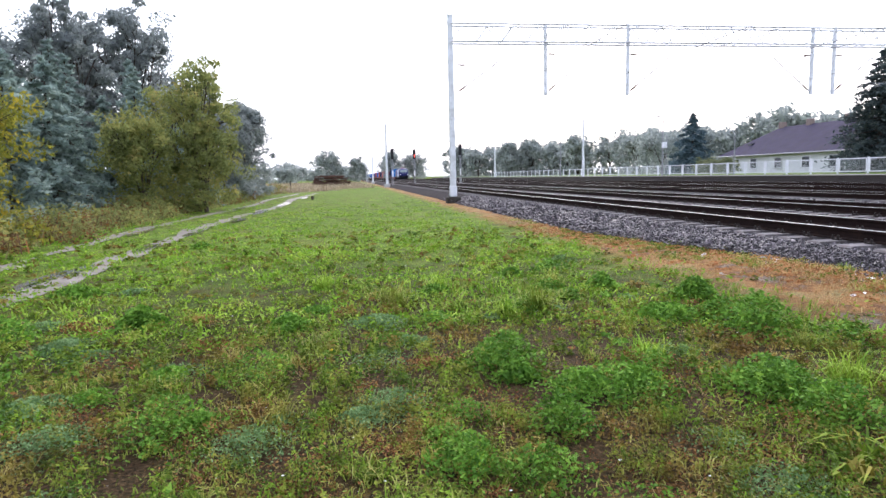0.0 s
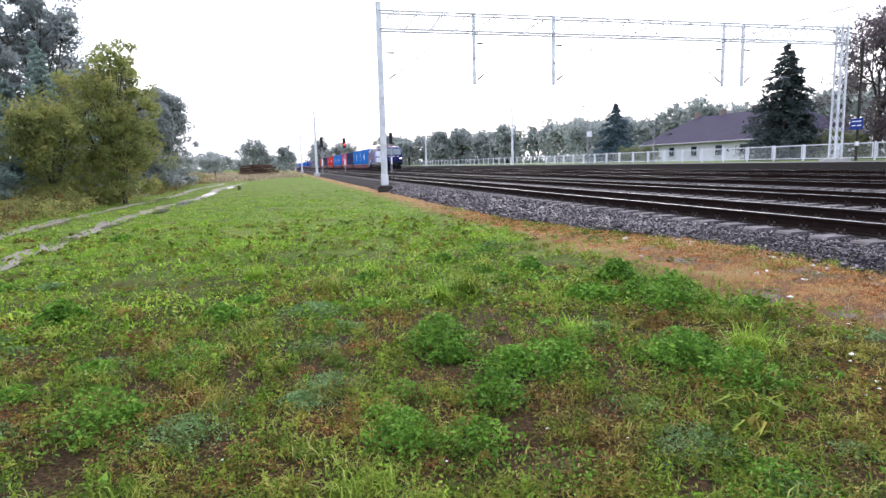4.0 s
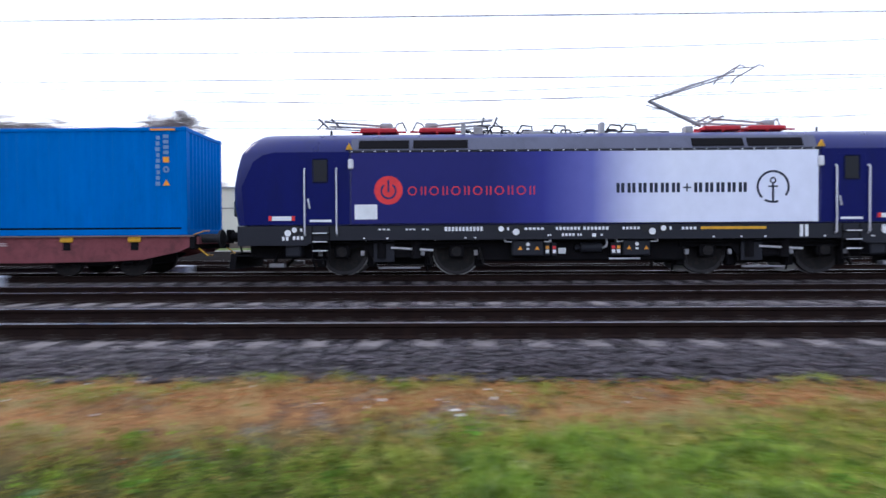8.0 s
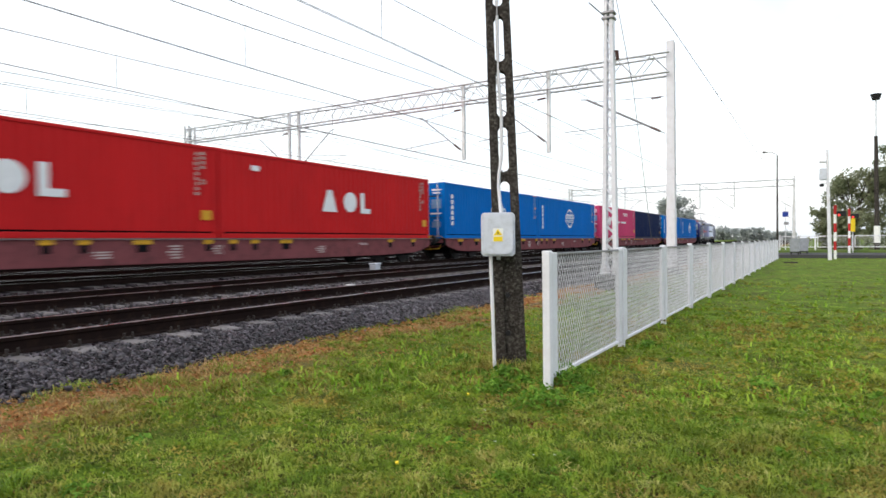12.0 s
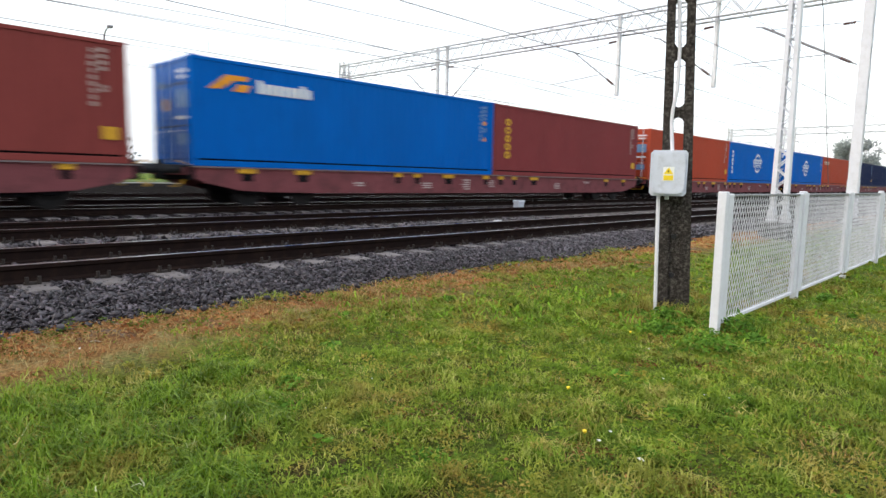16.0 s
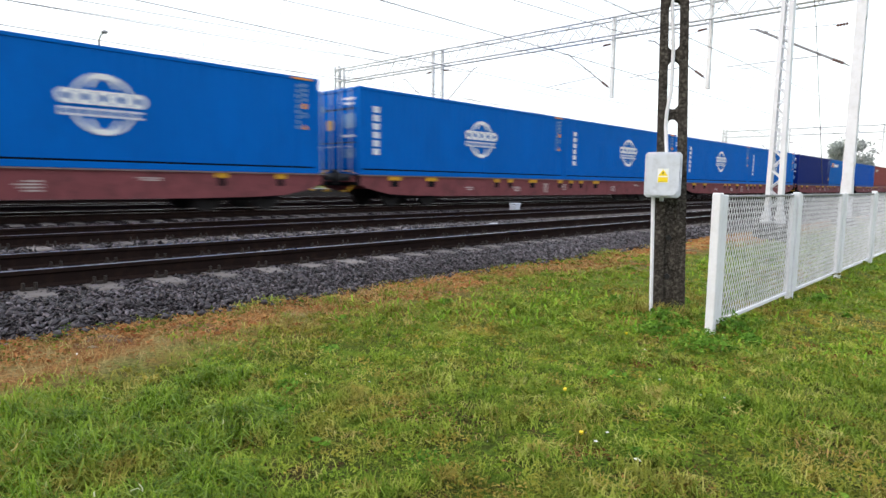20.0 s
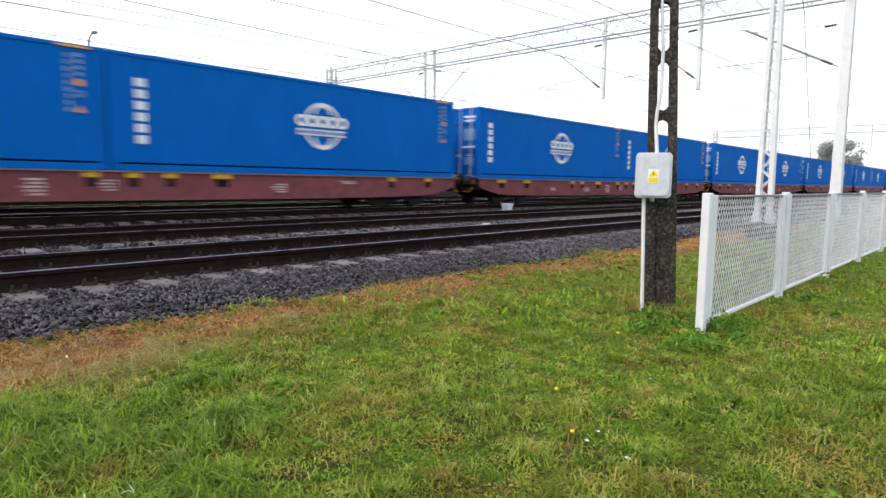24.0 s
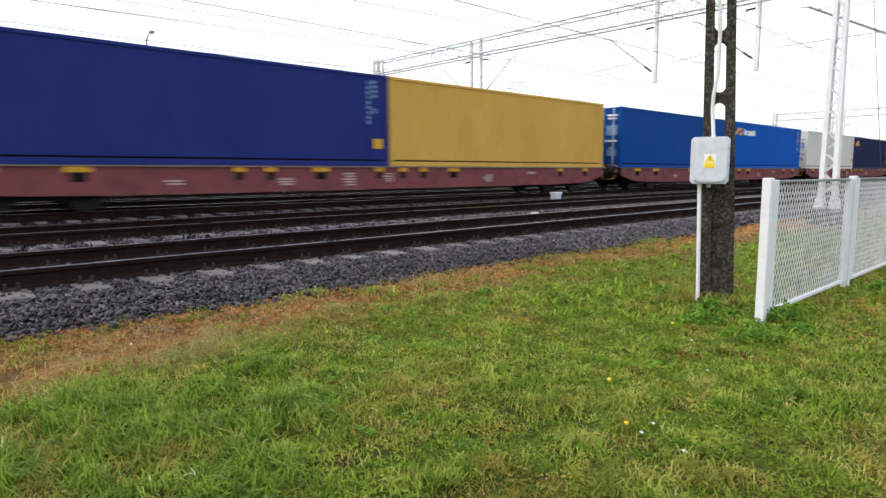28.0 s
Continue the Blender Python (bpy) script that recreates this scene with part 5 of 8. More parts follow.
        for y in (y0 - 0.1, y1 + 0.1):
            part("case_bracket", Shape().box(min(s * 1.2, s * 1.39), y - 0.09, 0.855, max(s * 1.2, s * 1.39), y + 0.09, 0.88).box(min(s * 1.2, s * 1.39), y + (0.06 if y > m else -0.09), 0.86, max(s * 1.2, s * 1.39), y + (0.09 if y > m else -0.06), 0.925), HANDLE, loco)
    for y, mt_ in ((7.16, LOGO_ORANGE), (5.33, LOGO_ORANGE), (6.98, LOGO_RED), (5.46, LOGO_RED)):
        vb = part("valve_box", Shape().box(min(s * 1.05, s * 1.33), y - 0.07, 0.5, max(s * 1.05, s * 1.33), y + 0.07, 0.84, 0.02), FRAME_GREY, loco)
        part("valve_sign", Shape().plate(s * 1.334, y - 0.045, 0.68, y + 0.045, 0.76), mt_, vb)
        part("valve_notice", Shape().plate(s * 1.334, y - 0.045, 0.57, y + 0.045, 0.66), LOGO_WHITE, vb)
    part("data_plate", Shape().box(min(s * 1.12, s * 1.15), 6.65, 0.55, max(s * 1.12, s * 1.15), 6.85, 0.70, 0.01), LOGO_WHITE, loco)
    tank = part("air_tank", Shape().tube((s * 1.2, 5.75, 0.72), (s * 1.2, 6.28, 0.72), 0.13, 14).tube((s * 1.2, 6.28, 0.72), (s * 1.2, 6.42, 0.71), 0.07, 10), FRAME_GREY, loco)
    part("air_pipe", Shape().path([(s * 1.25, 5.76, 0.70), (s * 1.28, 5.66, 0.73), (s * 1.28, 5.62, 0.80), (s * 1.28, 5.63, 0.93)], 0.03, 8), HANDLE, tank)
    part("cooling_pipe", Shape().tube((s * 1.22, 4.75, 0.42), (s * 1.22, 5.55, 0.42), 0.025, 6), HANDLE, loco)
    part("tail_lamp", Shape().plate(s * 1.512, 5.95, 0.99, 6.05, 1.07), LOGO_WHITE, loco)
for yb in (1.5, 11.0):
    part("bogie_core", Shape().box(-0.64, yb - 2.3, 0.28, 0.64, yb + 2.3, 0.965, 0.05), GRIME, loco)
part("transformer", Shape().box(-1.1, 3.5, 0.36, 1.1, 9.0, 0.965, 0.05), GRIME, loco)
for e, sg in ((L0, 1), (L1, -1)):
    f = lambda y: e + sg * y
    ws = Shape()
    for i in range(6):
        za, zb = 2.44 + i * 0.15, 2.44 + (i + 1) * 0.15
        wa, wb = 1.27 - 0.02 * i, 1.27 - 0.02 * (i + 1)
        for q in (-1, 1):
            k = len(ws.v)
            ws.v += [(q * 0.035, f(nose(za) - 0.012), za), (q * wa, f(nose(za) - 0.012), za), (q * wb, f(nose(zb) - 0.012), zb), (q * 0.035, f(nose(zb) - 0.012), zb)]
            ws.face(k, k + 1, k + 2, k + 3)
    part("windscreen", ws, SCREEN, loco, "slanted pale windscreen")
    for wx in (-0.5, 0.5):
        part("wiper", Shape().beam((wx, f(nose(2.42) - 0.05), 2.42), (wx - 0.25, f(nose(3.1) - 0.05), 3.1), 0.02), BLACK, loco)
    part("front_mask", Shape().box(-1.05, min(f(0.05), f(-0.012)), 1.5, 1.05, max(f(0.05), f(-0.012)), 2.05, 0.02), NAVY, loco)
    for mx_, wd_, mt_ in ((-0.62, 0.42, LOGO_WHITE), (0.0, 0.36, LOGO_WHITE), (-0.26, 0.1, LOGO_RED), (0.26, 0.1, LOGO_RED), (0.7, 0.3, LOGO_WHITE)):
        part("number_strip", Shape().box(mx_ - wd_ / 2, min(f(0.0), f(-0.018)), 2.13, mx_ + wd_ / 2, max(f(0.0), f(-0.018)), 2.2), mt_, loco)
    for s in (-1, 1):
        hl = part("headlight", Shape().box(s * 1.15 - 0.13, min(f(-0.02), f(0.3)), 1.56, s * 1.15 + 0.13, max(f(-0.02), f(0.3)), 1.98, 0.03), GLASS, loco)
        part("lamp", Shape().tube((s * 1.13, f(-0.02), 1.80), (s * 1.13, f(-0.04), 1.80), 0.085, 14), LAMP if e == L0 else LOGO_WHITE, hl)
        b = part("buffer", Shape().tube((s * 0.875, f(0.3), 1.05), (s * 0.875, f(-0.22), 1.05), 0.11, 12), GRIME, loco)
        part("buffer_plate", Shape().box(s * 0.875 - 0.27, min(f(-0.22), f(-0.29)), 0.87, s * 0.875 + 0.27, max(f(-0.22), f(-0.29)), 1.23, 0.05), GRIME, b)
        part("brake_hose", Shape().path([(s * 0.4, f(0.1), 0.95), (s * 0.42, f(-0.15), 0.8), (s * 0.42, f(-0.1), 0.55)], 0.03, 6), BLACK, loco)
    part("roof_light", Shape().box(-0.1, min(f(0.78), f(1.0)), 3.5, 0.1, max(f(0.78), f(1.0)), 3.6, 0.03), LAMP if e == L0 else LOGO_WHITE, loco)
    part("coupling_hook", Shape().box(-0.06, min(f(0.2), f(-0.2)), 0.92, 0.06, max(f(0.2), f(-0.2)), 1.12, 0.02), GRIME, loco)
    part("snowplough", Shape().prism([(f(-0.2), 0.18), (f(-0.12), 0.6), (f(0.05), 0.6), (f(-0.05), 0.18)][::sg], "x", -1.2, 1.2), GRIME, loco)
    part("end_frame", Shape().box(-0.95, min(f(0.3), f(2.12)), 0.44, 0.95, max(f(0.3), f(2.12)), 0.83, 0.04), GRIME, loco)
    for s in (-1, 1):
        part("sand_hopper", Shape().box(min(s * 0.98, s * 1.4), min(f(1.35), f(1.75)), 0.5, max(s * 0.98, s * 1.4), max(f(1.35), f(1.75)), 0.83, 0.04), FRAME_GREY, loco)
        part("guard_iron", Shape().path([(s * 1.0, f(1.2), 0.8), (s * 0.95, f(1.0), 0.45), (s * 0.8, f(0.8), 0.16)], 0.045, 6), GRIME, loco)
        part("rail_sensor", Shape().box(min(s * 0.9, s * 1.15), min(f(0.85), f(1.25)), 0.22, max(s * 0.9, s * 1.15), max(f(0.85), f(1.25)), 0.33, 0.02), GALV_DARK, loco)
        part("end_step", Shape().box(min(s * 1.1, s * 1.46), min(f(0.05), f(0.5)), 0.52, max(s * 1.1, s * 1.46), max(f(0.05), f(0.5)), 0.56, 0.01), GRIME, loco)
        part("side_camera", Shape().box(min(s * 1.5, s * 1.6), min(f(3.02), f(3.16)), 2.74, max(s * 1.5, s * 1.6), max(f(3.02), f(3.16)), 3.0, 0.03), HANDLE, loco)
        for yy in (1.45, 7.3):
            part("side_socket", Shape().tube((s * 1.498, f(yy), 1.12), (s * 1.515, f(yy), 1.12), 0.085, 14), LOGO_WHITE, loco)
    part("antenna", Shape().tube((0, f(2.3), 3.78), (0, f(2.3), 4.0), 0.05, 8, 0.03), BLACK, loco)
    part("warning_triangle", Shape().prism([(f(2.95), 3.25), (f(3.13), 3.25), (f(3.04), 3.42)][::sg], "x", -1.50, -1.44), LOCK_YELLOW, loco)

# roof gear
part("roof_deck", Shape().box(-1.25, 0.4, 3.45, 1.25, 12.1, 3.58, 0.03), ROOF_GREY, loco)
for y in (1.1, 2.3, 10.0, 11.6):
    part("pantograph_base", Shape().box(-0.5, y - 0.5, 3.84, 0.5, y + 0.5, 3.97, 0.03), PANTO_RED, loco)
    for s in (-0.45, 0.45):
        part("insulator", insulator(Shape(), (s, y, 3.57), (s, y, 3.92), 0.06), PANTO_RED, loco)
for y, sg in ((1.1, -1), (10.0, 1), (11.6, -1)):
    a = Shape()
    for s in (-0.35, 0.35):
        a.tube((s * 0.5, y + sg * 0.2, 4.07), (s, y - sg * 1.5, 4.18), 0.034, 6)
    a.tube((-0.6, y - sg * 1.6, 4.20), (0.6, y - sg * 1.6, 4.20), 0.03, 6).tube((-0.6, y - sg * 1.25, 4.20), (0.6, y - sg * 1.25, 4.20), 0.03, 6)
    a.tube((0, y - sg * 1.6, 4.2), (0, y - sg * 1.78, 4.02), 0.022, 6).tube((0, y - sg * 1.55, 4.05), (0, y - sg * 0.2, 3.98), 0.02, 6)
    a.path([(0.2, y + sg * 0.3, 3.97), (0.2, y + sg * 0.45, 4.2), (0.2, y + sg * 0.6, 4.25), (0.2, y + sg * 0.72, 4.0)], 0.025, 6)
    a.box(-0.2, y + min(0, sg * 0.35), 3.97, 0.2, y + max(0, sg * 0.35), 4.17, 0.04)
    part("folded_pantograph", a, GALV_DARK, loco)
pn = Shape()
pn.tube((0, 2.7, 4.05), (0, 4.15, 4.75), 0.05, 8)
pn.tube((0.0, 2.55, 4.15), (0.05, 4.2, 4.65), 0.018, 6)
for s in (-1, 1):
    pn.tube((s * 0.08, 4.15, 4.75), (s * 0.35, 1.95, 5.45), 0.024, 6)
pn.tube((0, 4.1, 4.85), (0, 1.98, 5.48), 0.014, 6)
part("pantograph_arm", pn, GALV_DARK, loco)
ph = Shape()
for y in (1.45, 1.95):
    ph.path([(-0.95, y, 5.42), (-0.7, y, 5.53), (0.7, y, 5.53), (0.95, y, 5.42)], 0.022, 6)
for s in (-0.4, 0.4):
    ph.tube((s, 1.45, 5.55), (s, 1.95, 5.52), 0.02, 6).tube((s, 1.95, 5.52), (s * 0.8, 1.95, 5.42), 0.02, 6)
part("pantograph_head", ph, GALV_DARK, loco)
gear = Shape()
rr = random.Random(8)
gear.path([(0.5, 3.4, 3.98), (0.5, 5.6, 4.02), (0.45, 6.3, 3.95), (0.5, 8.9, 4.0), (0.3, 9.6, 3.98)], 0.026, 6)
for y in (4.9, 5.5, 6.2, 6.7, 7.3, 7.9, 8.4, 9.0):
    gear.path([(rr.uniform(-0.5, 0.5), y, 3.7), (0.2, y + 0.1, 4.0), (0.3, y + 0.3, 4.02), (0.45, y + 0.35, 3.75)], 0.028, 5)
part("roof_busbar", gear, BLACK, loco)
for y in (5.2, 5.9, 6.6, 7.2, 7.8, 8.6):
    part("insulator", insulator(Shape(), (0.4, y, 3.57), (0.4, y, 4.02), 0.05), LOGO_WHITE, loco)
for y, w_, h_ in ((3.3, 0.2, 0.22), (4.55, 0.3, 0.16), (5.6, 0.12, 0.34), (8.9, 0.25, 0.25), (9.3, 0.12, 0.36)):
    part("roof_case", Shape().box(-0.75, y - w_ / 2, 3.57, -0.45, y + w_ / 2, 3.70 + h_, 0.02), GALV_DARK, loco)
for y in (4.6, 5.0, 6.5, 7.4, 8.2, 8.6):
    part("roof_rod", Shape().path([(-0.5, y, 3.57), (-0.5, y + 0.05, 3.98), (-0.4, y + 0.3, 4.03), (-0.3, y + 0.45, 3.8)], 0.022, 5), BLACK, loco)
for y in (1.1, 2.3, 10.0, 11.6):
    for e in (-0.42, 0.42):
        part("pantograph_foot", Shape().tube((e, y - 0.75, 3.87), (e, y + 0.75, 3.87), 0.03, 6), PANTO_RED, loco)
part("breaker_case", Shape().box(-0.6, 7.0, 3.57, 0.1, 7.7, 3.85, 0.03), GALV_DARK, loco)

# ---- wagon, built once ----
WL = 25.94
wagon = thing("container_wagon", pose(TRAIN_X, 0, 0), "oxide-red flat container wagon with yellow locks on two bogies", "flat wagon", "wagons of the train")
for s in (-1, 1):
    sill = Shape().prism([(0.62, 1.06), (0.62, 0.84), (1.0, 0.66), (2.0, 0.45), (3.0, 0.40), (5.0, 0.37), (WL - 5.0, 0.37), (WL - 3.0, 0.40), (WL - 2.0, 0.45), (WL - 1.0, 0.66), (WL - 0.62, 0.84), (WL - 0.62, 1.06)], "x", s * 1.19 - 0.04, s * 1.19 + 0.04)
    part("side_sill", sill, WAGON, wagon)
    part("sill_flange", Shape().box(s * 1.19 - 0.10, 0.62, 1.05, s * 1.19 + 0.10, WL - 0.62, 1.085), EDGE, wagon)
    X = s * 1.235
    for y in (2.2, 4.0, 10.2, 11.6, 12.5, 13.45, 15.6, 17.2, 18.1, 21.9, 23.7):
        wdt = 0.34 if int(y * 10) % 3 else 0.56
        part("lock_pocket", Shape().box(X - 0.004, y - wdt * 0.3, 0.70, X + 0.003, y + wdt * 0.3, 0.91), GRIME, wagon)
        part("container_lock", Shape().box(X - 0.03, y - wdt / 2, 0.91, X + 0.045, y + wdt / 2, 1.08, 0.015), LOCK_YELLOW, wagon)
    for y in range(3, 24, 2):
        part("sill_rib", Shape().box(X - 0.005, y - 0.03, 0.46, X + 0.02, y + 0.03, 1.03), WAGON, wagon)
    mk = Shape()
    for y0, wdt, z0, h, n in ((8.2, 0.5, 0.55, 0.28, 4), (14.4, 0.45, 0.5, 0.42, 5), (16.5, 0.55, 0.55, 0.22, 3), (19.6, 0.5, 0.6, 0.15, 2), (5.6, 0.7, 0.82, 0.1, 2), (12.9, 0.4, 0.6, 0.3, 4)):
        for i in range(n):
            mk.plate(s * 1.233, y0, z0 + h * i / n, y0 + wdt * (0.7 + 0.3 * ((i * 7) % 3) / 2), z0 + h * (i + 0.55) / n)
    part("stencil_block", mk, mat("mark_faded", (0.5, 0.42, 0.40), 0.6, scale=4, bump=0, dirt=(0.2, 0.1, 0.09), amount=0.6) if s < 0 else LOGO_WHITE, wagon, kind="stuff")
    for yb in (3.35, WL - 3.35):
        bf = Shape().prism([(yb - 1.5, 0.55), (yb - 1.15, 0.35), (yb - 0.65, 0.35), (yb - 0.4, 0.30), (yb + 0.4, 0.30), (yb + 0.65, 0.35), (yb + 1.15, 0.35), (yb + 1.5, 0.55), (yb + 1.3, 0.72), (yb - 1.3, 0.72)], "x", s * 1.0 - 0.06, s * 1.0 + 0.06)
        part("bogie_side", bf, GRIME, wagon)
        for ax in (-0.9, 0.9):
            wh = part("wheel", Shape().tube((s * 0.70, yb + ax, 0.46), (s * 0.83, yb + ax, 0.46), 0.46, 28), WHEEL, wagon)
            part("axle_box", Shape().box(min(s * 0.93, s * 1.15), yb + ax - 0.16, 0.32, max(s * 0.93, s * 1.15), yb + ax + 0.16, 0.6, 0.04), GRIME, wh)
        for e in (-0.6, 0.6):
            part("bolster_spring", Shape().tube((s * 1.06, yb + e, 0.36), (s * 1.06, yb + e, 0.62), 0.09, 8), GRIME, wagon)
part("centre_sill", Shape().box(-0.35, 0.7, 0.62, 0.35, WL - 0.7, 1.0), WAGON, wagon)
for y in (0.66, 4.5, 8.5, 12.97, 17.4, 21.4, WL - 0.66):
    part("cross_member", Shape().box(-1.15, y - 0.12, 0.85, 1.15, y + 0.12, 1.05), WAGON, wagon)
for yb in (3.35, WL - 3.35):
    for ax in (-0.9, 0.9):
        part("axle", Shape().tube((-0.75, yb + ax, 0.46), (0.75, yb + ax, 0.46), 0.08, 10), WHEEL, wagon)
    part("bogie_core", Shape().box(-0.64, yb - 1.35, 0.3, 0.64, yb + 1.35, 0.8, 0.04), GRIME, wagon)
    part("bolster", Shape().box(-1.0, yb - 0.25, 0.4, 1.0, yb + 0.25, 0.75, 0.03), GRIME, wagon)
for e, sg in ((0.0, 1), (WL, -1)):
    part("headstock", Shape().box(-1.25, min(e + sg * 0.6, e + sg * 0.75), 0.72, 1.25, max(e + sg * 0.6, e + sg * 0.75), 1.1, 0.02), GRIME, wagon)
    for s in (-1, 1):
        b = part("buffer", Shape().tube((s * 0.875, e + sg * 0.62, 1.0), (s * 0.875, e + sg * 0.06, 1.0), 0.12, 12), BLACK, wagon)
        part("buffer_plate", Shape().tube((s * 0.875, e + sg * 0.06, 1.0), (s * 0.875, e, 1.0), 0.24, 16), BLACK, b)
        part("shunter_rail", Shape().path([(s * 1.0, e + sg * 0.62, 0.75), (s * 1.05, e + sg * 0.35, 0.55), (s * 0.7, e + sg * 0.35, 0.55)], 0.018, 6).path([(s * 1.1, e + sg * 0.7, 1.1), (s * 1.1, e + sg * 0.4, 1.2), (s * 0.8, e + sg * 0.4, 1.2)], 0.016, 6), LOCK_YELLOW, wagon)
    part("coupling", Shape().path([(0, e + sg * 0.6, 0.98), (0, e + sg * 0.05, 0.9)], 0.045, 6), GRIME, wagon)
part("brake_tank", Shape().tube((0.5, 9.3, 0.55), (0.5, 10.5, 0.55), 0.18, 12), GRIME, wagon)
part("brake_tank", Shape().tube((0.0, 12, 0.5), (0.0, 13.6, 0.5), 0.14, 10), GRIME, wagon)

# ---- containers ----
CL, CW, CH = 12.19, 1.219, 2.84


def corrugated(shape, n, along, a0, a1, z0, z1, pos, depth, axis):
    """A wall of trapezoid ribs. axis: the way that it faces."""
    k = len(shape.v)
    step = (a1 - a0) / n
    pts = []
    for i in range(n):
        a = a0 + i * step
        pts += [(a, 0), (a + step * 0.26, 0), (a + step * 0.5, 1), (a + step * 0.76, 1)]
    pts.append((a1, 0))
    for z in (z0, z1):
        for a, d in pts:
            q = pos - math.copysign(depth * d, pos if axis == "x" else depth)
            shape.v.append((q, a, z) if axis == "x" else (a, pos + depth * d, z))
    m = len(pts)
    for i in range(m - 1):
        shape.face(k + i, k + i + 1, k + m + i + 1, k + m + i)


CONT_CACHE = {}


def container_meshes(key, color):
    if key in CONT_CACHE:
        return CONT_CACHE[key]
    mt = paint("container_" + key, color, 0.5, amount=0.3, spec=0.05)
    out = []
    for s in (-1, 1):
        w = Shape()
        corrugated(w, 42, "y", 0.16, CL - 0.16, 0.205, CH - 0.10, s * (CW - 0.012), 0.030, "x")
        out.append(("side_wall", w.mesh("side_wall", mt)))
        out.append(("bottom_rail", Shape().box(s * (CW - 0.05) - 0.05, 0.15, 0.0, s * (CW - 0.05) + 0.05, CL - 0.15, 0.155, 0.01).mesh("bottom_rail", mt)))
        out.append(("top_rail", Shape().box(s * (CW - 0.035) - 0.035, 0.15, CH - 0.11, s * (CW - 0.035) + 0.035, CL - 0.15, CH - 0.02, 0.01).mesh("top_rail", mt)))
        for y in (0.08, CL - 0.08):
            out.append(("corner_post", Shape().box(s * (CW - 0.08) - 0.08, y - 0.08, 0.11, s * (CW - 0.08) + 0.08, y + 0.08, CH - 0.11, 0.012).mesh("corner_post", mt)))
            for z in (0.0, CH - 0.118):
                out.append(("corner_casting", Shape().box(s * (CW - 0.08) - 0.083, y - 0.085, z, s * (CW - 0.08) + 0.083, y + 0.085, z + 0.118, 0.015).mesh("corner_casting", mt)))
    # near-black floor edge draws the groove's shade above the bottom rail
    out.append(("floor", Shape().box(-CW + 0.085, 0.1, 0.12, CW - 0.085, CL - 0.1, 0.24).mesh("floor", GRIME)))
    fr = Shape()
    corrugated(fr, 9, "x", -CW + 0.16, CW - 0.16, 0.15, CH - 0.10, 0.012, 0.05, "y")
    out.append(("front_wall", fr.mesh("front_wall", mt)))
    for nm, y0, y1 in (("front", 0.0, 0.1), ("rear", CL - 0.1, CL)):
        out.append((nm + "_sill", Shape().box(-CW + 0.15, y0, 0.0, CW - 0.15, y1, 0.16, 0.01).mesh("end_sill", mt)))
        out.append((nm + "_header", Shape().box(-CW + 0.15, y0, CH - 0.12, CW - 0.15, y1, CH - 0.02, 0.01).mesh("end_header", mt)))
    out.append(("roof", Shape().box(-CW + 0.02, 0.05, CH - 0.05, CW - 0.02, CL - 0.05, CH - 0.012).mesh("roof", mt)))
    for s in (-1, 1):
        d = Shape().box(min(0.012 * s, s * 1.06), CL - 0.075, 0.18, max(0.012 * s, s * 1.06), CL - 0.03, CH - 0.13, 0.01)
        for i in range(5):
            z = 0.35 + i * 0.46
            d.box(s * 0.54 - 0.44, CL - 0.034, z, s * 0.54 + 0.44, CL - 0.012, z + 0.22, 0.01)
        out.append(("door", d.mesh("door", mt)))
        for x in (0.25, 0.8):
            out.append(("locking_bar", Shape().tube((s * x, CL + 0.012, 0.08), (s * x, CL + 0.012, CH - 0.06), 0.024, 6).box(s * x - 0.05, CL - 0.01, 0.9, s * x + 0.22, CL + 0.02, 0.94).mesh("locking_bar", HANDLE)))
    for mt_, spots_ in ((LOGO_WHITE, ((-1.0, -0.45, 2.42, 2.50), (-0.95, -0.5, 2.27, 2.34), (-1.0, -0.35, 1.22, 1.30))), (MARK_PALE, ((-1.0, -0.42, 1.52, 1.98), (0.62, 0.9, 2.1, 2.3), (-0.95, -0.45, 0.55, 0.85))), (LOCK_YELLOW, ((0.15, 0.48, 1.48, 1.80),))):
        for x0, x1, z0, z1 in spots_:
            out.append(("door_mark", Shape().box(x0, CL - 0.008, z0, x1, CL - 0.002, z1).mesh("door_mark", mt_)))
    for z in (1.02, 2.12):
        out.append(("door_seam", Shape().box(-1.04, CL - 0.036, z, 1.04, CL - 0.026, z + 0.05).mesh("door_seam", BLACK)))
    CONT_CACHE[key] = out
    return out


def mark_codes(parent, s, pale):
    a = Shape()
    X = s * (CW + 0.004)
    for i in range(9):
        a.plate(X, 0.70 + 0.01 * (i % 2), 1.3 + i * 0.15, 0.82 - 0.015 * (i % 3), 1.40 + i * 0.15)
    for i in range(4):
        a.plate(X, 0.47, 2.12 + i * 0.14, 0.61, 2.21 + i * 0.14)
    a.ring((0.54, 1.72), 0.04, 0.085, X, 0, 360, 12)
    part("code_block", a, pale, parent, kind="stuff")


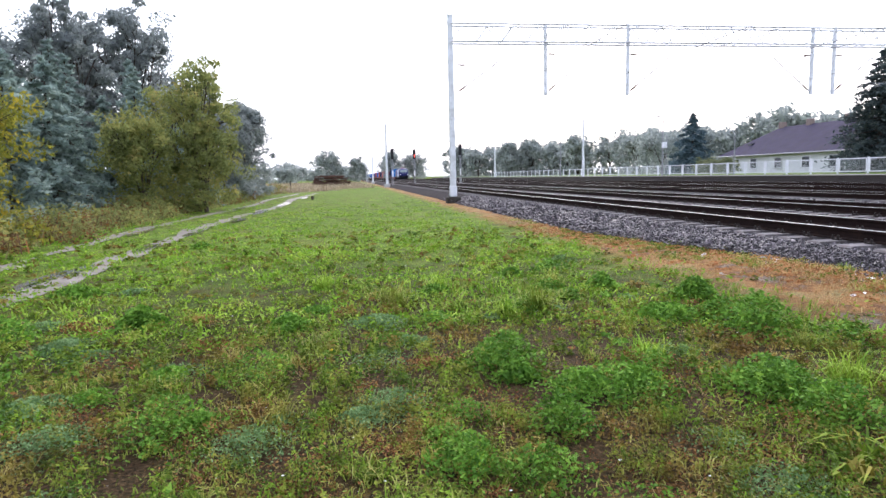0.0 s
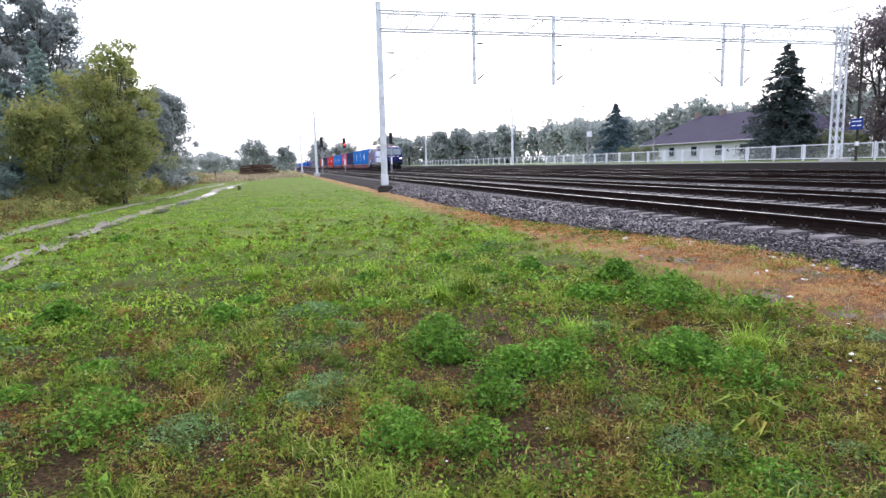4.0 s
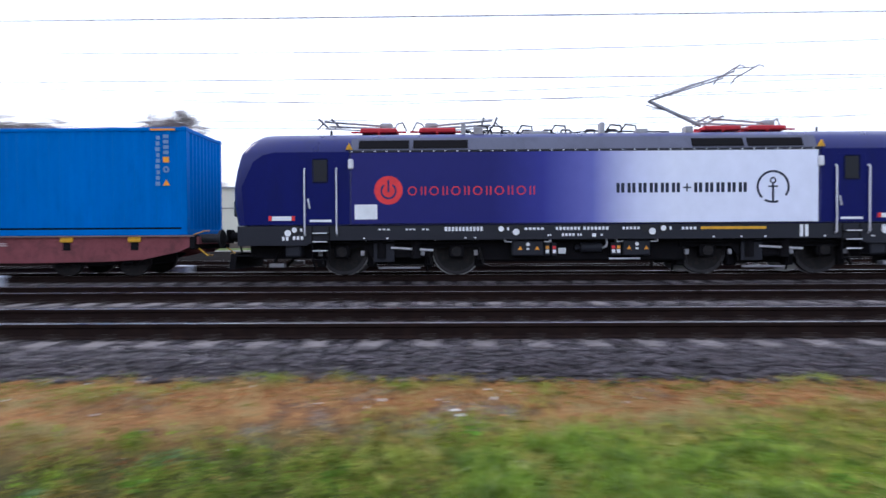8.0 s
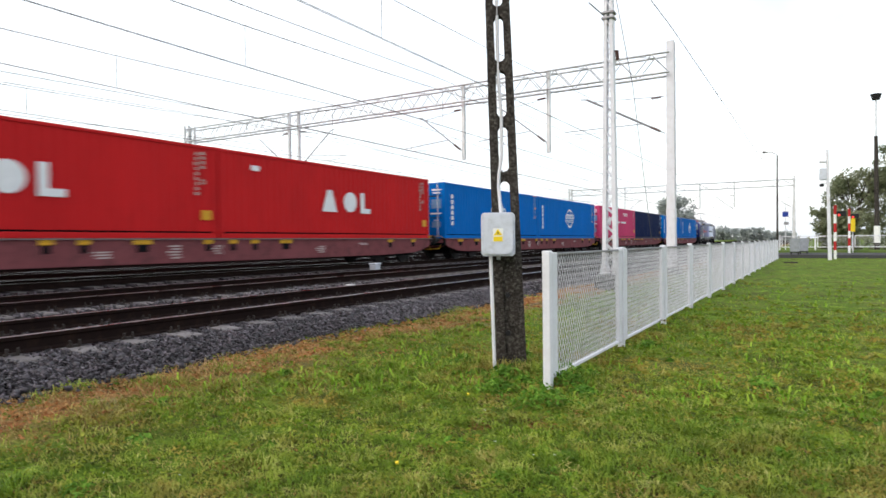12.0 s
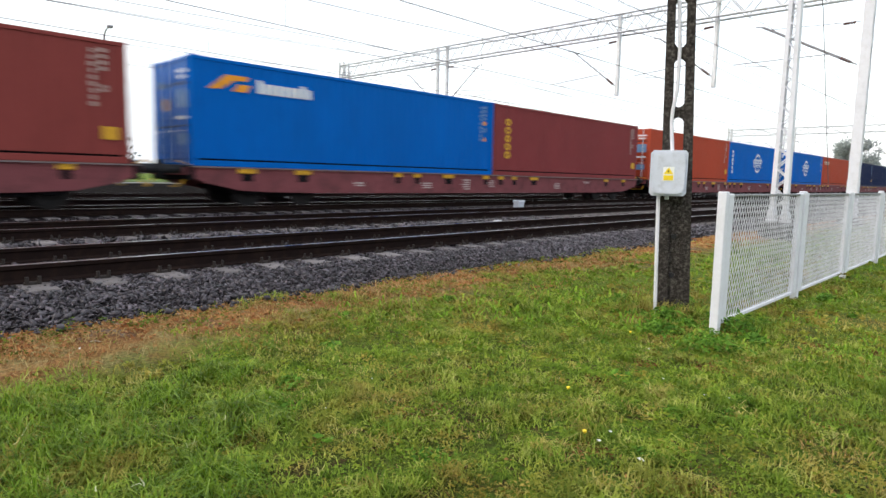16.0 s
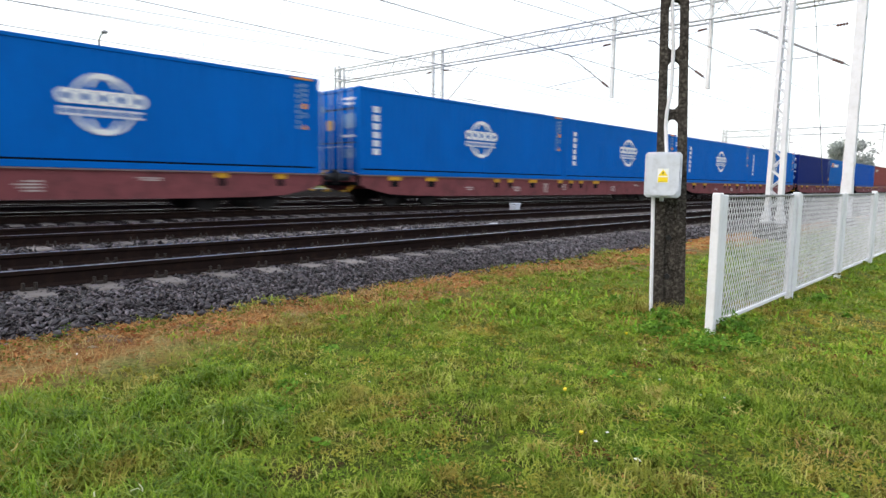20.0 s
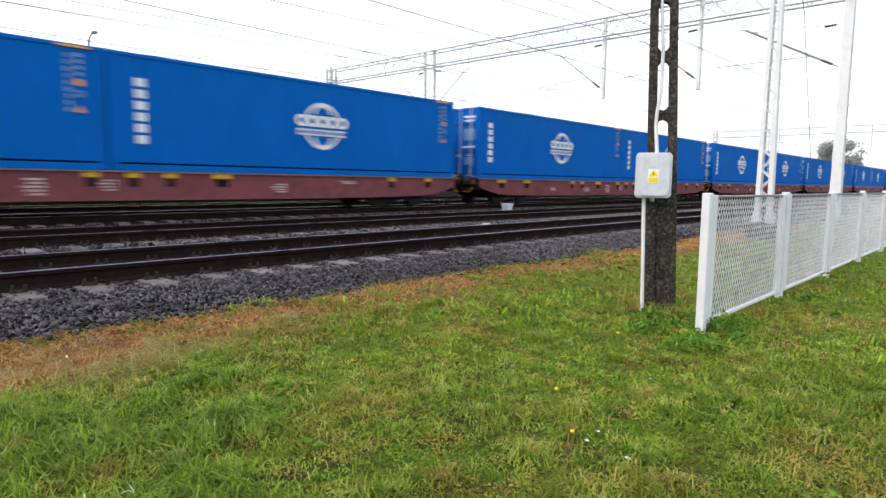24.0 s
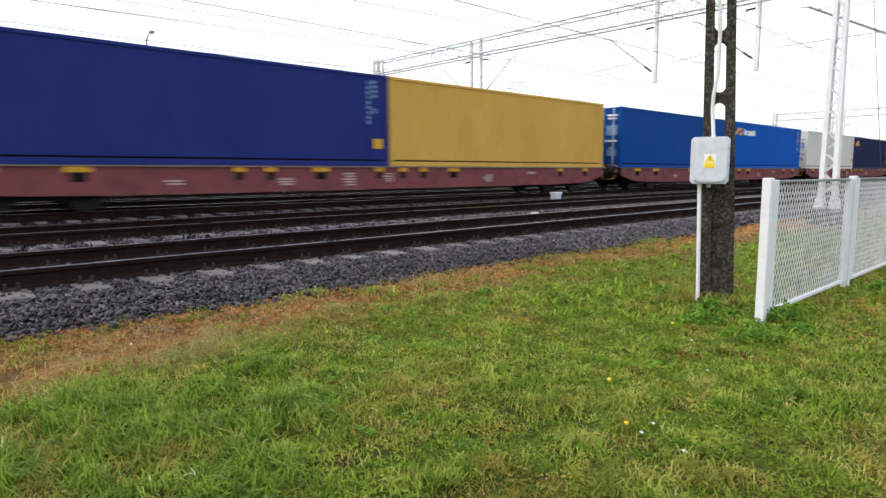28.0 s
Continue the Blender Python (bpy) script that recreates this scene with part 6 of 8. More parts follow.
def logo_globe(parent, s):
    X = s * (CW + 0.006)
    c = (6.05, 1.48)
    g = Shape()
    for a0, a1 in ((28, 152), (205, 335)):
        g.ring(c, 0.63, 0.71, X, a0, a1, 28, 1.0, 1.0)
        g.ring(c, 0.58, 0.68, X, a0 + 8, a1 - 8, 24, 0.58, 1.0)
    part("logo_ring", g, LOGO_WHITE, parent)
    b = Shape()
    for i in range(5):
        b.ring((c[0] + 0.77 - i * 0.385, c[1] + 0.14), 0.095, 0.2, X + s * 0.003, 0, 360, 20, 1.02, 0.9)
    b.plate(X, c[0] + 0.85, c[1] + 0.27, c[0] - 0.85, c[1] + 0.30).plate(X, c[0] + 0.85, c[1] - 0.02, c[0] - 0.85, c[1] + 0.01)
    for i in range(8):
        y = c[0] + 0.92 - i * 0.23
        b.plate(X, y, c[1] - 0.295, y - 0.17, c[1] - 0.245).plate(X, y, c[1] - 0.15, y - 0.17, c[1] - 0.10).plate(X, y, c[1] - 0.29, y - 0.06, c[1] - 0.11)
    part("wordmark", b, LOGO_WHITE, parent, kind="stuff")
    k = Shape()
    for i in range(6):
        z = 2.16 - i * 0.275
        k.plate(X, 11.33, z - 0.12, 11.57, z + 0.08)
    part("wordmark_column", k, LOGO_WHITE, parent, kind="stuff")


def logo_arrow(parent, s, words=True):
    X = s * (CW + 0.006)
    a = Shape()
    k = len(a.v)
    a.v += [(X, 11.75, 2.02), (X, 11.35, 2.06), (X, 10.98, 2.30), (X, 10.62, 2.32), (X, 10.55, 2.44), (X, 11.2, 2.44)]
    a.face(*range(k, k + 6))
    k = len(a.v)
    a.v += [(X, 11.05, 2.02), (X, 10.62, 2.02), (X, 10.50, 2.22), (X, 10.85, 2.22)]
    a.face(*range(k, k + 4))
    part("logo_arrow", a, LOGO_ORANGE, parent)
    if words:
        b = Shape()
        for i in range(9):
            y = 10.3 - i * 0.2
            b.plate(X, y, 2.04, y - 0.155, 2.40 if i in (0, 7) else 2.32)
        part("wordmark", b, LOGO_WHITE, parent, kind="stuff")


def logo_shapes(parent, s):
    """Three bold white shapes."""
    X = s * (CW + 0.006)
    wedge = Shape()
    wedge.v += [(X, 7.5, 1.02), (X, 6.65, 1.02), (X, 6.95, 1.85), (X, 7.2, 1.85)]
    wedge.face(0, 1, 2, 3)
    part("logo_wedge", wedge, LOGO_WHITE, parent)
    part("logo_disc", Shape().ring((5.85, 1.44), 0.0, 0.40, X, 0, 360, 24), LOGO_WHITE, parent)
    part("logo_bar", Shape().plate(X, 5.2, 1.02, 4.95, 1.85).plate(X, 4.95, 1.02, 4.55, 1.22), LOGO_WHITE, parent)
    part("code_panel", Shape().plate(X, 10.9, 2.25, 10.55, 2.42), LOGO_WHITE, parent)


BLUE, DEEP, TEAL, NAVYC = (0.0006, 0.118, 0.47), (0.001, 0.083, 0.42), (0.001, 0.115, 0.42), (0.004, 0.0125, 0.063)
COLOURS = {"blue": BLUE, "azure": (0.0006, 0.138, 0.49), "deep": DEEP, "teal": TEAL, "slate": (0.004, 0.058, 0.27), "navy": NAVYC, "violet": (0.005, 0.018, 0.14), "pink": (0.58, 0.06, 0.16), "red": (0.52, 0.018, 0.02), "orange": (0.42, 0.07, 0.035),
           "brown": (0.19, 0.045, 0.035), "rust": (0.235, 0.052, 0.046), "maroon": (0.225, 0.048, 0.05), "white": (0.60, 0.58, 0.54), "yellow": (0.58, 0.35, 0.08), "streaked": (0.02, 0.03, 0.16)}
WORDS = {"blue": "bright blue", "azure": "sky-blue", "deep": "deep blue", "teal": "faded blue", "slate": "dull dark blue", "navy": "dark navy", "violet": "dark violet blue", "pink": "magenta pink", "red": "bright red", "orange": "orange-red", "brown": "brown-red", "rust": "rust-red",
         "maroon": "maroon", "white": "off-white", "yellow": "mustard yellow", "streaked": "navy blue rain-streaked"}
LOADS = [("azure", "globe", "azure", "globe"), ("navy", "", "pink", "disc"), ("azure", "globe", "azure", "globe"), ("red", "blocks", "red", "blocks"), ("navy", "", "navy", ""), ("orange", "lines", "blue", "globe"),
         ("blue", "globe", "orange", ""), ("maroon", "column", "blue", "arrow"), ("rust", "lines", "deep", ""), ("teal", "arrow", "violet", ""), ("blue", "globe", "blue", "globe"), ("blue", "globe", "blue", "globe"),
         ("blue", "globe", "blue", "globe"), ("blue", "globe", "blue", "globe"), ("blue", "globe", "blue", "globe"), ("blue", "globe", "blue", "globe"), ("blue", "globe", "blue", "globe"), ("deep", "arrow", "rust", "arrow"),
         ("navy", "arrowonly", "white", ""), ("deep", "arrow", "slate", ""), ("yellow", "", "streaked", "")]
LOGO_TEXT = {"globe": "with a white globe emblem", "arrow": "with an orange arrow emblem", "arrowonly": "with a small orange arrow emblem", "blocks": "with three bold white shapes", "disc": "with a pale disc and writing", "lines": "with a pale line of writing", "column": "with a yellow column of writing", "": "with plain ribbed sides"}
FIRST = {}


def container(color, logo):
    key = (color, logo)
    if key in FIRST:
        return copy_thing(FIRST[key], pose(0, 0, 0))
    c = thing("shipping_container", pose(0, 0, 0), "%s steel shipping container %s" % (WORDS[color], LOGO_TEXT[logo]), "container", "containers on the train")
    doors = []
    for nm, me in container_meshes(color, COLOURS[color]):
        if nm == "locking_bar":
            part(nm, me, None, doors[-1])
        else:
            ob = part(nm, me, None, c)
            if nm == "door":
                doors.append(ob)
    pale = MARK_PALE if color in ("blue", "azure", "deep", "teal", "slate", "navy", "violet", "streaked") else MARK_DULL
    for s in (-1, 1):
        if color not in ("yellow", "white"):
            mark_codes(c, s, pale)
        X = s * (CW + 0.006)
        if color in ("blue", "azure", "teal", "slate", "deep"):
            part("hazard_mark", Shape().plate(X, 0.46, 1.90, 0.62, 2.05), LOGO_ORANGE, c)
            part("hazard_mark", Shape().prism([(0.44, 1.30), (0.63, 1.30), (0.535, 1.46)], "x", X - 0.003, X + 0.003), LOGO_ORANGE, c)
        else:
            part("hazard_mark", Shape().plate(X, 0.25, 0.55, 0.6, 0.85), LOCK_YELLOW, c)
        if logo == "globe":
            logo_globe(c, s)
            part("hazard_strip", Shape().plate(X, 0.3, CH - 0.1, 0.95, CH - 0.05), LOGO_ORANGE, c)
        elif logo.startswith("arrow"):
            logo_arrow(c, s, logo == "arrow")
        elif logo == "blocks":
            logo_shapes(c, s)
        elif logo == "disc":
            part("logo_disc", Shape().ring((9.2, 1.55), 0.0, 0.42, X), LOGO_WHITE, c)
            b = Shape()
            for i in range(13):
                if i not in (3, 7):
                    b.plate(X, 8.4 - i * 0.38, 1.42, 8.12 - i * 0.38, 1.60)
            b.plate(X, 4.6, 2.3, 3.0, 2.4).plate(X, 4.4, 2.15, 3.0, 2.22)
            part("wordmark", b, LOGO_WHITE, c, kind="stuff")
        elif logo == "lines":
            b = Shape()
            for i in range(10):
                b.plate(X, 11.6 - i * 0.21, 2.22, 11.44 - i * 0.21, 2.36)
                if i < 8:
                    b.plate(X, 11.4 - i * 0.22, 2.06, 11.24 - i * 0.22, 2.16)
            part("wordmark", b, mat("mark_cream", (0.55, 0.50, 0.40), 0.6, bump=0), c, kind="stuff")
        elif logo == "column":
            b = Shape()
            for i in range(5):
                b.ring((11.3, 2.15 - i * 0.33), 0.06, 0.15, X, 0, 360, 12, 1.3)
            part("wordmark_column", b, LOCK_YELLOW, c, kind="stuff")
    FIRST[key] = c
    return c


wagons, loads = [wagon], []
for n, (c0, l0, c1, l1) in enumerate(LOADS):
    if n:
        wagons.append(copy_thing(wagon, pose(TRAIN_X, 0, 0)))
    loads += [(n, 0, container(c0, l0)), (n, 1, container(c1, l1))]


# the place of the first axle along the line, by the clock; the train keeps its pace
LAGS = [(0, 0.0), (7, 0.0), (8, 0.0), (9.2, 0.1), (11, 0.62), (13, 0.75), (13.5, 0.8), (15.5, 1.1), (16, 1.2), (17, 1.05), (18, 1.08), (19, 1.03), (20, 1.12), (21, 1.76), (21.5, 1.8), (24, 1.89), (25, 1.93), (26, 2.06), (27, 2.88), (28, 3.1)]


def train_rows(offset, z):
    rows = []
    for t, lag in LAGS:
        rows.append((t, pose(TRAIN_X, -10.07 - 27.362 * (t - 8) - lag + offset, z)))
    return rows


def motions():
    walk(loco, train_rows(0.0, 0.0))
    for n, wg in enumerate(wagons):
        walk(wg, train_rows(15.74 + WL * n, 0.0))
    for n, k, c in loads:
        walk(c, train_rows(16.55 + WL * n + 12.25 * k, 1.09))

# ---- station surroundings ----
def window(parent, x, y, z, w, h, side=-1):
    wn_ = part("window", Shape().box(x - 0.03, y - w / 2 - 0.08, z - 0.08, x + 0.03, y + w / 2 + 0.08, z + h + 0.08, 0.01), WHITE_PAINT, parent)
    part("pane", Shape().box(x + side * 0.04 - 0.006, y - w / 2, z, x + side * 0.04 + 0.006, y + w / 2, z + h), GLASS, wn_)
    part("sill", Shape().box(x + side * 0.08 - 0.08, y - w / 2 - 0.12, z - 0.13, x + side * 0.08 + 0.08, y + w / 2 + 0.12, z - 0.08), PALE_CONCRETE, wn_)


st = thing("station_building", pose(0, 0, 0), "low cream rendered flat-roofed station building with small windows", "building")
part("wall", Shape().box(39.6, 9.5, 0.3, 47, 24.2, 4.25), CREAM, st)
part("wall", Shape().box(39.4, -1.0, 0.3, 48, 9.5, 7.4), CREAM, st, "taller cream block")
part("roof_edge", Shape().box(39.5, 9.5, 4.25, 47.1, 24.3, 4.38), GALV_DARK, st)
part("roof_edge", Shape().box(39.25, -1.15, 7.4, 48.1, 9.65, 7.55), GALV_DARK, st)
part("string_course", Shape().box(39.56, 9.5, 2.98, 39.6, 24.25, 3.04), GRAVEL, st)
part("plinth", Shape().box(39.55, 9.5, 0.3, 39.6, 24.25, 0.78), PLINTH, st)
dr_ = part("door", Shape().box(39.54, 17.6, 0.5, 39.6, 18.65, 2.5, 0.01), BROWN, st)
part("door_handle", Shape().tube((39.5, 17.75, 1.5), (39.5, 17.9, 1.5), 0.02, 6), HANDLE, dr_)
for y in (20.2, 16.1, 12.4):
    window(st, 39.57, y, 1.5, 0.6, 0.6)
for y in (7.4, 4.4, 1.4):
    window(st, 39.37, y, 5.2, 1.2, 0.95)
part("canopy", Shape().box(37.6, -1.0, 3.75, 39.4, 9.3, 4.0), GALV_DARK, st)
for y in (-0.6, 3.6, 8.8):
    part("canopy_post", Shape().box(37.7, y - 0.06, 0.35, 37.82, y + 0.06, 3.75), GALV_DARK, st)
part("downpipe", Shape().tube((39.5, 21.0, 0.4), (39.5, 21.0, 4.3), 0.05, 8), GRAVEL, st)
part("wall_lamp", Shape().box(39.35, 20.8, 4.3, 39.6, 21.2, 4.5), BLACK, st)
part("wall_lamp", Shape().box(39.45, 18.0, 2.68, 39.6, 18.2, 2.82), BLACK, st)
for y in (11.5, 15.0, 22.0):
    part("chimney_vent", Shape().box(42, y, 4.38, 42.4, y + 0.4, 4.9), CREAM, st)

hs = thing("house", pose(0, 0, 0), "long pale house under a dark violet-grey hipped roof with chimneys", "house")
part("wall", Shape().box(50, 51.8, 0.2, 60, 77, 2.7), HOUSE_WALL, hs)
rf = Shape()
rf.v = [(49.3, 51.0, 2.6), (60.7, 51.0, 2.6), (60.7, 77.8, 2.6), (49.3, 77.8, 2.6), (55, 56.3, 6.15), (55, 72.8, 6.15)]
for q in ((0, 3, 5, 4), (1, 4, 5, 2), (0, 4, 1), (3, 2, 5), (0, 1, 2, 3)):
    rf.face(*q)
roof_ob = part("roof", rf, ROOF_TILE, hs)
for y in (61.5, 67.4, 72.2):
    part("chimney", Shape().box(54.7, y, 5.6, 55.3, y + 0.8, 6.75, 0.03), BRICK, roof_ob)
part("roof_window", Shape().box(51.3, 73.4, 3.9, 51.8, 74.1, 4.15), GLASS, roof_ob)
part("gutter", Shape().tube((49.25, 51.0, 2.57), (49.25, 77.8, 2.57), 0.08, 6), GALV_DARK, hs)
for y in (54.5, 58, 62, 66.5, 71, 74.5):
    window(hs, 49.97, y, 1.0, 1.1, 1.15)

# far cream sheds beyond the level crossing
for x, y, w_, d_, h_ in ((58, -100, 9, 22, 4.3), (70, -150, 12, 25, 5.5)):
    b = thing("far_building", pose(x, y, 0), "distant cream flat-roofed shed with a row of windows", "building")
    part("wall", Shape().box(-w_ / 2, -d_ / 2, -0.3, w_ / 2, d_ / 2, h_), CREAM, b)
    part("roof", Shape().box(-w_ / 2 - 0.2, -d_ / 2 - 0.2, h_, w_ / 2 + 0.2, d_ / 2 + 0.2, h_ + 0.25), GALV_DARK, b)
    for i in range(5):
        window(b, -w_ / 2 - 0.02, -d_ / 2 + d_ * (i + 0.5) / 5, 1.3, 1.4, 1.3)

# platform railing of framed panels
rail_f = thing("platform_railing", pose(34.3, 0, PLAT_Z + 0.03), "white-framed panel railing along the platform", "railing")
fp = Shape().box(-0.04, -0.05, -0.1, 0.04, 0.05, 1.12, 0.01).mesh("post", WHITE_PAINT)
tr_ = Shape().box(-0.025, 0.12, 1.0, 0.025, 2.5, 1.06, 0.006).mesh("top_bar", WHITE_PAINT)
br_ = Shape().box(-0.025, 0.12, 0.12, 0.025, 2.5, 0.18, 0.006).mesh("bottom_bar", WHITE_PAINT)
up_ = Shape().box(-0.025, 0.12, 0.12, 0.025, 0.18, 1.06, 0.006).mesh("upright", WHITE_PAINT)
inf = Shape()
for i in range(24):
    inf.beam((0, 0.2 + i * 0.095, 0.16), (0, 0.2 + i * 0.095, 1.02), 0.008)
inf_me = inf.mesh("infill_bars", GALV)
y = 21.2
k = 0
while y < 150:
    mm = pose(0, y, 0)
    part("post", fp, None, rail_f, m=mm)
    part("top_bar", tr_, None, rail_f, m=mm)
    part("bottom_bar", br_, None, rail_f, m=mm)
    part("upright", up_, None, rail_f, m=mm)
    part("upright", up_, None, rail_f, m=pose(0, y + 2.32, 0))
    if y < 75:
        part("infill_panel", inf_me, None, rail_f, m=mm, kind="stuff")
    y += 2.6
    k += 1

ib = thing("notice_board", pose(33.9, 24.5, PLAT_Z), "grey-framed platform notice board with timetable sheets", "notice board")
part("frame", Shape().box(-0.05, -0.95, 0.55, 0.05, 0.95, 1.7, 0.02), BOX_GREY, ib)
for dy in (-0.85, 0.85):
    part("leg", Shape().box(-0.05, dy - 0.05, -0.05, 0.05, dy + 0.05, 1.75, 0.01), BOX_GREY, ib)
for y0, y1, m_ in ((0.38, 0.72, SIGN_YELLOW), (0.0, 0.3, SIGN_WHITE), (-0.4, -0.08, SIGN_WHITE), (-0.8, -0.48, SIGN_WHITE)):
    part("sheet", Shape().box(-0.062, y0, 0.75, -0.052, y1, 1.45), m_, ib)
    rws = Shape()
    for i in range(7):
        rws.box(-0.065, y0 + 0.04, 0.82 + i * 0.08, -0.062, y1 - 0.04 - 0.05 * (i % 3), 0.845 + i * 0.08)
    part("print_block", rws, BLACK, ib, kind="stuff")
sg = thing("platform_sign", pose(33.4, 29.45, PLAT_Z), "dark blue square station sign on a dark post", "sign")
part("post", Shape().box(-0.055, -0.055, -0.05, 0.055, 0.055, 7.0, 0.01), CONCRETE, sg)
part("panel", Shape().box(-0.12, -0.42, 1.85, -0.08, 0.42, 2.5, 0.01), SIGN_BLUE, sg)
part("print_block", Shape().box(-0.126, -0.32, 2.05, -0.12, -0.05, 2.12).box(-0.126, 0.05, 2.05, -0.12, 0.3, 2.12).box(-0.126, -0.32, 2.3, -0.12, 0.3, 2.36), SIGN_WHITE, sg, kind="stuff")
part("striped_band", Shape().box(-0.075, -0.075, 0.9, 0.075, 0.075, 1.15), SIGN_WHITE, sg)


def lamp_post(x, y, z0, top, arm, label, material=GALV_DARK):
    g = thing("lamp_post", pose(x, y, z0), label, "lamp post", "lamp posts")
    part("pole", Shape().tube((0, 0, -0.2), (0, 0, top), 0.09, 8, 0.05), material, g)
    part("arm", Shape().path([(0, 0, top), (arm * 0.4, 0, top + 0.25), (arm, 0, top + 0.3)], 0.045, 6), GALV, g)
    part("lamp_head", Shape().box(arm - 0.3 if arm < 0 else arm, -0.13, top + 0.24, arm if arm < 0 else arm + 0.3, 0.13, top + 0.38, 0.03), GALV_DARK, g)


lamp_post(33.0, 62, PLAT_Z, 5.9, -0.4, "dark platform lamp post with loudspeakers")
lamp_post(36.0, 54, PLAT_Z, 3.7, -0.3, "thin platform lamp post")
lamp_post(33.2, 95, PLAT_Z, 5.9, -0.4, "dark platform lamp post")
lamp_post(38.5, -12.65, PLAT_Z, 8.0, -0.8, "tall dark lamp post behind the train")
lamp_post(3.1, -59, GROUND, 8.3, 0.8, "dark concrete lamp post by the level crossing", CONCRETE)
ls = thing("loudspeaker_post", pose(33.0, 61.2, PLAT_Z), "platform post with white loudspeaker boxes", "loudspeaker")
part("pole", Shape().tube((0, 0, 0), (0, 0, 4.2), 0.04, 6), GALV_DARK, ls)
part("horn", Shape().box(-0.45, -0.25, 2.9, -0.05, 0.25, 3.5, 0.05), WHITE_PAINT, ls)

def signal(x, y, top, red, label):
    g = thing("railway_signal", pose(x, y, 0), label, "signal", "signals along the line")
    part("mast", Shape().tube((0, 0, -0.4), (0, 0, top), 0.07, 8), GALV_DARK, g)
    hd = part("signal_head", Shape().box(-0.22, -0.1, top - 0.2, 0.22, 0.1, top + 1.3, 0.04), BLACK, g)
    part("lens", Shape().tube((0, -0.1, top + 0.3), (0, -0.14, top + 0.3), 0.1, 12), glow("signal_red", (1.0, 0.05, 0.03), 4.0) if red else BLACK, hd)
    part("lens", Shape().tube((0, -0.1, top + 0.8), (0, -0.14, top + 0.8), 0.1, 12), BLACK, hd)
    part("ladder", Shape().beam((-0.15, 0.1, -0.3), (-0.15, 0.1, top), 0.02).beam((0.15, 0.1, -0.3), (0.15, 0.1, top), 0.02), GALV_DARK, g)
    part("number_band", Shape().box(-0.1, -0.09, 1.0, 0.1, -0.07, 1.9), SIGN_WHITE, g)


signal(6.2, 92, 3.8, False, "black-headed railway signal on a thin mast")
signal(10.1, 98, 3.9, True, "railway signal showing a red light")
signal(15.0, 84, 3.9, False, "railway signal on a thin mast, lights away")

# timber stack
wp = thing("timber_stack", pose(-3.5, 111, GROUND), "stack of old wooden sleepers beside the dirt track", "timber stack")
beam_me = Shape().box(-1.3, -0.13, -0.08, 1.3, 0.13, 0.08, 0.015).mesh("timber", TIMBER)
for i in range(5):
    for j in range(6 - i // 2):
        for k in range(6):
            if rr.random() < 0.95 - 0.08 * i:
                part("timber", beam_me, None, wp, m=pose((j - 2.5 + 0.2 * i) * 0.8 + rr.uniform(-0.15, 0.15), k * 0.32 - 1, 0.3 + i * 0.36 + rr.uniform(-0.08, 0.08), 0, rr.uniform(-6, 6), rr.uniform(-14, 14)))
solo("field_post", Shape().tube((-2.55, 41.5, -0.5), (-2.55, 41.5, -0.2), 0.1, 8), BARK, "short dark wooden post at the track's edge", "post")

# ---- level crossing at the southern end ----
solo("road", Shape().box(-60, -57.2, -0.7, 60, -49.5, -0.22), ASPHALT, "grey asphalt road at the level crossing", "road", kind="structure")


def banded_post(x, y, h, z0, label):
    g = thing("crossing_post", pose(x, y, z0), label, "crossing post", "crossing posts")
    for i in range(6):
        part("band", Shape().tube((0, 0, h * i / 6), (0, 0, h * (i + 1) / 6), 0.085, 10), RED if i % 2 else SIGN_WHITE, g)
    hd = part("light_head", Shape().box(-0.6, -0.1, h - 0.72, -0.1, 0.1, h - 0.38, 0.03), BLACK, g)
    part("lens", Shape().tube((-0.22, 0.1, h - 0.62), (-0.22, 0.14, h - 0.62), 0.075, 10), glow("crossing_red", (0.9, 0.05, 0.04), 1.2), hd)
    part("lens_hood", Shape().box(-0.34, 0.1, h - 0.54, -0.1, 0.26, h - 0.52), BLACK, hd)


banded_post(-0.69, -47.5, 3.45, GROUND, "red and white banded crossing signal post")
banded_post(-1.78, -56.0, 3.3, -0.22, "red and white banded crossing signal post")
cm = thing("camera_mast", pose(-0.38, -45.6, GROUND), "tall white mast with a camera cluster by the crossing", "mast")
part("pole", Shape().tube((0, 0, -0.2), (0.14, 0, 6.8), 0.12, 8, 0.08), WHITE_PAINT, cm)
part("bracket", Shape().beam((0.12, 0, 6.05), (0.56, 0, 6.05), 0.05), GALV, cm)
part("lamp_hood", Shape().box(0.22, -0.18, 6.02, 0.56, 0.18, 6.17, 0.04), WHITE_PAINT, cm)
part("housing", Shape().box(0.16, -0.25, 4.95, 0.56, 0.15, 5.68, 0.04), BOX_GREY, cm)
part("camera", Shape().box(0.3, -0.25, 4.56, 0.55, 0.12, 4.72, 0.03).tube((0.42, 0.1, 4.62), (0.42, 0.2, 4.62), 0.06, 8), BLACK, cm)
part("camera_arm", Shape().beam((0.1, 0, 4.75), (0.45, 0, 4.75), 0.04), GALV, cm)
fl = thing("floodlight_pole", pose(-3.85, -61, -0.35), "dark concrete pole with a round floodlight on a thin top", "floodlight pole")
part("pole", Shape().tube((0, 0, -0.2), (0.08, 0, 9.4), 0.22, 8, 0.13), CONCRETE, fl)
part("top_tube", Shape().tube((0.08, 0, 9.4), (0.08, 0, 12.4), 0.06, 6), GALV, fl)
part("lamp_head", Shape().tube((0.08, 0, 12.3), (0.08, 0, 12.75), 0.26, 12, 0.4), BLACK, fl)
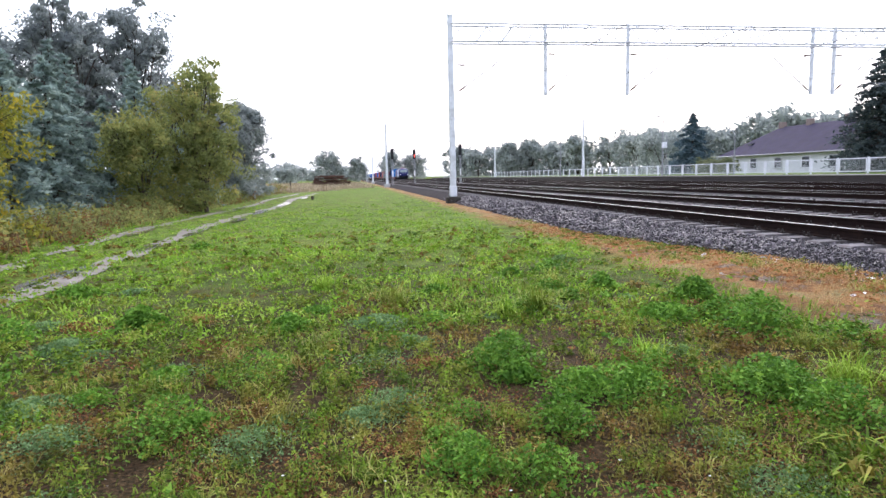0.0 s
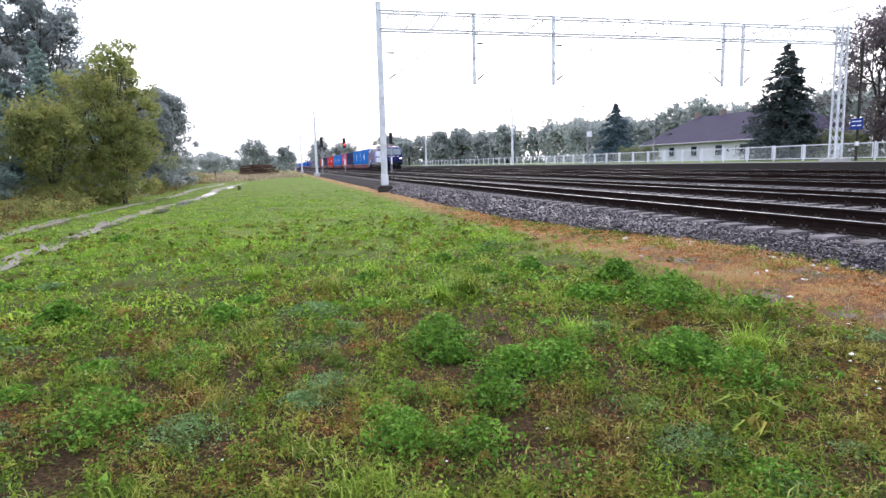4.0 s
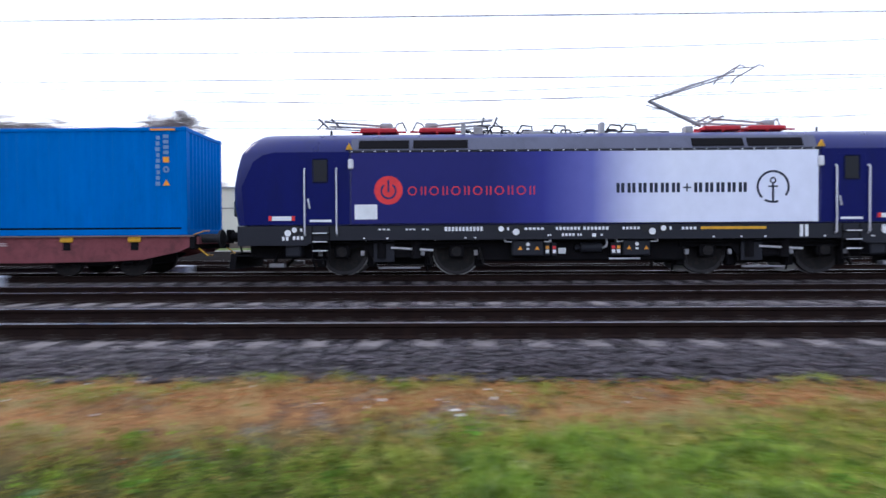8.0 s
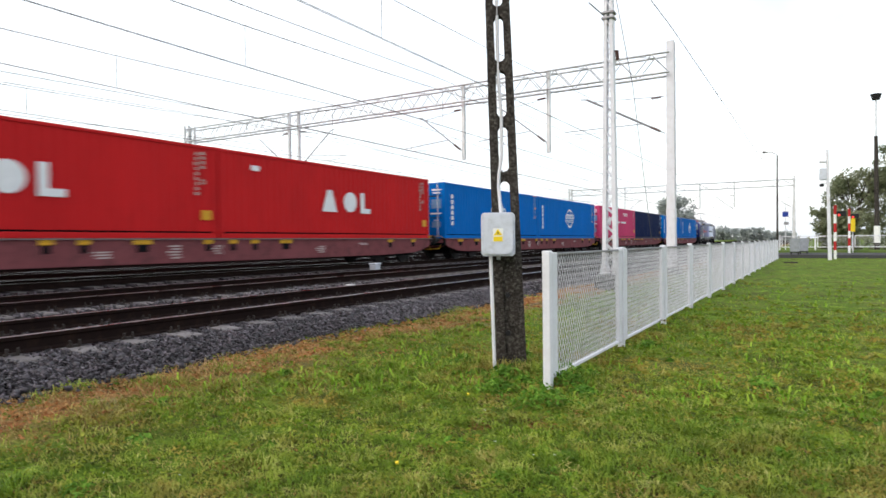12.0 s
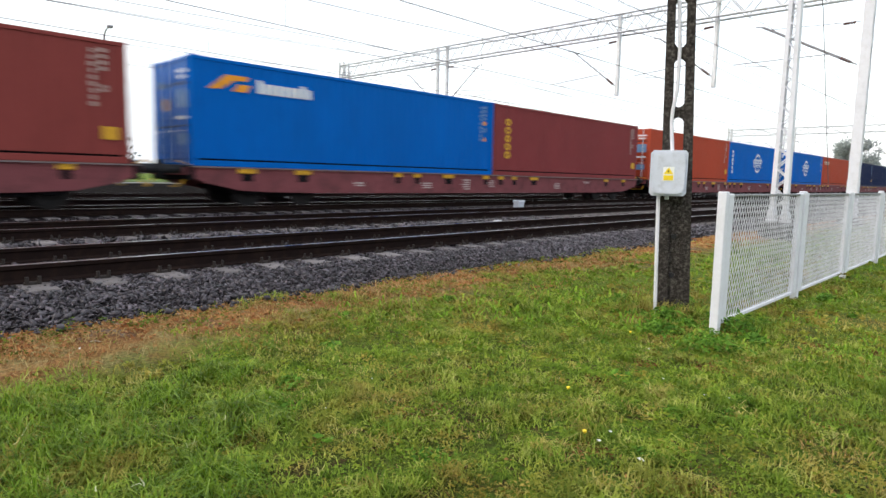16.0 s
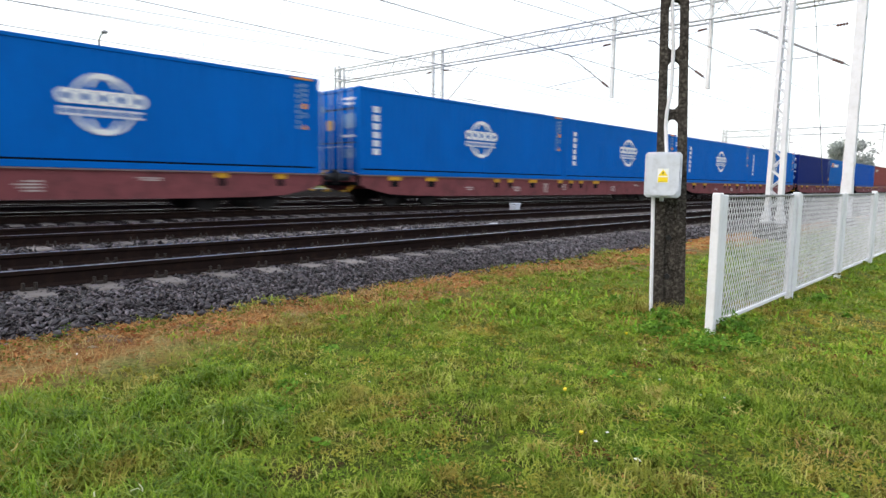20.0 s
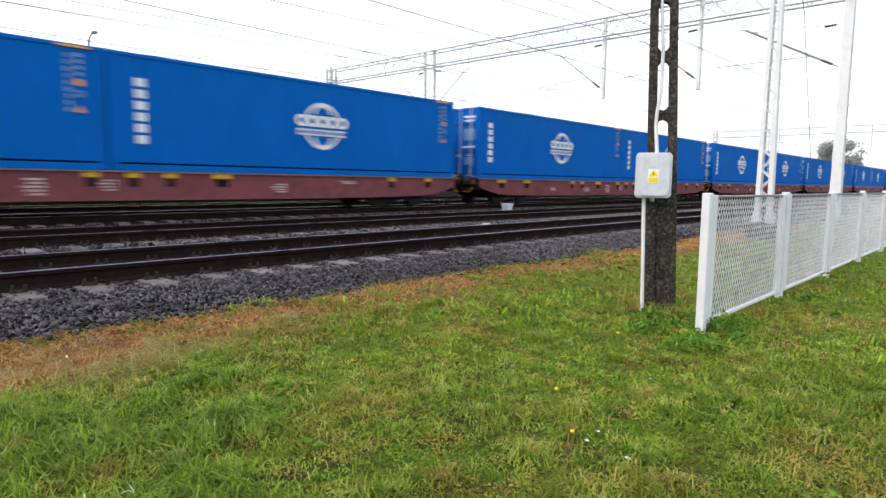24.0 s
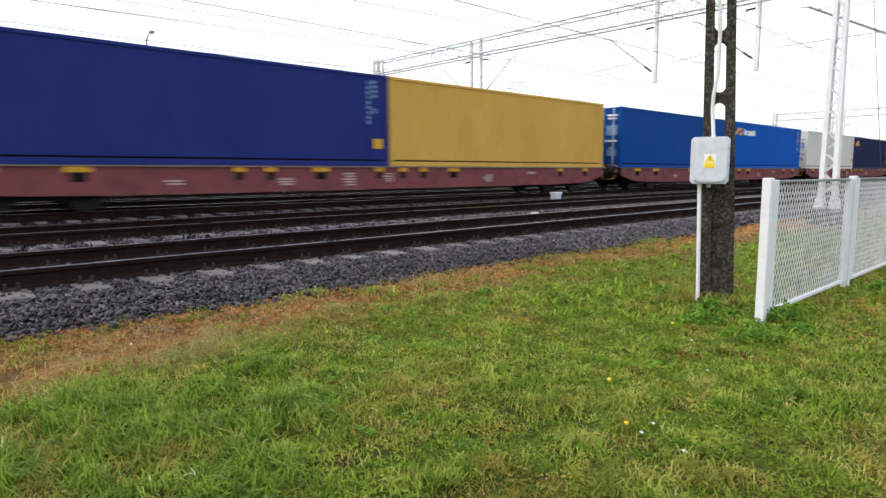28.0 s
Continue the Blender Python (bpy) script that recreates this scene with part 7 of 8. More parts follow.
part("white_band", Shape().tube((0, 0, 0.85), (0.01, 0, 2.2), 0.23, 8), SIGN_WHITE, fl)
BIN_GREY = mat("bin_grey", (0.30, 0.32, 0.35), 0.5, dirt=(0.15, 0.15, 0.15), amount=0.4, scale=4)
for x, y in ((1.62, -50.2), (1.12, -52.6)):
    g = thing("waste_container", pose(x, y, -0.22), "grey wheeled waste container by the crossing road", "waste container", "waste containers")
    part("body", Shape().prism([(-0.27, 0.22), (0.27, 0.22), (0.33, 0.98), (-0.33, 0.98)], "y", -0.45, 0.45), BIN_GREY, g)
    part("lid", Shape().prism([(-0.35, 0.98), (0.35, 0.98), (0.33, 1.06), (0.15, 1.14), (-0.15, 1.14), (-0.33, 1.06)], "y", -0.48, 0.48), BIN_GREY, g)
    part("chassis", Shape().box(-0.26, -0.4, 0.16, 0.26, 0.4, 0.23, 0.02), BLACK, g)
    for sx in (-0.22, 0.22):
        for sy in (-0.35, 0.35):
            part("wheel", Shape().tube((sx - 0.03, sy, 0.09), (sx + 0.03, sy, 0.09), 0.09, 10), BLACK, g)
            part("castor_fork", Shape().box(sx - 0.045, sy - 0.03, 0.09, sx + 0.045, sy + 0.03, 0.18), BLACK, g)
solo("roadside_strip", Shape().box(-60, -60.6, -0.6, 4.2, -57.2, -0.05), LAWN, "low grassy strip raised beside the crossing road", "ground", kind="structure")
cf = thing("crossing_railing", pose(0, -58.5, -0.05), "white panel railing beyond the crossing road", "railing")
wires = Shape()
for j in range(22):
    wires.beam((0, 0.22 + 0.1 * j, 0.16), (0, 0.22 + 0.1 * j, 1.02), 0.012)
wires_me = wires.mesh("mesh_infill", MESH_WIRE)
for i in range(9):
    mm = pose(2.9 - i * 2.5, 0, 0.1, 0, 0, 90)
    part("post", fp, None, cf, m=mm)
    part("top_bar", tr_, None, cf, m=mm)
    part("bottom_bar", br_, None, cf, m=mm)
    part("upright", up_, None, cf, m=mm)
    part("upright", up_, None, cf, m=mm @ pose(0, 2.32, 0))
    part("mesh_infill", wires_me, None, cf, m=mm)
ys_ = thing("yellow_sign", pose(-2.05, -57.0, -0.22), "yellow warning sign on a post", "sign")
part("post", Shape().tube((0, 0, 0), (0, 0, 2.75), 0.04, 6), GALV, ys_)
part("panel", Shape().box(-0.14, 0.045, 1.6, 0.14, 0.075, 2.65, 0.01), SIGN_YELLOW, ys_)
bs = thing("blue_sign", pose(2.66, -63.0, GROUND), "small blue square sign on a thin post", "sign")
part("post", Shape().tube((0, 0, 0), (0, 0, 4.4), 0.04, 6), GALV, bs)
part("panel", Shape().box(-0.23, 0.045, 3.27, 0.23, 0.075, 3.73, 0.01), SIGN_BLUE, bs)
part("lower_panel", Shape().box(-0.26, 0.045, 2.58, 0.12, 0.075, 2.82, 0.01), GALV_DARK, bs)
solo("drain_cover", Shape().box(1.2, -40.2, -0.5, 1.9, -39.5, -0.38, 0.03), CONCRETE, "grey concrete drain cover in the grass", "drain cover")

# ---- trees and bushes ----
def leaf_quads(centers, size, g, flat=0.0):
    """Small bent leaf cards round the given points: one quad each, any way up."""
    n = len(centers)
    d = g.normal(size=(n, 3))
    d[:, 2] *= 1 - flat
    d /= np.linalg.norm(d, axis=1, keepdims=True) + 1e-9
    e = np.cross(d, g.normal(size=(n, 3)))
    e /= np.linalg.norm(e, axis=1, keepdims=True) + 1e-9
    s = size * g.uniform(0.6, 1.4, (n, 1))
    a, b = d * s, e * s * 0.48
    return np.stack([centers - a, centers + b * 0.9, centers + a, centers - b * 0.9], 1)


def limb_points(shape, p, d, length, r, depth, g, tips, spread):
    q = p + d * length
    shape.tube(p, q, r, 6, r * 0.62, caps=False)
    if depth == 0:
        tips.append(q)
        return
    for i in range(3 if depth > 1 else 4):
        v = d + Vector(g.normal(0, spread, 3)) + Vector((0, 0, 0.12))
        limb_points(shape, q.lerp(p, 0.15 * i), v.normalized(), length * g.uniform(0.62, 0.85), r * 0.55, depth - 1, g, tips, spread)


def broadleaf(name, x, y, h, wid, material, leaves, size, seed, label, category="tree", trunk=0.28, base=GROUND, spread=0.55, cluster=0.55, group="trees by the line", low=0.12):
    g = np.random.default_rng(seed)
    t = thing(name, pose(x, y, base), label, category, group)
    tips, wood = [], Shape()
    wood.tube((0, 0, -0.3), (g.normal(0, 0.1), g.normal(0, 0.1), h * trunk), 0.028 * h, 9, 0.02 * h)
    top = Vector((0, 0, h * trunk))
    for i in range(6):
        a = i * 1.05 + g.uniform(-0.3, 0.3)
        d = Vector((math.cos(a) * g.uniform(0.25, 0.8), math.sin(a) * g.uniform(0.25, 0.8), 1.0)).normalized()
        limb_points(wood, top * g.uniform(0.7, 1.0), d, h * 0.24, 0.009 * h, 2, g, tips, spread)
    tips = np.array([tuple(p) for p in tips])
    k = wid / (np.abs(tips[:, :2]).max() + 1e-6) * 0.85
    t0 = h * trunk * 0.7
    kz = (h * 0.95 - t0) / (tips[:, 2].max() - t0)
    grown = []
    for x_, y_, z_ in wood.v:
        u = min(1.0, max(0.0, (z_ - t0) / (0.2 * h)))
        grown.append((x_ * (1 + (k - 1) * u), y_ * (1 + (k - 1) * u), z_ if z_ < t0 else t0 + (z_ - t0) * kz))
    wood.v = grown
    part("trunk", wood, BARK, t, smooth=True)
    tips = tips * (k, k, 1)
    tips[:, 2] = t0 + (tips[:, 2] - t0) * kz
    extra = tips[g.integers(0, len(tips), len(tips))] + g.normal(0, wid * 0.14, (len(tips), 3))
    extra[:, 2] = low * h + (extra[:, 2] - low * h) * g.uniform(0.0, 1.0, len(extra))
    cl = np.concatenate([tips, extra])
    cl[:, 2] = np.clip(cl[:, 2], low * h, h)
    rad = wid * cluster * g.uniform(0.25, 0.6, len(cl))
    pick = g.integers(0, len(cl), leaves)
    off = g.normal(size=(leaves, 3))
    off /= np.linalg.norm(off, axis=1, keepdims=True)
    pts = cl[pick] + off * (rad[pick] * g.uniform(0.35, 1.0, leaves))[:, None] * (1, 1, 0.7)
    pts[:, 2] = np.maximum(pts[:, 2], 0.1)
    part("crown", bulk("crown", leaf_quads(pts, size, g), 4, material), material, t)
    return t


def conifer(name, x, y, h, wid, material, seed, label, base=GROUND, sprays=3600, size=0.3, group="trees by the line"):
    g = np.random.default_rng(seed)
    t = thing(name, pose(x, y, base), label, "conifer", group)
    wood = Shape().tube((0, 0, -0.3), (0, 0, h), 0.022 * h, 8, 0.01)
    pts = []
    nb_ = int(h * 9)
    for i in range(nb_):
        z = h * (0.06 + 0.92 * i / nb_)
        a = i * 2.4 + g.uniform(-0.4, 0.4)
        l = wid * (1 - z / h) ** 0.9 * g.uniform(0.6, 1.15) + 0.03
        e = Vector((math.cos(a) * l, math.sin(a) * l, z - l * g.uniform(0.12, 0.4)))
        wood.tube((0, 0, z), e, 0.02 + 0.003 * h * (1 - z / h), 4, 0.008, caps=False)
        m_ = max(6, int(sprays / nb_ * (0.3 + 1.6 * (1 - z / h))))
        u = g.uniform(0.15, 1.03, m_) ** 0.8
        q = np.outer(1 - u, (0, 0, z)) + np.outer(u, tuple(e)) + g.normal(0, 0.03 + 0.07 * l, (m_, 3)) * (1, 1, 0.6)
        q[:, 2] -= 0.12 * l * u * g.uniform(0, 1, m_)
        pts.append(q)
    part("trunk", wood, BARK, t)
    part("crown", bulk("crown", leaf_quads(np.concatenate(pts), size, g, 0.5), 4, material), material, t)
    return t


# woodland edge beside the dirt track
broadleaf("acacia_tree", -7.0, 29.6, 7.1, 2.3, ACACIA, 14000, 0.082, 11, "yellow-green acacia tree with feathery foliage at the wood's edge", low=0.03, cluster=0.5, trunk=0.14)
broadleaf("acacia_tree", -8.6, 27.2, 4.5, 2.3, ACACIA, 11500, 0.076, 17, "low spreading yellow-green acacia at the wood's edge", low=0.02, cluster=0.5, trunk=0.1)
broadleaf("acacia_tree", -6.3, 28.3, 4.2, 1.5, ACACIA, 9000, 0.07, 18, "small feathery acacia beside the dirt track", low=0.02, cluster=0.55, trunk=0.1)
broadleaf("yellow_bush", -9.2, 15.6, 3.7, 2.2, GOLD, 13000, 0.065, 13, "yellowing bush at the edge of the woodland", "bush", low=0.03)
broadleaf("yellow_bush", -12.2, 19.5, 5.2, 2.3, ACACIA, 10000, 0.08, 14, "olive-green bush at the edge of the woodland", "bush", low=0.03)
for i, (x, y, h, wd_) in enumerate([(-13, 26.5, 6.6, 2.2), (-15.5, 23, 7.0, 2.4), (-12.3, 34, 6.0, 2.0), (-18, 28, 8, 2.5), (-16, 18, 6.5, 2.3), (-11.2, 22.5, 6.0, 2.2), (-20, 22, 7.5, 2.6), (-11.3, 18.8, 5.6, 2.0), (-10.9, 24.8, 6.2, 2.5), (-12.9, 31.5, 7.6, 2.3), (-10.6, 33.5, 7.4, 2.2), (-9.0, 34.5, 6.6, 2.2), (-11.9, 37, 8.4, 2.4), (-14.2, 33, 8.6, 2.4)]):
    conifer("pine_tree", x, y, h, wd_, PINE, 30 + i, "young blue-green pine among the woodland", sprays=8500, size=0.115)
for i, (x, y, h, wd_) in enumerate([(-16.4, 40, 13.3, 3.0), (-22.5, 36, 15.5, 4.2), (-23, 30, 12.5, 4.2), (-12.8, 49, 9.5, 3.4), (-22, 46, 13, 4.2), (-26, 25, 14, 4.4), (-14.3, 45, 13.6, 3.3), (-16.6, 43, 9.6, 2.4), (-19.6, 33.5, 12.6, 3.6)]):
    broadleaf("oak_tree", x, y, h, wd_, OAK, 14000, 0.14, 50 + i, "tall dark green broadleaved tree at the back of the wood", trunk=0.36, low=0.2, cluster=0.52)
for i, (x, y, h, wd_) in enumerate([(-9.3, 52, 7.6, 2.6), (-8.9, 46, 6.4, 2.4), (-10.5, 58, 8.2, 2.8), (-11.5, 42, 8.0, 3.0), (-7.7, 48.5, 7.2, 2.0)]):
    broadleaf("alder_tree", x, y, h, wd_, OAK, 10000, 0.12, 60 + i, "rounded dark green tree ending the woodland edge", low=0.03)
broadleaf("field_tree", -6.5, 176, 9.2, 4.6, HAZED_LEAF, 5000, 0.32, 70, "lone hazy grey-green tree beyond the field", low=0.1)
broadleaf("field_tree", 2.0, 180, 7.5, 2.8, HAZED_LEAF, 3000, 0.3, 71, "narrow tree beyond the field", low=0.08)
broadleaf("field_bush", -19, 178, 4.5, 5.5, HAZED_LEAF, 3000, 0.3, 72, "low hedge bush beyond the field", "bush", low=0.02)
broadleaf("field_tree", 17, 260, 13, 5.5, HAZED_LEAF, 4500, 0.4, 73, "rounded tree behind the signals", low=0.1)
broadleaf("field_tree", 27, 265, 11, 6, HAZED_LEAF, 4500, 0.4, 74, "rounded tree behind the signals", low=0.1)

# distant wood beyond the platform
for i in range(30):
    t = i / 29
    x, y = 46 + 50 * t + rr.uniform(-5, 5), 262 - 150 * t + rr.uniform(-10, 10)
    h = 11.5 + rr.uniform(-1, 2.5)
    broadleaf("woodland_tree", x, y, h, 5.6, HAZED_LEAF, 2200, 0.6, 100 + i, "tall tree of the distant grey-green wood", low=0.0, group="trees of the distant wood")
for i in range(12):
    broadleaf("woodland_tree", 90 + 6 * i + rr.uniform(-3, 3), 118 - 9 * i + rr.uniform(-5, 5), 13 + rr.uniform(-1, 3), 6, HAZED_LEAF, 1800, 0.64, 140 + i, "tall tree of the distant grey-green wood", low=0.05, group="trees of the distant wood")
conifer("blue_fir", 50.5, 86, 9.4, 4.8, FIR, 80, "dense blue-grey fir behind the platform railing", PLAT_Z - 0.3, 12000, 0.2)
conifer("dark_spruce", 42.4, 44.5, 10.3, 4.6, SPRUCE, 81, "tall dark spruce beside the house", PLAT_Z - 0.3, 14000, 0.16)
conifer("dark_spruce", 43.1, 44.6, 9.5, 3.6, SPRUCE, 82, "smaller dark spruce beside the house", PLAT_Z - 0.3, 10000, 0.15)
broadleaf("garden_shrub", 43, 66, 2.2, 1.3, ROADSIDE, 2500, 0.14, 83, "low green shrub behind the railing", "bush", low=0.02, base=PLAT_Z - 0.3)
broadleaf("garden_shrub", 44, 71, 2.3, 1.8, ROADSIDE, 3000, 0.13, 84, "low green shrub behind the railing", "bush", low=0.02, base=PLAT_Z - 0.3)
broadleaf("garden_tree", 52, 98, 8, 5.5, HAZED_LEAF, 4000, 0.3, 85, "green garden tree behind the railing", low=0.03, base=PLAT_Z - 0.3)
broadleaf("dark_tree", 45.0, 37.9, 12.2, 4.8, MAROON_LEAF, 14000, 0.13, 86, "dark sparse tree with curling branches beside the house", trunk=0.3, low=0.22, base=PLAT_Z - 0.3, cluster=0.45)
broadleaf("dark_tree", 49.8, 34.6, 10.8, 5.2, MAROON_LEAF, 16000, 0.19, 87, "dense dark maroon tree behind the platform", trunk=0.25, low=0.06, base=PLAT_Z - 0.3, cluster=0.55)
broadleaf("dark_bush", 46.5, 36.0, 3.6, 3.6, MAROON_LEAF, 9000, 0.14, 94, "dark brownish hedge bush below the trees", "bush", low=0.0, base=PLAT_Z - 0.3)
broadleaf("dark_bush", 44.5, 40.5, 2.6, 2.4, ROADSIDE, 5000, 0.13, 95, "low dark green bush behind the railing", "bush", low=0.0, base=PLAT_Z - 0.3)
broadleaf("dark_tree", 52.0, 32.0, 9.4, 3.8, OAK, 9000, 0.22, 88, "dense grey-green tree behind the platform", trunk=0.25, low=0.06, base=PLAT_Z - 0.3)
broadleaf("dark_tree", 57.0, 25.2, 13.2, 4.6, MAROON_LEAF, 10000, 0.18, 89, "round dark tree behind the station building", trunk=0.4, low=0.35, base=PLAT_Z - 0.3)
broadleaf("park_tree", 43.5, -4.2, 8.0, 2.8, OAK, 6000, 0.16, 90, "dark green tree beside the station", low=0.05, base=PLAT_Z - 0.3)
broadleaf("park_tree", 48, -13.5, 5.2, 3.0, OAK, 4500, 0.16, 91, "low dark green tree behind the tracks", low=0.03, base=PLAT_Z - 0.3)
broadleaf("park_tree", 50, -9.0, 4.6, 3.0, MAROON_LEAF, 4000, 0.16, 92, "low brownish tree behind the tracks", low=0.03, base=PLAT_Z - 0.3)
broadleaf("lone_tree", 28.8, -152, 11.8, 5.6, HAZED_LEAF, 7000, 0.3, 93, "lone grey-green tree far along the line", trunk=0.3, low=0.22)
for i in range(11):
    broadleaf("roadside_tree", -3.7 - 3.3 * i + rr.uniform(-0.5, 0.5), -77 - rr.uniform(0, 6), 10.2 + rr.uniform(-0.6, 1.6), 3.5, ROADSIDE, 8000, 0.17, 200 + i, "dark green roadside tree behind the crossing", low=0.03)
broadleaf("roadside_bush", -0.7, -76.5, 4.7, 1.9, ROADSIDE, 4500, 0.17, 198, "dark green bush at the end of the roadside trees", "bush", low=0.0)
broadleaf("roadside_bush", -2.6, -72.5, 4.0, 2.2, ROADSIDE, 4500, 0.17, 199, "dark green bush below the roadside trees", "bush", low=0.0)
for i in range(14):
    broadleaf("far_tree", 10 + 15 * i + rr.uniform(-5, 5), -330 + 12 * i + rr.uniform(-10, 10), 5 + rr.uniform(-1, 2), 8, HAZED_LEAF, 900, 0.9, 220 + i, "far grey-green tree on the southern skyline", low=0.03, group="trees on the skyline")
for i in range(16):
    broadleaf("far_tree", -150 + 13 * i + rr.uniform(-5, 5), 420 + rr.uniform(-15, 15), 10 + rr.uniform(-3, 4), 9, HAZED_LEAF, 900, 0.95, 240 + i, "far grey-green tree on the northern skyline", low=0.03, group="trees on the skyline")

# ---- grass, weeds and litter ----
def hash_of(s):
    return sum((i + 1) * ord(c) for i, c in enumerate(s))


def patchy(x, y):
    """A smooth drift between thick and thin growth, about -1 to 1."""
    return (np.sin(1.3 * x + 0.7 * np.sin(0.9 * y)) * np.sin(1.1 * y + 0.8 * np.sin(1.2 * x)) + 0.6 * np.sin(3.1 * x + 1.7 * y + 1.0) * np.sin(2.7 * y - 1.3 * x) + 0.35 * np.sin(7.3 * x - 2.1 * y) * np.sin(6.1 * y + 3.3 * x)) / 1.4


def tufty(x, y):
    """Hand-sized clumps and gaps, about -1.3 to 1.3."""
    return np.array([1.3 * noise.noise((a * 4.2, b * 4.2, 2.0)) + 0.7 * noise.noise((a * 11.0, b * 11.0, 7.0)) for a, b in zip(x, y)])


def blades(n, place, height, width, lean, material, name, label):
    """Curved blades: base, bend and tip."""
    g = np.random.default_rng(hash_of(name + label))
    xy = place(n, g)
    z = np.array([ground_z(a, b) for a, b in xy])
    n = len(xy)
    base = np.column_stack([xy, z])
    a = g.uniform(0, 2 * np.pi, n)
    d = np.column_stack([np.cos(a), np.sin(a), np.zeros(n)])
    s = np.column_stack([-np.sin(a), np.cos(a), np.zeros(n)])
    h = (height * g.uniform(0.35, 1.5, n) * (1.0 + 0.45 * patchy(xy[:, 0], xy[:, 1]) + 0.35 * tufty(xy[:, 0], xy[:, 1])))[:, None]
    w_ = (width * g.uniform(0.6, 1.4, n))[:, None]
    ln = (lean * g.uniform(0.2, 1.3, n))[:, None]
    up = np.array((0, 0, 1.0))
    p0, p1 = base - s * w_, base + s * w_
    m_ = base + up * h * 0.6 + d * h * ln * 0.4
    p2, p3 = m_ - s * w_ * 0.75, m_ + s * w_ * 0.75
    tip = base + up * h * np.maximum(0.25, 1 - 0.45 * ln) + d * h * ln * 1.1
    v = np.stack([p0, p1, p3, p2, tip], 1).reshape(-1, 3)
    k = 5 * np.arange(n)[:, None]
    f = np.concatenate([k + (0, 1, 2), k + (0, 2, 3), k + (3, 2, 4)])
    solo(name, mesh_idx(name, v, f, material), material, label, "grass", kind="stuff")


NORTH, SOUTH = (-38, 86), (84, 200)


def verge(lo, hi, arcs, tuft=0, radius=0.05, xmax=5.6, thin=-9.0, fine=-9.0):
    """Places round the camera's stand, denser near it, within arcs (degrees clockwise from north); in tufts of so many, where asked."""
    def place(n, g):
        m = max(1, n // tuft) if tuft else n
        r = lo * (hi / lo) ** g.uniform(0, 1, m)
        spans = np.array([b - a for a, b in arcs], float)
        pick = g.choice(len(arcs), m, p=spans / spans.sum())
        a = np.radians(np.array([arcs[i][0] for i in pick]) + spans[pick] * g.uniform(0, 1, m))
        x, y = 0.2 + r * np.sin(a), -0.3 + r * np.cos(a)
        keep = (patchy(x, y) + g.normal(0, 0.25, m) > thin) & (tufty(x, y) + g.normal(0, 0.2, m) > fine)
        x, y, r = x[keep], y[keep], r[keep]
        if tuft:
            c = g.integers(0, len(x), n)
            x, y = x[c] + g.normal(0, radius, n), y[c] + g.normal(0, radius, n)
        edge = np.where(x < xmax, 4.85 - 1.0 * np.clip((y + 4.5) / 9, 0, 1) + 0.35 * patchy(x * 1.7, y * 1.7) + np.abs(g.normal(0, 0.28, len(x))), xmax)
        ok = (x < edge) & (x > -8.5) & (np.hypot(x - 0.2, y + 0.3) > 1.0)
        return np.column_stack([x, y])[ok]
    return place


blades(80000, verge(1.4, 20, (NORTH,), thin=-0.6, fine=-0.3), 0.048, 0.003, 1.4, BLADE, "short_grass", "short green and yellowish grass of the verge")
blades(130000, verge(1.2, 16, (SOUTH,), thin=-0.95, fine=-0.7), 0.04, 0.0026, 1.7, BLADE, "short_grass", "short mown green grass beside the mesh fence")
blades(85000, verge(4.0, 13, (SOUTH,)), 0.05, 0.0036, 1.6, BLADE, "short_grass", "thick mown grass further along the fence")
blades(11000, verge(2.4, 22, (NORTH,), 30, 0.05, thin=0.0), 0.09, 0.003, 1.2, BLADE, "grass_tufts", "loose tufts of longer green grass")
blades(46000, verge(1.3, 18, (SOUTH,), 40, 0.05, thin=-9, fine=0.1), 0.075, 0.003, 1.5, BLADE, "grass_tufts", "loose tufts of longer grass near the fence")
blades(45000, verge(6, 60, (NORTH, SOUTH), thin=-0.6), 0.08, 0.009, 1.4, MEADOW, "verge_grass", "green grass of the verge further off")


def round_stand(n, g):
    """The growth goes on under the stand and on the far side of it, towards the dirt track."""
    r, a = 0.15 * 70 ** g.uniform(0, 1, n), g.uniform(0, 360, n)
    ok = (r < 1.35) | ((a > 197) & (a < 325))
    x, y = 0.2 + r * np.sin(np.radians(a)), -0.3 + r * np.cos(np.radians(a))
    ok &= (tufty(x, y) + g.normal(0, 0.25, n) > -0.6) & (x > -8.5)
    return np.column_stack([x, y])[ok]


blades(42000, round_stand, 0.04, 0.003, 1.7, BLADE, "short_grass", "short trodden grass between the tracks and the dirt track")


def bunches(spots, radius, per):
    """Dense tussocks at given spots."""
    def place(n, g):
        c = np.repeat(np.array(spots, float), per, axis=0)
        return c + g.normal(0, radius, c.shape)
    return place


def long_patch(n, g):
    """The unmown patch of long grass in front of the ballast."""
    x, y = g.uniform(2.5, 4.5, n), g.uniform(-2.5, -0.5, n)
    c = np.column_stack([x, y])[: n // 90]
    c = c[(c[:, 0] * 0.9 - c[:, 1] * 0.0 > 2.4) & (patchy(c[:, 0] * 1.3, c[:, 1] * 1.3) > -0.45)]
    i = g.integers(0, len(c), n)
    return c[i] + g.normal(0, 0.042, (n, 2))


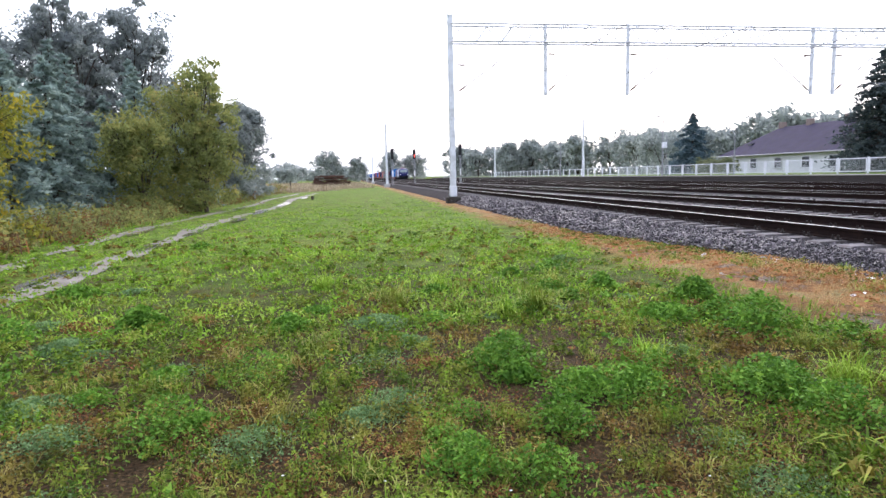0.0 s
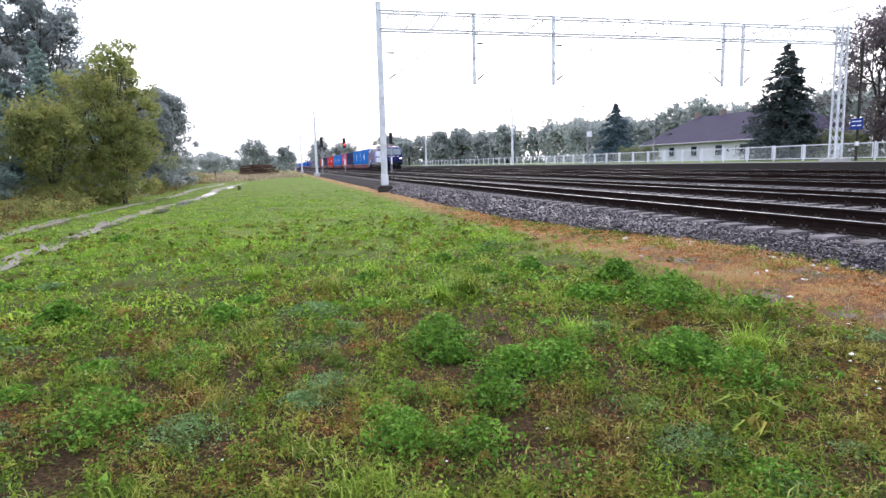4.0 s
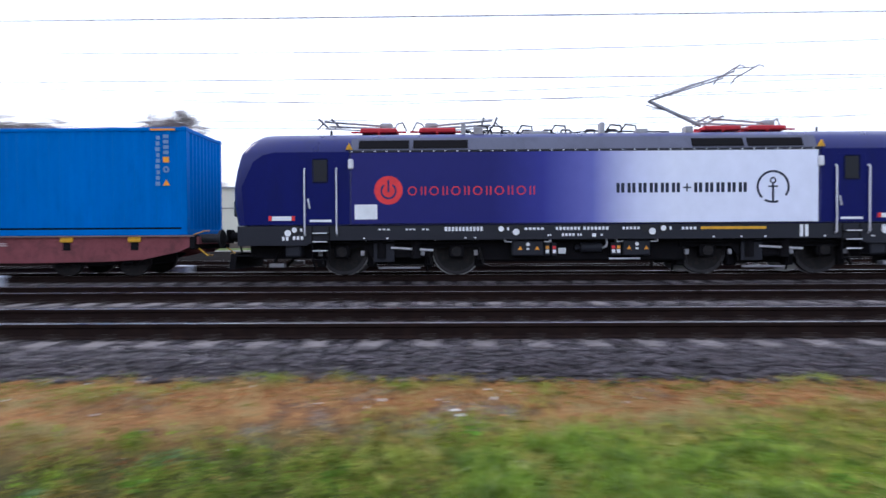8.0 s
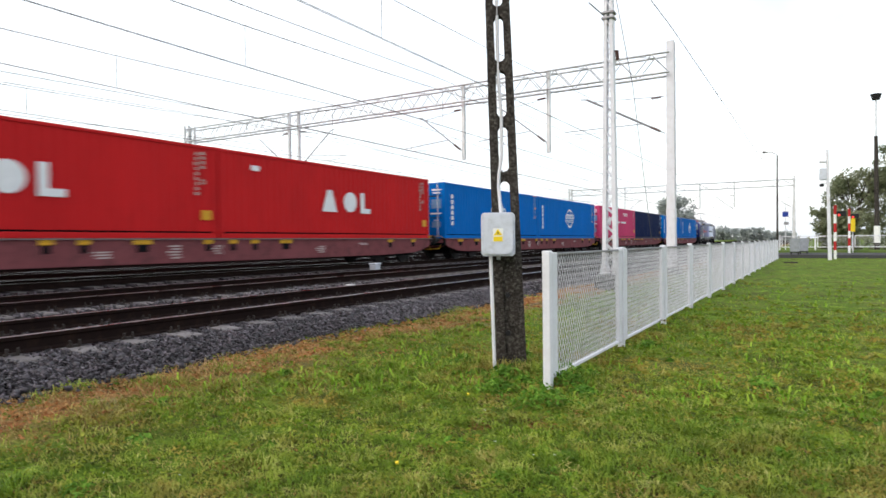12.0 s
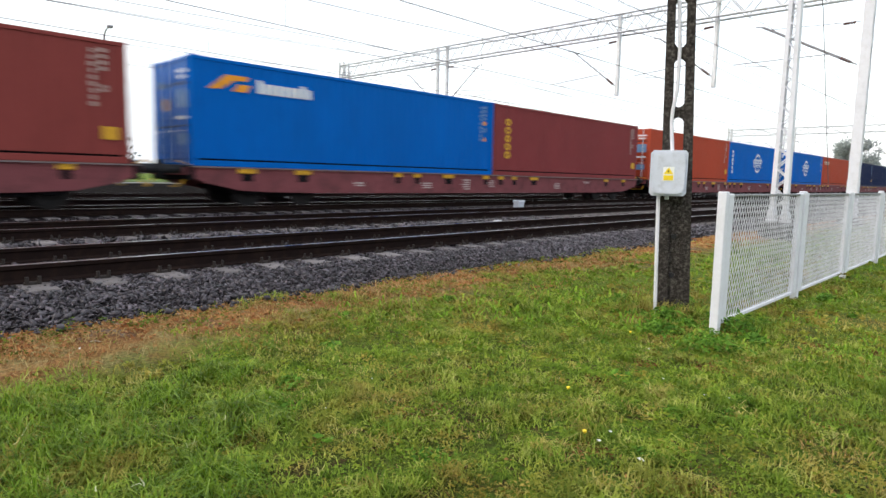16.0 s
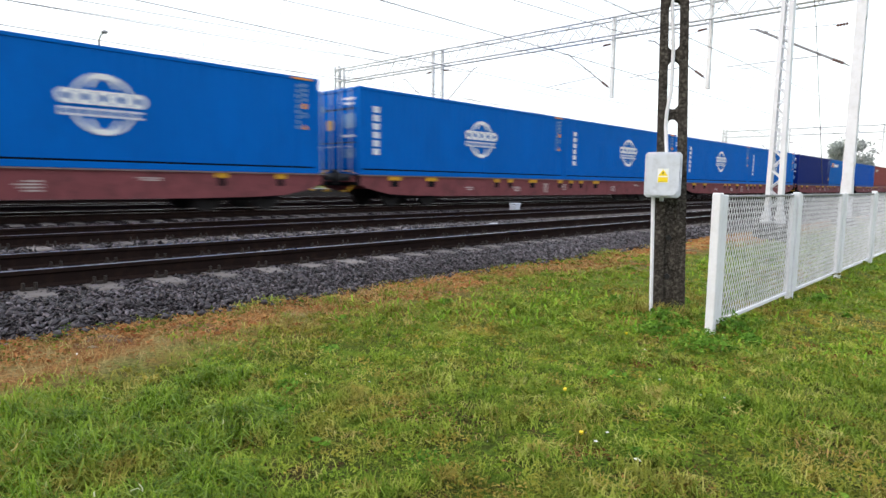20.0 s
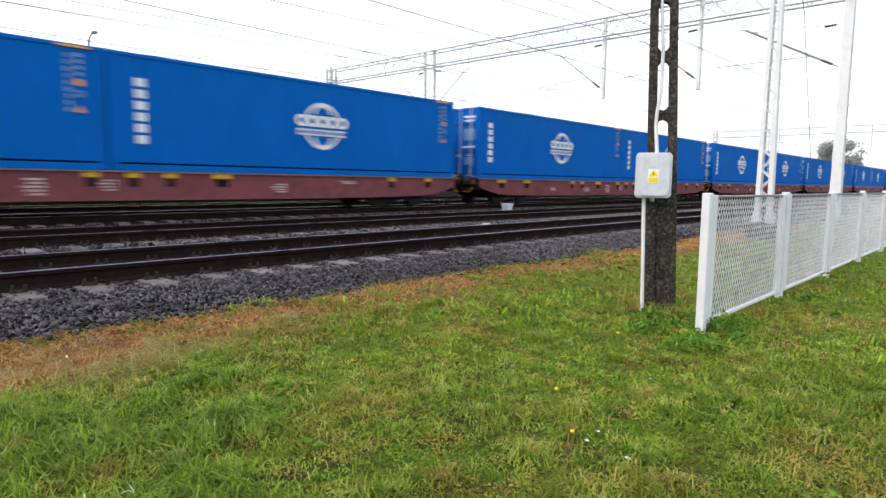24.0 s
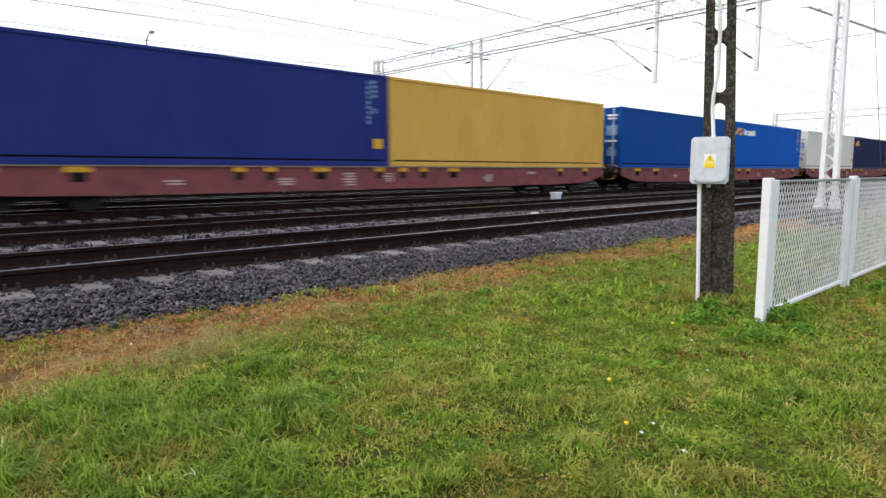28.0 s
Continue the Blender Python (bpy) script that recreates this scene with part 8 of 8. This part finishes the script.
blades(8500, long_patch, 0.095, 0.0034, 1.35, LONG, "long_grass", "patch of long bright curved grass blades")
blades(0, bunches([(1.44, 5.7), (-0.39, 7.63), (2.12, 4.15), (3.08, 3.35), (1.0, 7.2)], 0.06, 170), 0.17, 0.0035, 1.2, MEADOW, "grass_tussock", "pale spiky tussock of long grass")
blades(0, bunches([(1.76, 5.76), (0.4, 6.4), (2.3, 6.9)], 0.06, 300), 0.22, 0.004, 1.0, BLADE, "grass_tussock", "dark green spiky tussock of long grass")


def strip(y0, y1):
    def place(n, g):
        y = y0 + (y1 - y0) * g.uniform(0, 1, n)
        t_ = np.array([toe(v) for v in y])
        x = t_ - np.abs(g.normal(0.3, 0.42, n)) * np.where(y < 2, 0.85, 1.0)
        return np.column_stack([x, y])
    return place


blades(34000, strip(-18, 20), 0.04, 0.0026, 1.8, DRY, "dry_grass", "dry tan grass killed along the ballast")
def fading(n, g):
    """Withered growth thinning out away from the strip."""
    y = g.uniform(-11, 9, n)
    x = np.array([toe(v) for v in y]) - 0.3 - np.abs(g.normal(0.2, 0.7, n))
    ok = patchy(x * 1.5, y * 1.5) + g.normal(0, 0.3, n) > -0.1
    return np.column_stack([x, y])[ok]


blades(17000, fading, 0.045, 0.0026, 1.6, DRY, "dry_grass", "yellowed grass thinning out beside the dry strip")


def tufts_of(place, size):
    def gather(n, g):
        c = place(max(1, n // size), g)
        c = c[patchy(c[:, 0] * 1.9 + 3, c[:, 1] * 1.9) > -0.1]
        return c[g.integers(0, len(c), n)] + g.normal(0, 0.07, (n, 2))
    return gather


blades(8500, tufts_of(strip(-14, 18), 45), 0.06, 0.003, 1.5, BLADE, "strip_grass", "green and yellow tufts in the dry strip")
blades(16000, verge(1.2, 12, (NORTH, SOUTH), 40, 0.09), 0.03, 0.0026, 1.8, DRY, "dry_grass", "withered brown grass among the green")


def weeds(n, place, spread, height, leaf, per, material, name, label, flat=0.55, mound=True):
    """Clumps of small leaves, mounded or spread flat; leaves are larger on plants further from the stand."""
    g = np.random.default_rng(hash_of(name + label))
    xy = place(n, g)
    m_ = len(xy)
    z = np.array([ground_z(a, b) for a, b in xy])
    r = spread * g.uniform(0.5, 1.5, m_)[:, None]
    q = g.normal(0, 0.45, (m_, per, 3)) * r[:, :, None]
    fall = np.exp(-(q[:, :, 0] ** 2 + q[:, :, 1] ** 2) / (r * r)) if mound else 1.0
    q[:, :, 2] = height * g.uniform(0.1, 1.2, (m_, per)) * fall * np.minimum(1.3, r / spread)
    q[:, :, 2] *= np.clip(0.8 + 0.6 * tufty(xy[:, 0], xy[:, 1]), 0.35, 1.8)[:, None]
    q += np.column_stack([xy, z])[:, None, :]
    grow = np.clip(np.hypot(xy[:, 0] - 0.2, xy[:, 1] + 0.3) / 3.0, 1.0, 4.0) ** 0.8
    size = leaf * np.repeat(grow, per)[:, None]
    solo(name, bulk(name, leaf_quads(q.reshape(-1, 3), size, g, flat), 4, material), material, label, "weeds", kind="stuff")


def spots(pts):
    return lambda n, g: np.array(pts, float)


weeds(0, spots([(1.05, 3.83), (1.0, 4.0), (1.56, 3.4), (1.75, 3.5), (1.35, 3.5), (2.42, 3.25), (2.6, 3.35), (1.06, 3.0), (0.47, 2.65), (2.53, 2.81), (2.86, 6.77), (-2.0, 6.0), (-1.33, 4.45), (3.3, 4.6), (2.9, 5.3), (3.6, 6.0), (2.1, 8.0)]), 0.24, 0.27, 0.0135, 1200, WEED, "leafy_weeds", "bushy bright green weed clumps in the verge", 0.4)
weeds(0, spots([(-0.9, 3.5), (-1.0, 3.3), (0.3, 5.1), (-0.6, 5.6), (-2.6, 4.5), (0.8, 2.5), (3.4, 5.2), (-3.4, 8.0)]), 0.22, 0.15, 0.0125, 900, WEED, "leafy_weeds", "low green weed clumps in the verge", 0.45)
weeds(70, verge(2.2, 14, ((-34, 60),), thin=0.0), 0.2, 0.13, 0.011, 420, WEED, "leafy_weeds", "scattered green weed clumps in the verge")
weeds(0, spots([(0.02, 3.38), (0.2, 3.5), (-1.94, 3.86), (-0.56, 3.07), (-2.14, 5.1), (-2.4, 5.4), (0.2, 5.6), (1.74, 2.19), (-1.6, 3.3)]), 0.24, 0.10, 0.008, 1400, HERB, "grey_herbs", "grey-green feathery creeping herbs in the verge", 0.3)
weeds(90, verge(1.3, 10, (NORTH,), thin=-0.1), 0.18, 0.06, 0.009, 320, HERB, "grey_herbs", "scattered grey-green herbs in the verge")
weeds(150, verge(1.3, 9, (NORTH, SOUTH)), 0.09, 0.05, 0.024, 14, WEED, "broad_weeds", "broad-leaved weed rosettes in the grass")
blades(0, bunches([(2.12, 2.26), (2.3, 2.4), (2.75, 2.95)], 0.05, 40), 0.12, 0.009, 1.1, CLOVER, "broad_weeds", "tall weed with long pale leaves in the verge")
weeds(5600, verge(1.7, 6.5, (NORTH,), thin=-0.9, fine=0.05), 0.055, 0.10, 0.0095, 30, COVER, "ground_cover", "dense small-leaved growth of the worn verge", 0.4)
weeds(6800, verge(1.3, 16, (NORTH,), thin=-0.9, fine=-0.2), 0.08, 0.06, 0.0105, 24, COVER, "ground_cover", "low small-leaved yellow-green ground cover", 0.6)
weeds(3400, verge(1.3, 14, (NORTH,), thin=-0.2, fine=0.2), 0.06, 0.13, 0.0105, 24, COVER, "ground_cover", "taller small-leaved sprigs over the cover", 0.35)
weeds(6500, verge(1.3, 14, (SOUTH,), thin=-9, fine=-0.8), 0.085, 0.045, 0.0105, 18, CLOVER, "ground_cover", "low clover among the mown grass", 0.65)


weeds(2200, round_stand, 0.08, 0.05, 0.0105, 18, CLOVER, "ground_cover", "low clover in the trodden grass", 0.6)
weeds(1700, verge(1.8, 5.5, (NORTH,), thin=-0.5, fine=0.1), 0.022, 0.13, 0.0095, 14, MEADOW, "green_sprigs", "upright light green sprigs in the verge", 0.25)
weeds(900, verge(1.8, 5.5, (NORTH,), thin=-0.3), 0.022, 0.12, 0.0095, 14, COVER, "yellow_sprigs", "upright yellow-green sprigs in the verge", 0.25)
weeds(0, spots([(2.6, 2.1), (2.9, 2.4), (3.2, 2.2), (1.6, 2.6), (1.9, 2.5), (0.2, 2.9), (0.75, 3.3), (2.0, 3.9), (-1.6, 3.6), (0.5, 4.3), (2.4, 2.3), (-1.2, 5.2), (3.4, 2.8), (-0.3, 2.6), (1.3, 2.3)]), 0.30, 0.05, 0.0085, 620, MOSS, "brown_cover", "low red-brown leaves on the bare earth", 0.7)
weeds(150, verge(1.8, 8, (NORTH,), thin=-0.3), 0.16, 0.06, 0.008, 150, MOSS, "brown_cover", "scattered red-brown leaves between the green growth", 0.6)
weeds(0, spots([(1.5, -3.2), (2.5, -4.8), (3.4, -3.4), (1.2, -4.6), (2.9, -2.9)]), 0.2, 0.02, 0.0075, 260, MOSS, "brown_cover", "withered brown leaves in the mown grass", 0.7)
weeds(170, verge(1.8, 11, (NORTH,)), 0.12, 0.08, 0.0035, 3, PETAL, "white_flowers", "tiny white flowers scattered in the verge", 0.6)
weeds(60, verge(1.8, 9, (SOUTH,)), 0.12, 0.06, 0.0035, 2, PETAL, "white_flowers", "tiny white flowers in the mown grass", 0.6)
blades(4200, verge(2.0, 6, ((38, 86),), fine=0.0), 0.08, 0.003, 1.3, BLADE, "thin_grass", "thin yellow-green grass at the edge of the dry strip")
weeds(70, verge(1.8, 9, ((95, 185),), thin=-0.1), 0.13, 0.07, 0.013, 110, WEED, "leafy_weeds", "low dark green leafy weeds in the mown grass", 0.45)
weeds(0, spots([(3.0, -6.35), (3.35, -6.4), (2.75, -6.2), (2.55, -6.7), (2.4, -6.35), (2.15, -6.15), (2.85, -5.85), (2.3, -5.6)]), 0.2, 0.13, 0.013, 420, WEED, "leafy_weeds", "dark green weeds round the foot of the pole and fence", 0.4)
blades(0, bunches([(3.02, -6.55), (3.3, -6.5), (3.45, -6.75), (2.9, -6.75), (2.45, -6.6), (2.2, -6.5)], 0.10, 200), 0.12, 0.0032, 1.3, BLADE, "grass_tussock", "uncut grass round the foot of the concrete pole")
weeds(0, spots([(2.62, -5.9), (2.78, -5.75), (2.15, -5.1), (1.55, -6.2), (1.3, -6.6), (1.75, -6.5), (2.5, -4.2), (2.0, -3.2)]), 0.16, 0.012, 0.009, 170, MOSS, "brown_cover", "dead brown leaves and bare earth in the mown grass", 0.8)
weeds(46, strip(-2, 9), 0.16, 0.015, 0.02, 2, PETAL, "paper_scraps", "pale scraps and flakes lying in the dry strip", 0.85)
weeds(1500, strip(-17, 16), 0.12, 0.014, 0.013, 12, RUSSET, "dead_leaves", "dead orange-red leaves lying in the dry strip", 0.75)
weeds(260, verge(1.6, 7, (NORTH, SOUTH), thin=-9), 0.05, 0.03, 0.012, 3, RUSSET, "dead_leaves", "single dead orange leaves in the verge", 0.6)
weeds(800, strip(-12, 14), 0.10, 0.05, 0.0075, 16, COVER, "strip_cover", "sparse leaves in the dry strip", 0.6)
weeds(4200, verge(5.5, 34, (NORTH,), thin=-0.5), 0.28, 0.10, 0.011, 18, MEADOW, "verge_cover", "low leafy growth of the verge further off", 0.5)
weeds(1600, verge(5, 22, (SOUTH,), thin=-0.5), 0.22, 0.08, 0.011, 18, CLOVER, "verge_cover", "low leafy growth near the fence", 0.5)


def flower(x, y):
    z = ground_z(x, y)
    f = thing("dandelion", pose(x, y, z), "small yellow dandelion flower in the grass", "flower", "flowers in the grass")
    part("stalk", Shape().tube((0, 0, -0.02), (0.005, 0, 0.06), 0.0018, 5), WEED, f)
    part("head", Shape().tube((0.005, 0, 0.055), (0.006, 0.003, 0.068), 0.008, 10, 0.012), SIGN_YELLOW, f)


for x, y in ((2.47, -3.76), (2.06, -3.27), (2.9, -5.4), (-0.2, 4.6)):
    flower(x, y)


def brush_line(n, g):
    y = 10 + 75 * g.uniform(0, 1, n) ** 1.5
    return np.column_stack([-8.1 + g.normal(0, 0.7, n) - 0.012 * (y - 12), y])


blades(5000, brush_line, 0.5, 0.012, 1.1, BRUSH, "brown_brush", "tall brown withered brush below the bushes")
weeds(560, brush_line, 0.6, 0.6, 0.018, 90, ACACIA, "green_brush", "low green brush below the bushes")
weeds(230, brush_line, 0.6, 0.7, 0.018, 90, BRUSH, "brown_brush", "withered orange-brown leaves below the bushes")

def dry_field(n, g):
    """Tall withered grass between the mown verge and the far trees."""
    y = 64 + 110 * g.uniform(0, 1, n) ** 1.3
    x = g.uniform(-26, 3.6, n) - 0.02 * (y - 64)
    ok = y > 62 + 2.6 * (x + 6) * (x > -6) + 4 * patchy(x * 0.3, y * 0.1)
    return np.column_stack([x, y])[ok]


blades(26000, dry_field, 0.5, 0.03, 1.0, FIELD, "dry_field_grass", "tall withered brown grass of the field beyond the verge")
solo("field_post", Shape().tube((-8.3, 87.7, -0.6), (-8.3, 87.7, 0.75), 0.09, 8), BARK, "thin grey wooden post in the withered field", "post")

lit = [(3.3, 2.6, 0.05), (3.5, 2.95, 0.04), (3.75, 3.3, 0.05), (2.9, 2.7, 0.035), (3.05, 2.45, 0.03), (4.2, 3.6, 0.05), (3.9, 2.5, 0.06), (1.5, 2.35, 0.025), (0.1, 2.6, 0.025), (4.42, 4.39, 0.10), (3.61, 3.04, 0.09), (4.05, 2.85, 0.07), (2.02, -3.45, 0.04), (1.75, -3.25, 0.07), (-0.36, 2.74, 0.03), (0.62, 2.4, 0.025), (1.19, 2.58, 0.03), (5.2, 3.1, 0.06), (4.9, 2.2, 0.05), (3.2, 2.5, 0.05), (2.67, -3.97, 0.03), (1.78, -4.48, 0.05), (1.9, -4.42, 0.03), (2.21, -4.51, 0.035), (2.62, -5.15, 0.03), (2.0, -3.3, 0.05), (2.1, -3.36, 0.03), (5.5, 5.2, 0.07)]
for x, y, s_ in lit:
    s_ *= 0.6
    g = np.random.default_rng(int(abs(x * 100 + y * 37)))
    sh = Shape()
    sh.v = [tuple(p) for p in ICO_V * g.uniform(0.6, 1.3, (7, 3)) * (s_ * 0.6, s_ * 0.5, s_ * 0.3) + (x, y, ground_z(x, y) + s_ * 0.2 + 0.02)]
    for f in ICO_F:
        sh.face(*map(int, f))
    solo("litter", sh, PETAL, "small crumpled scrap of white litter in the grass", "litter", "scraps in the grass")

motions()
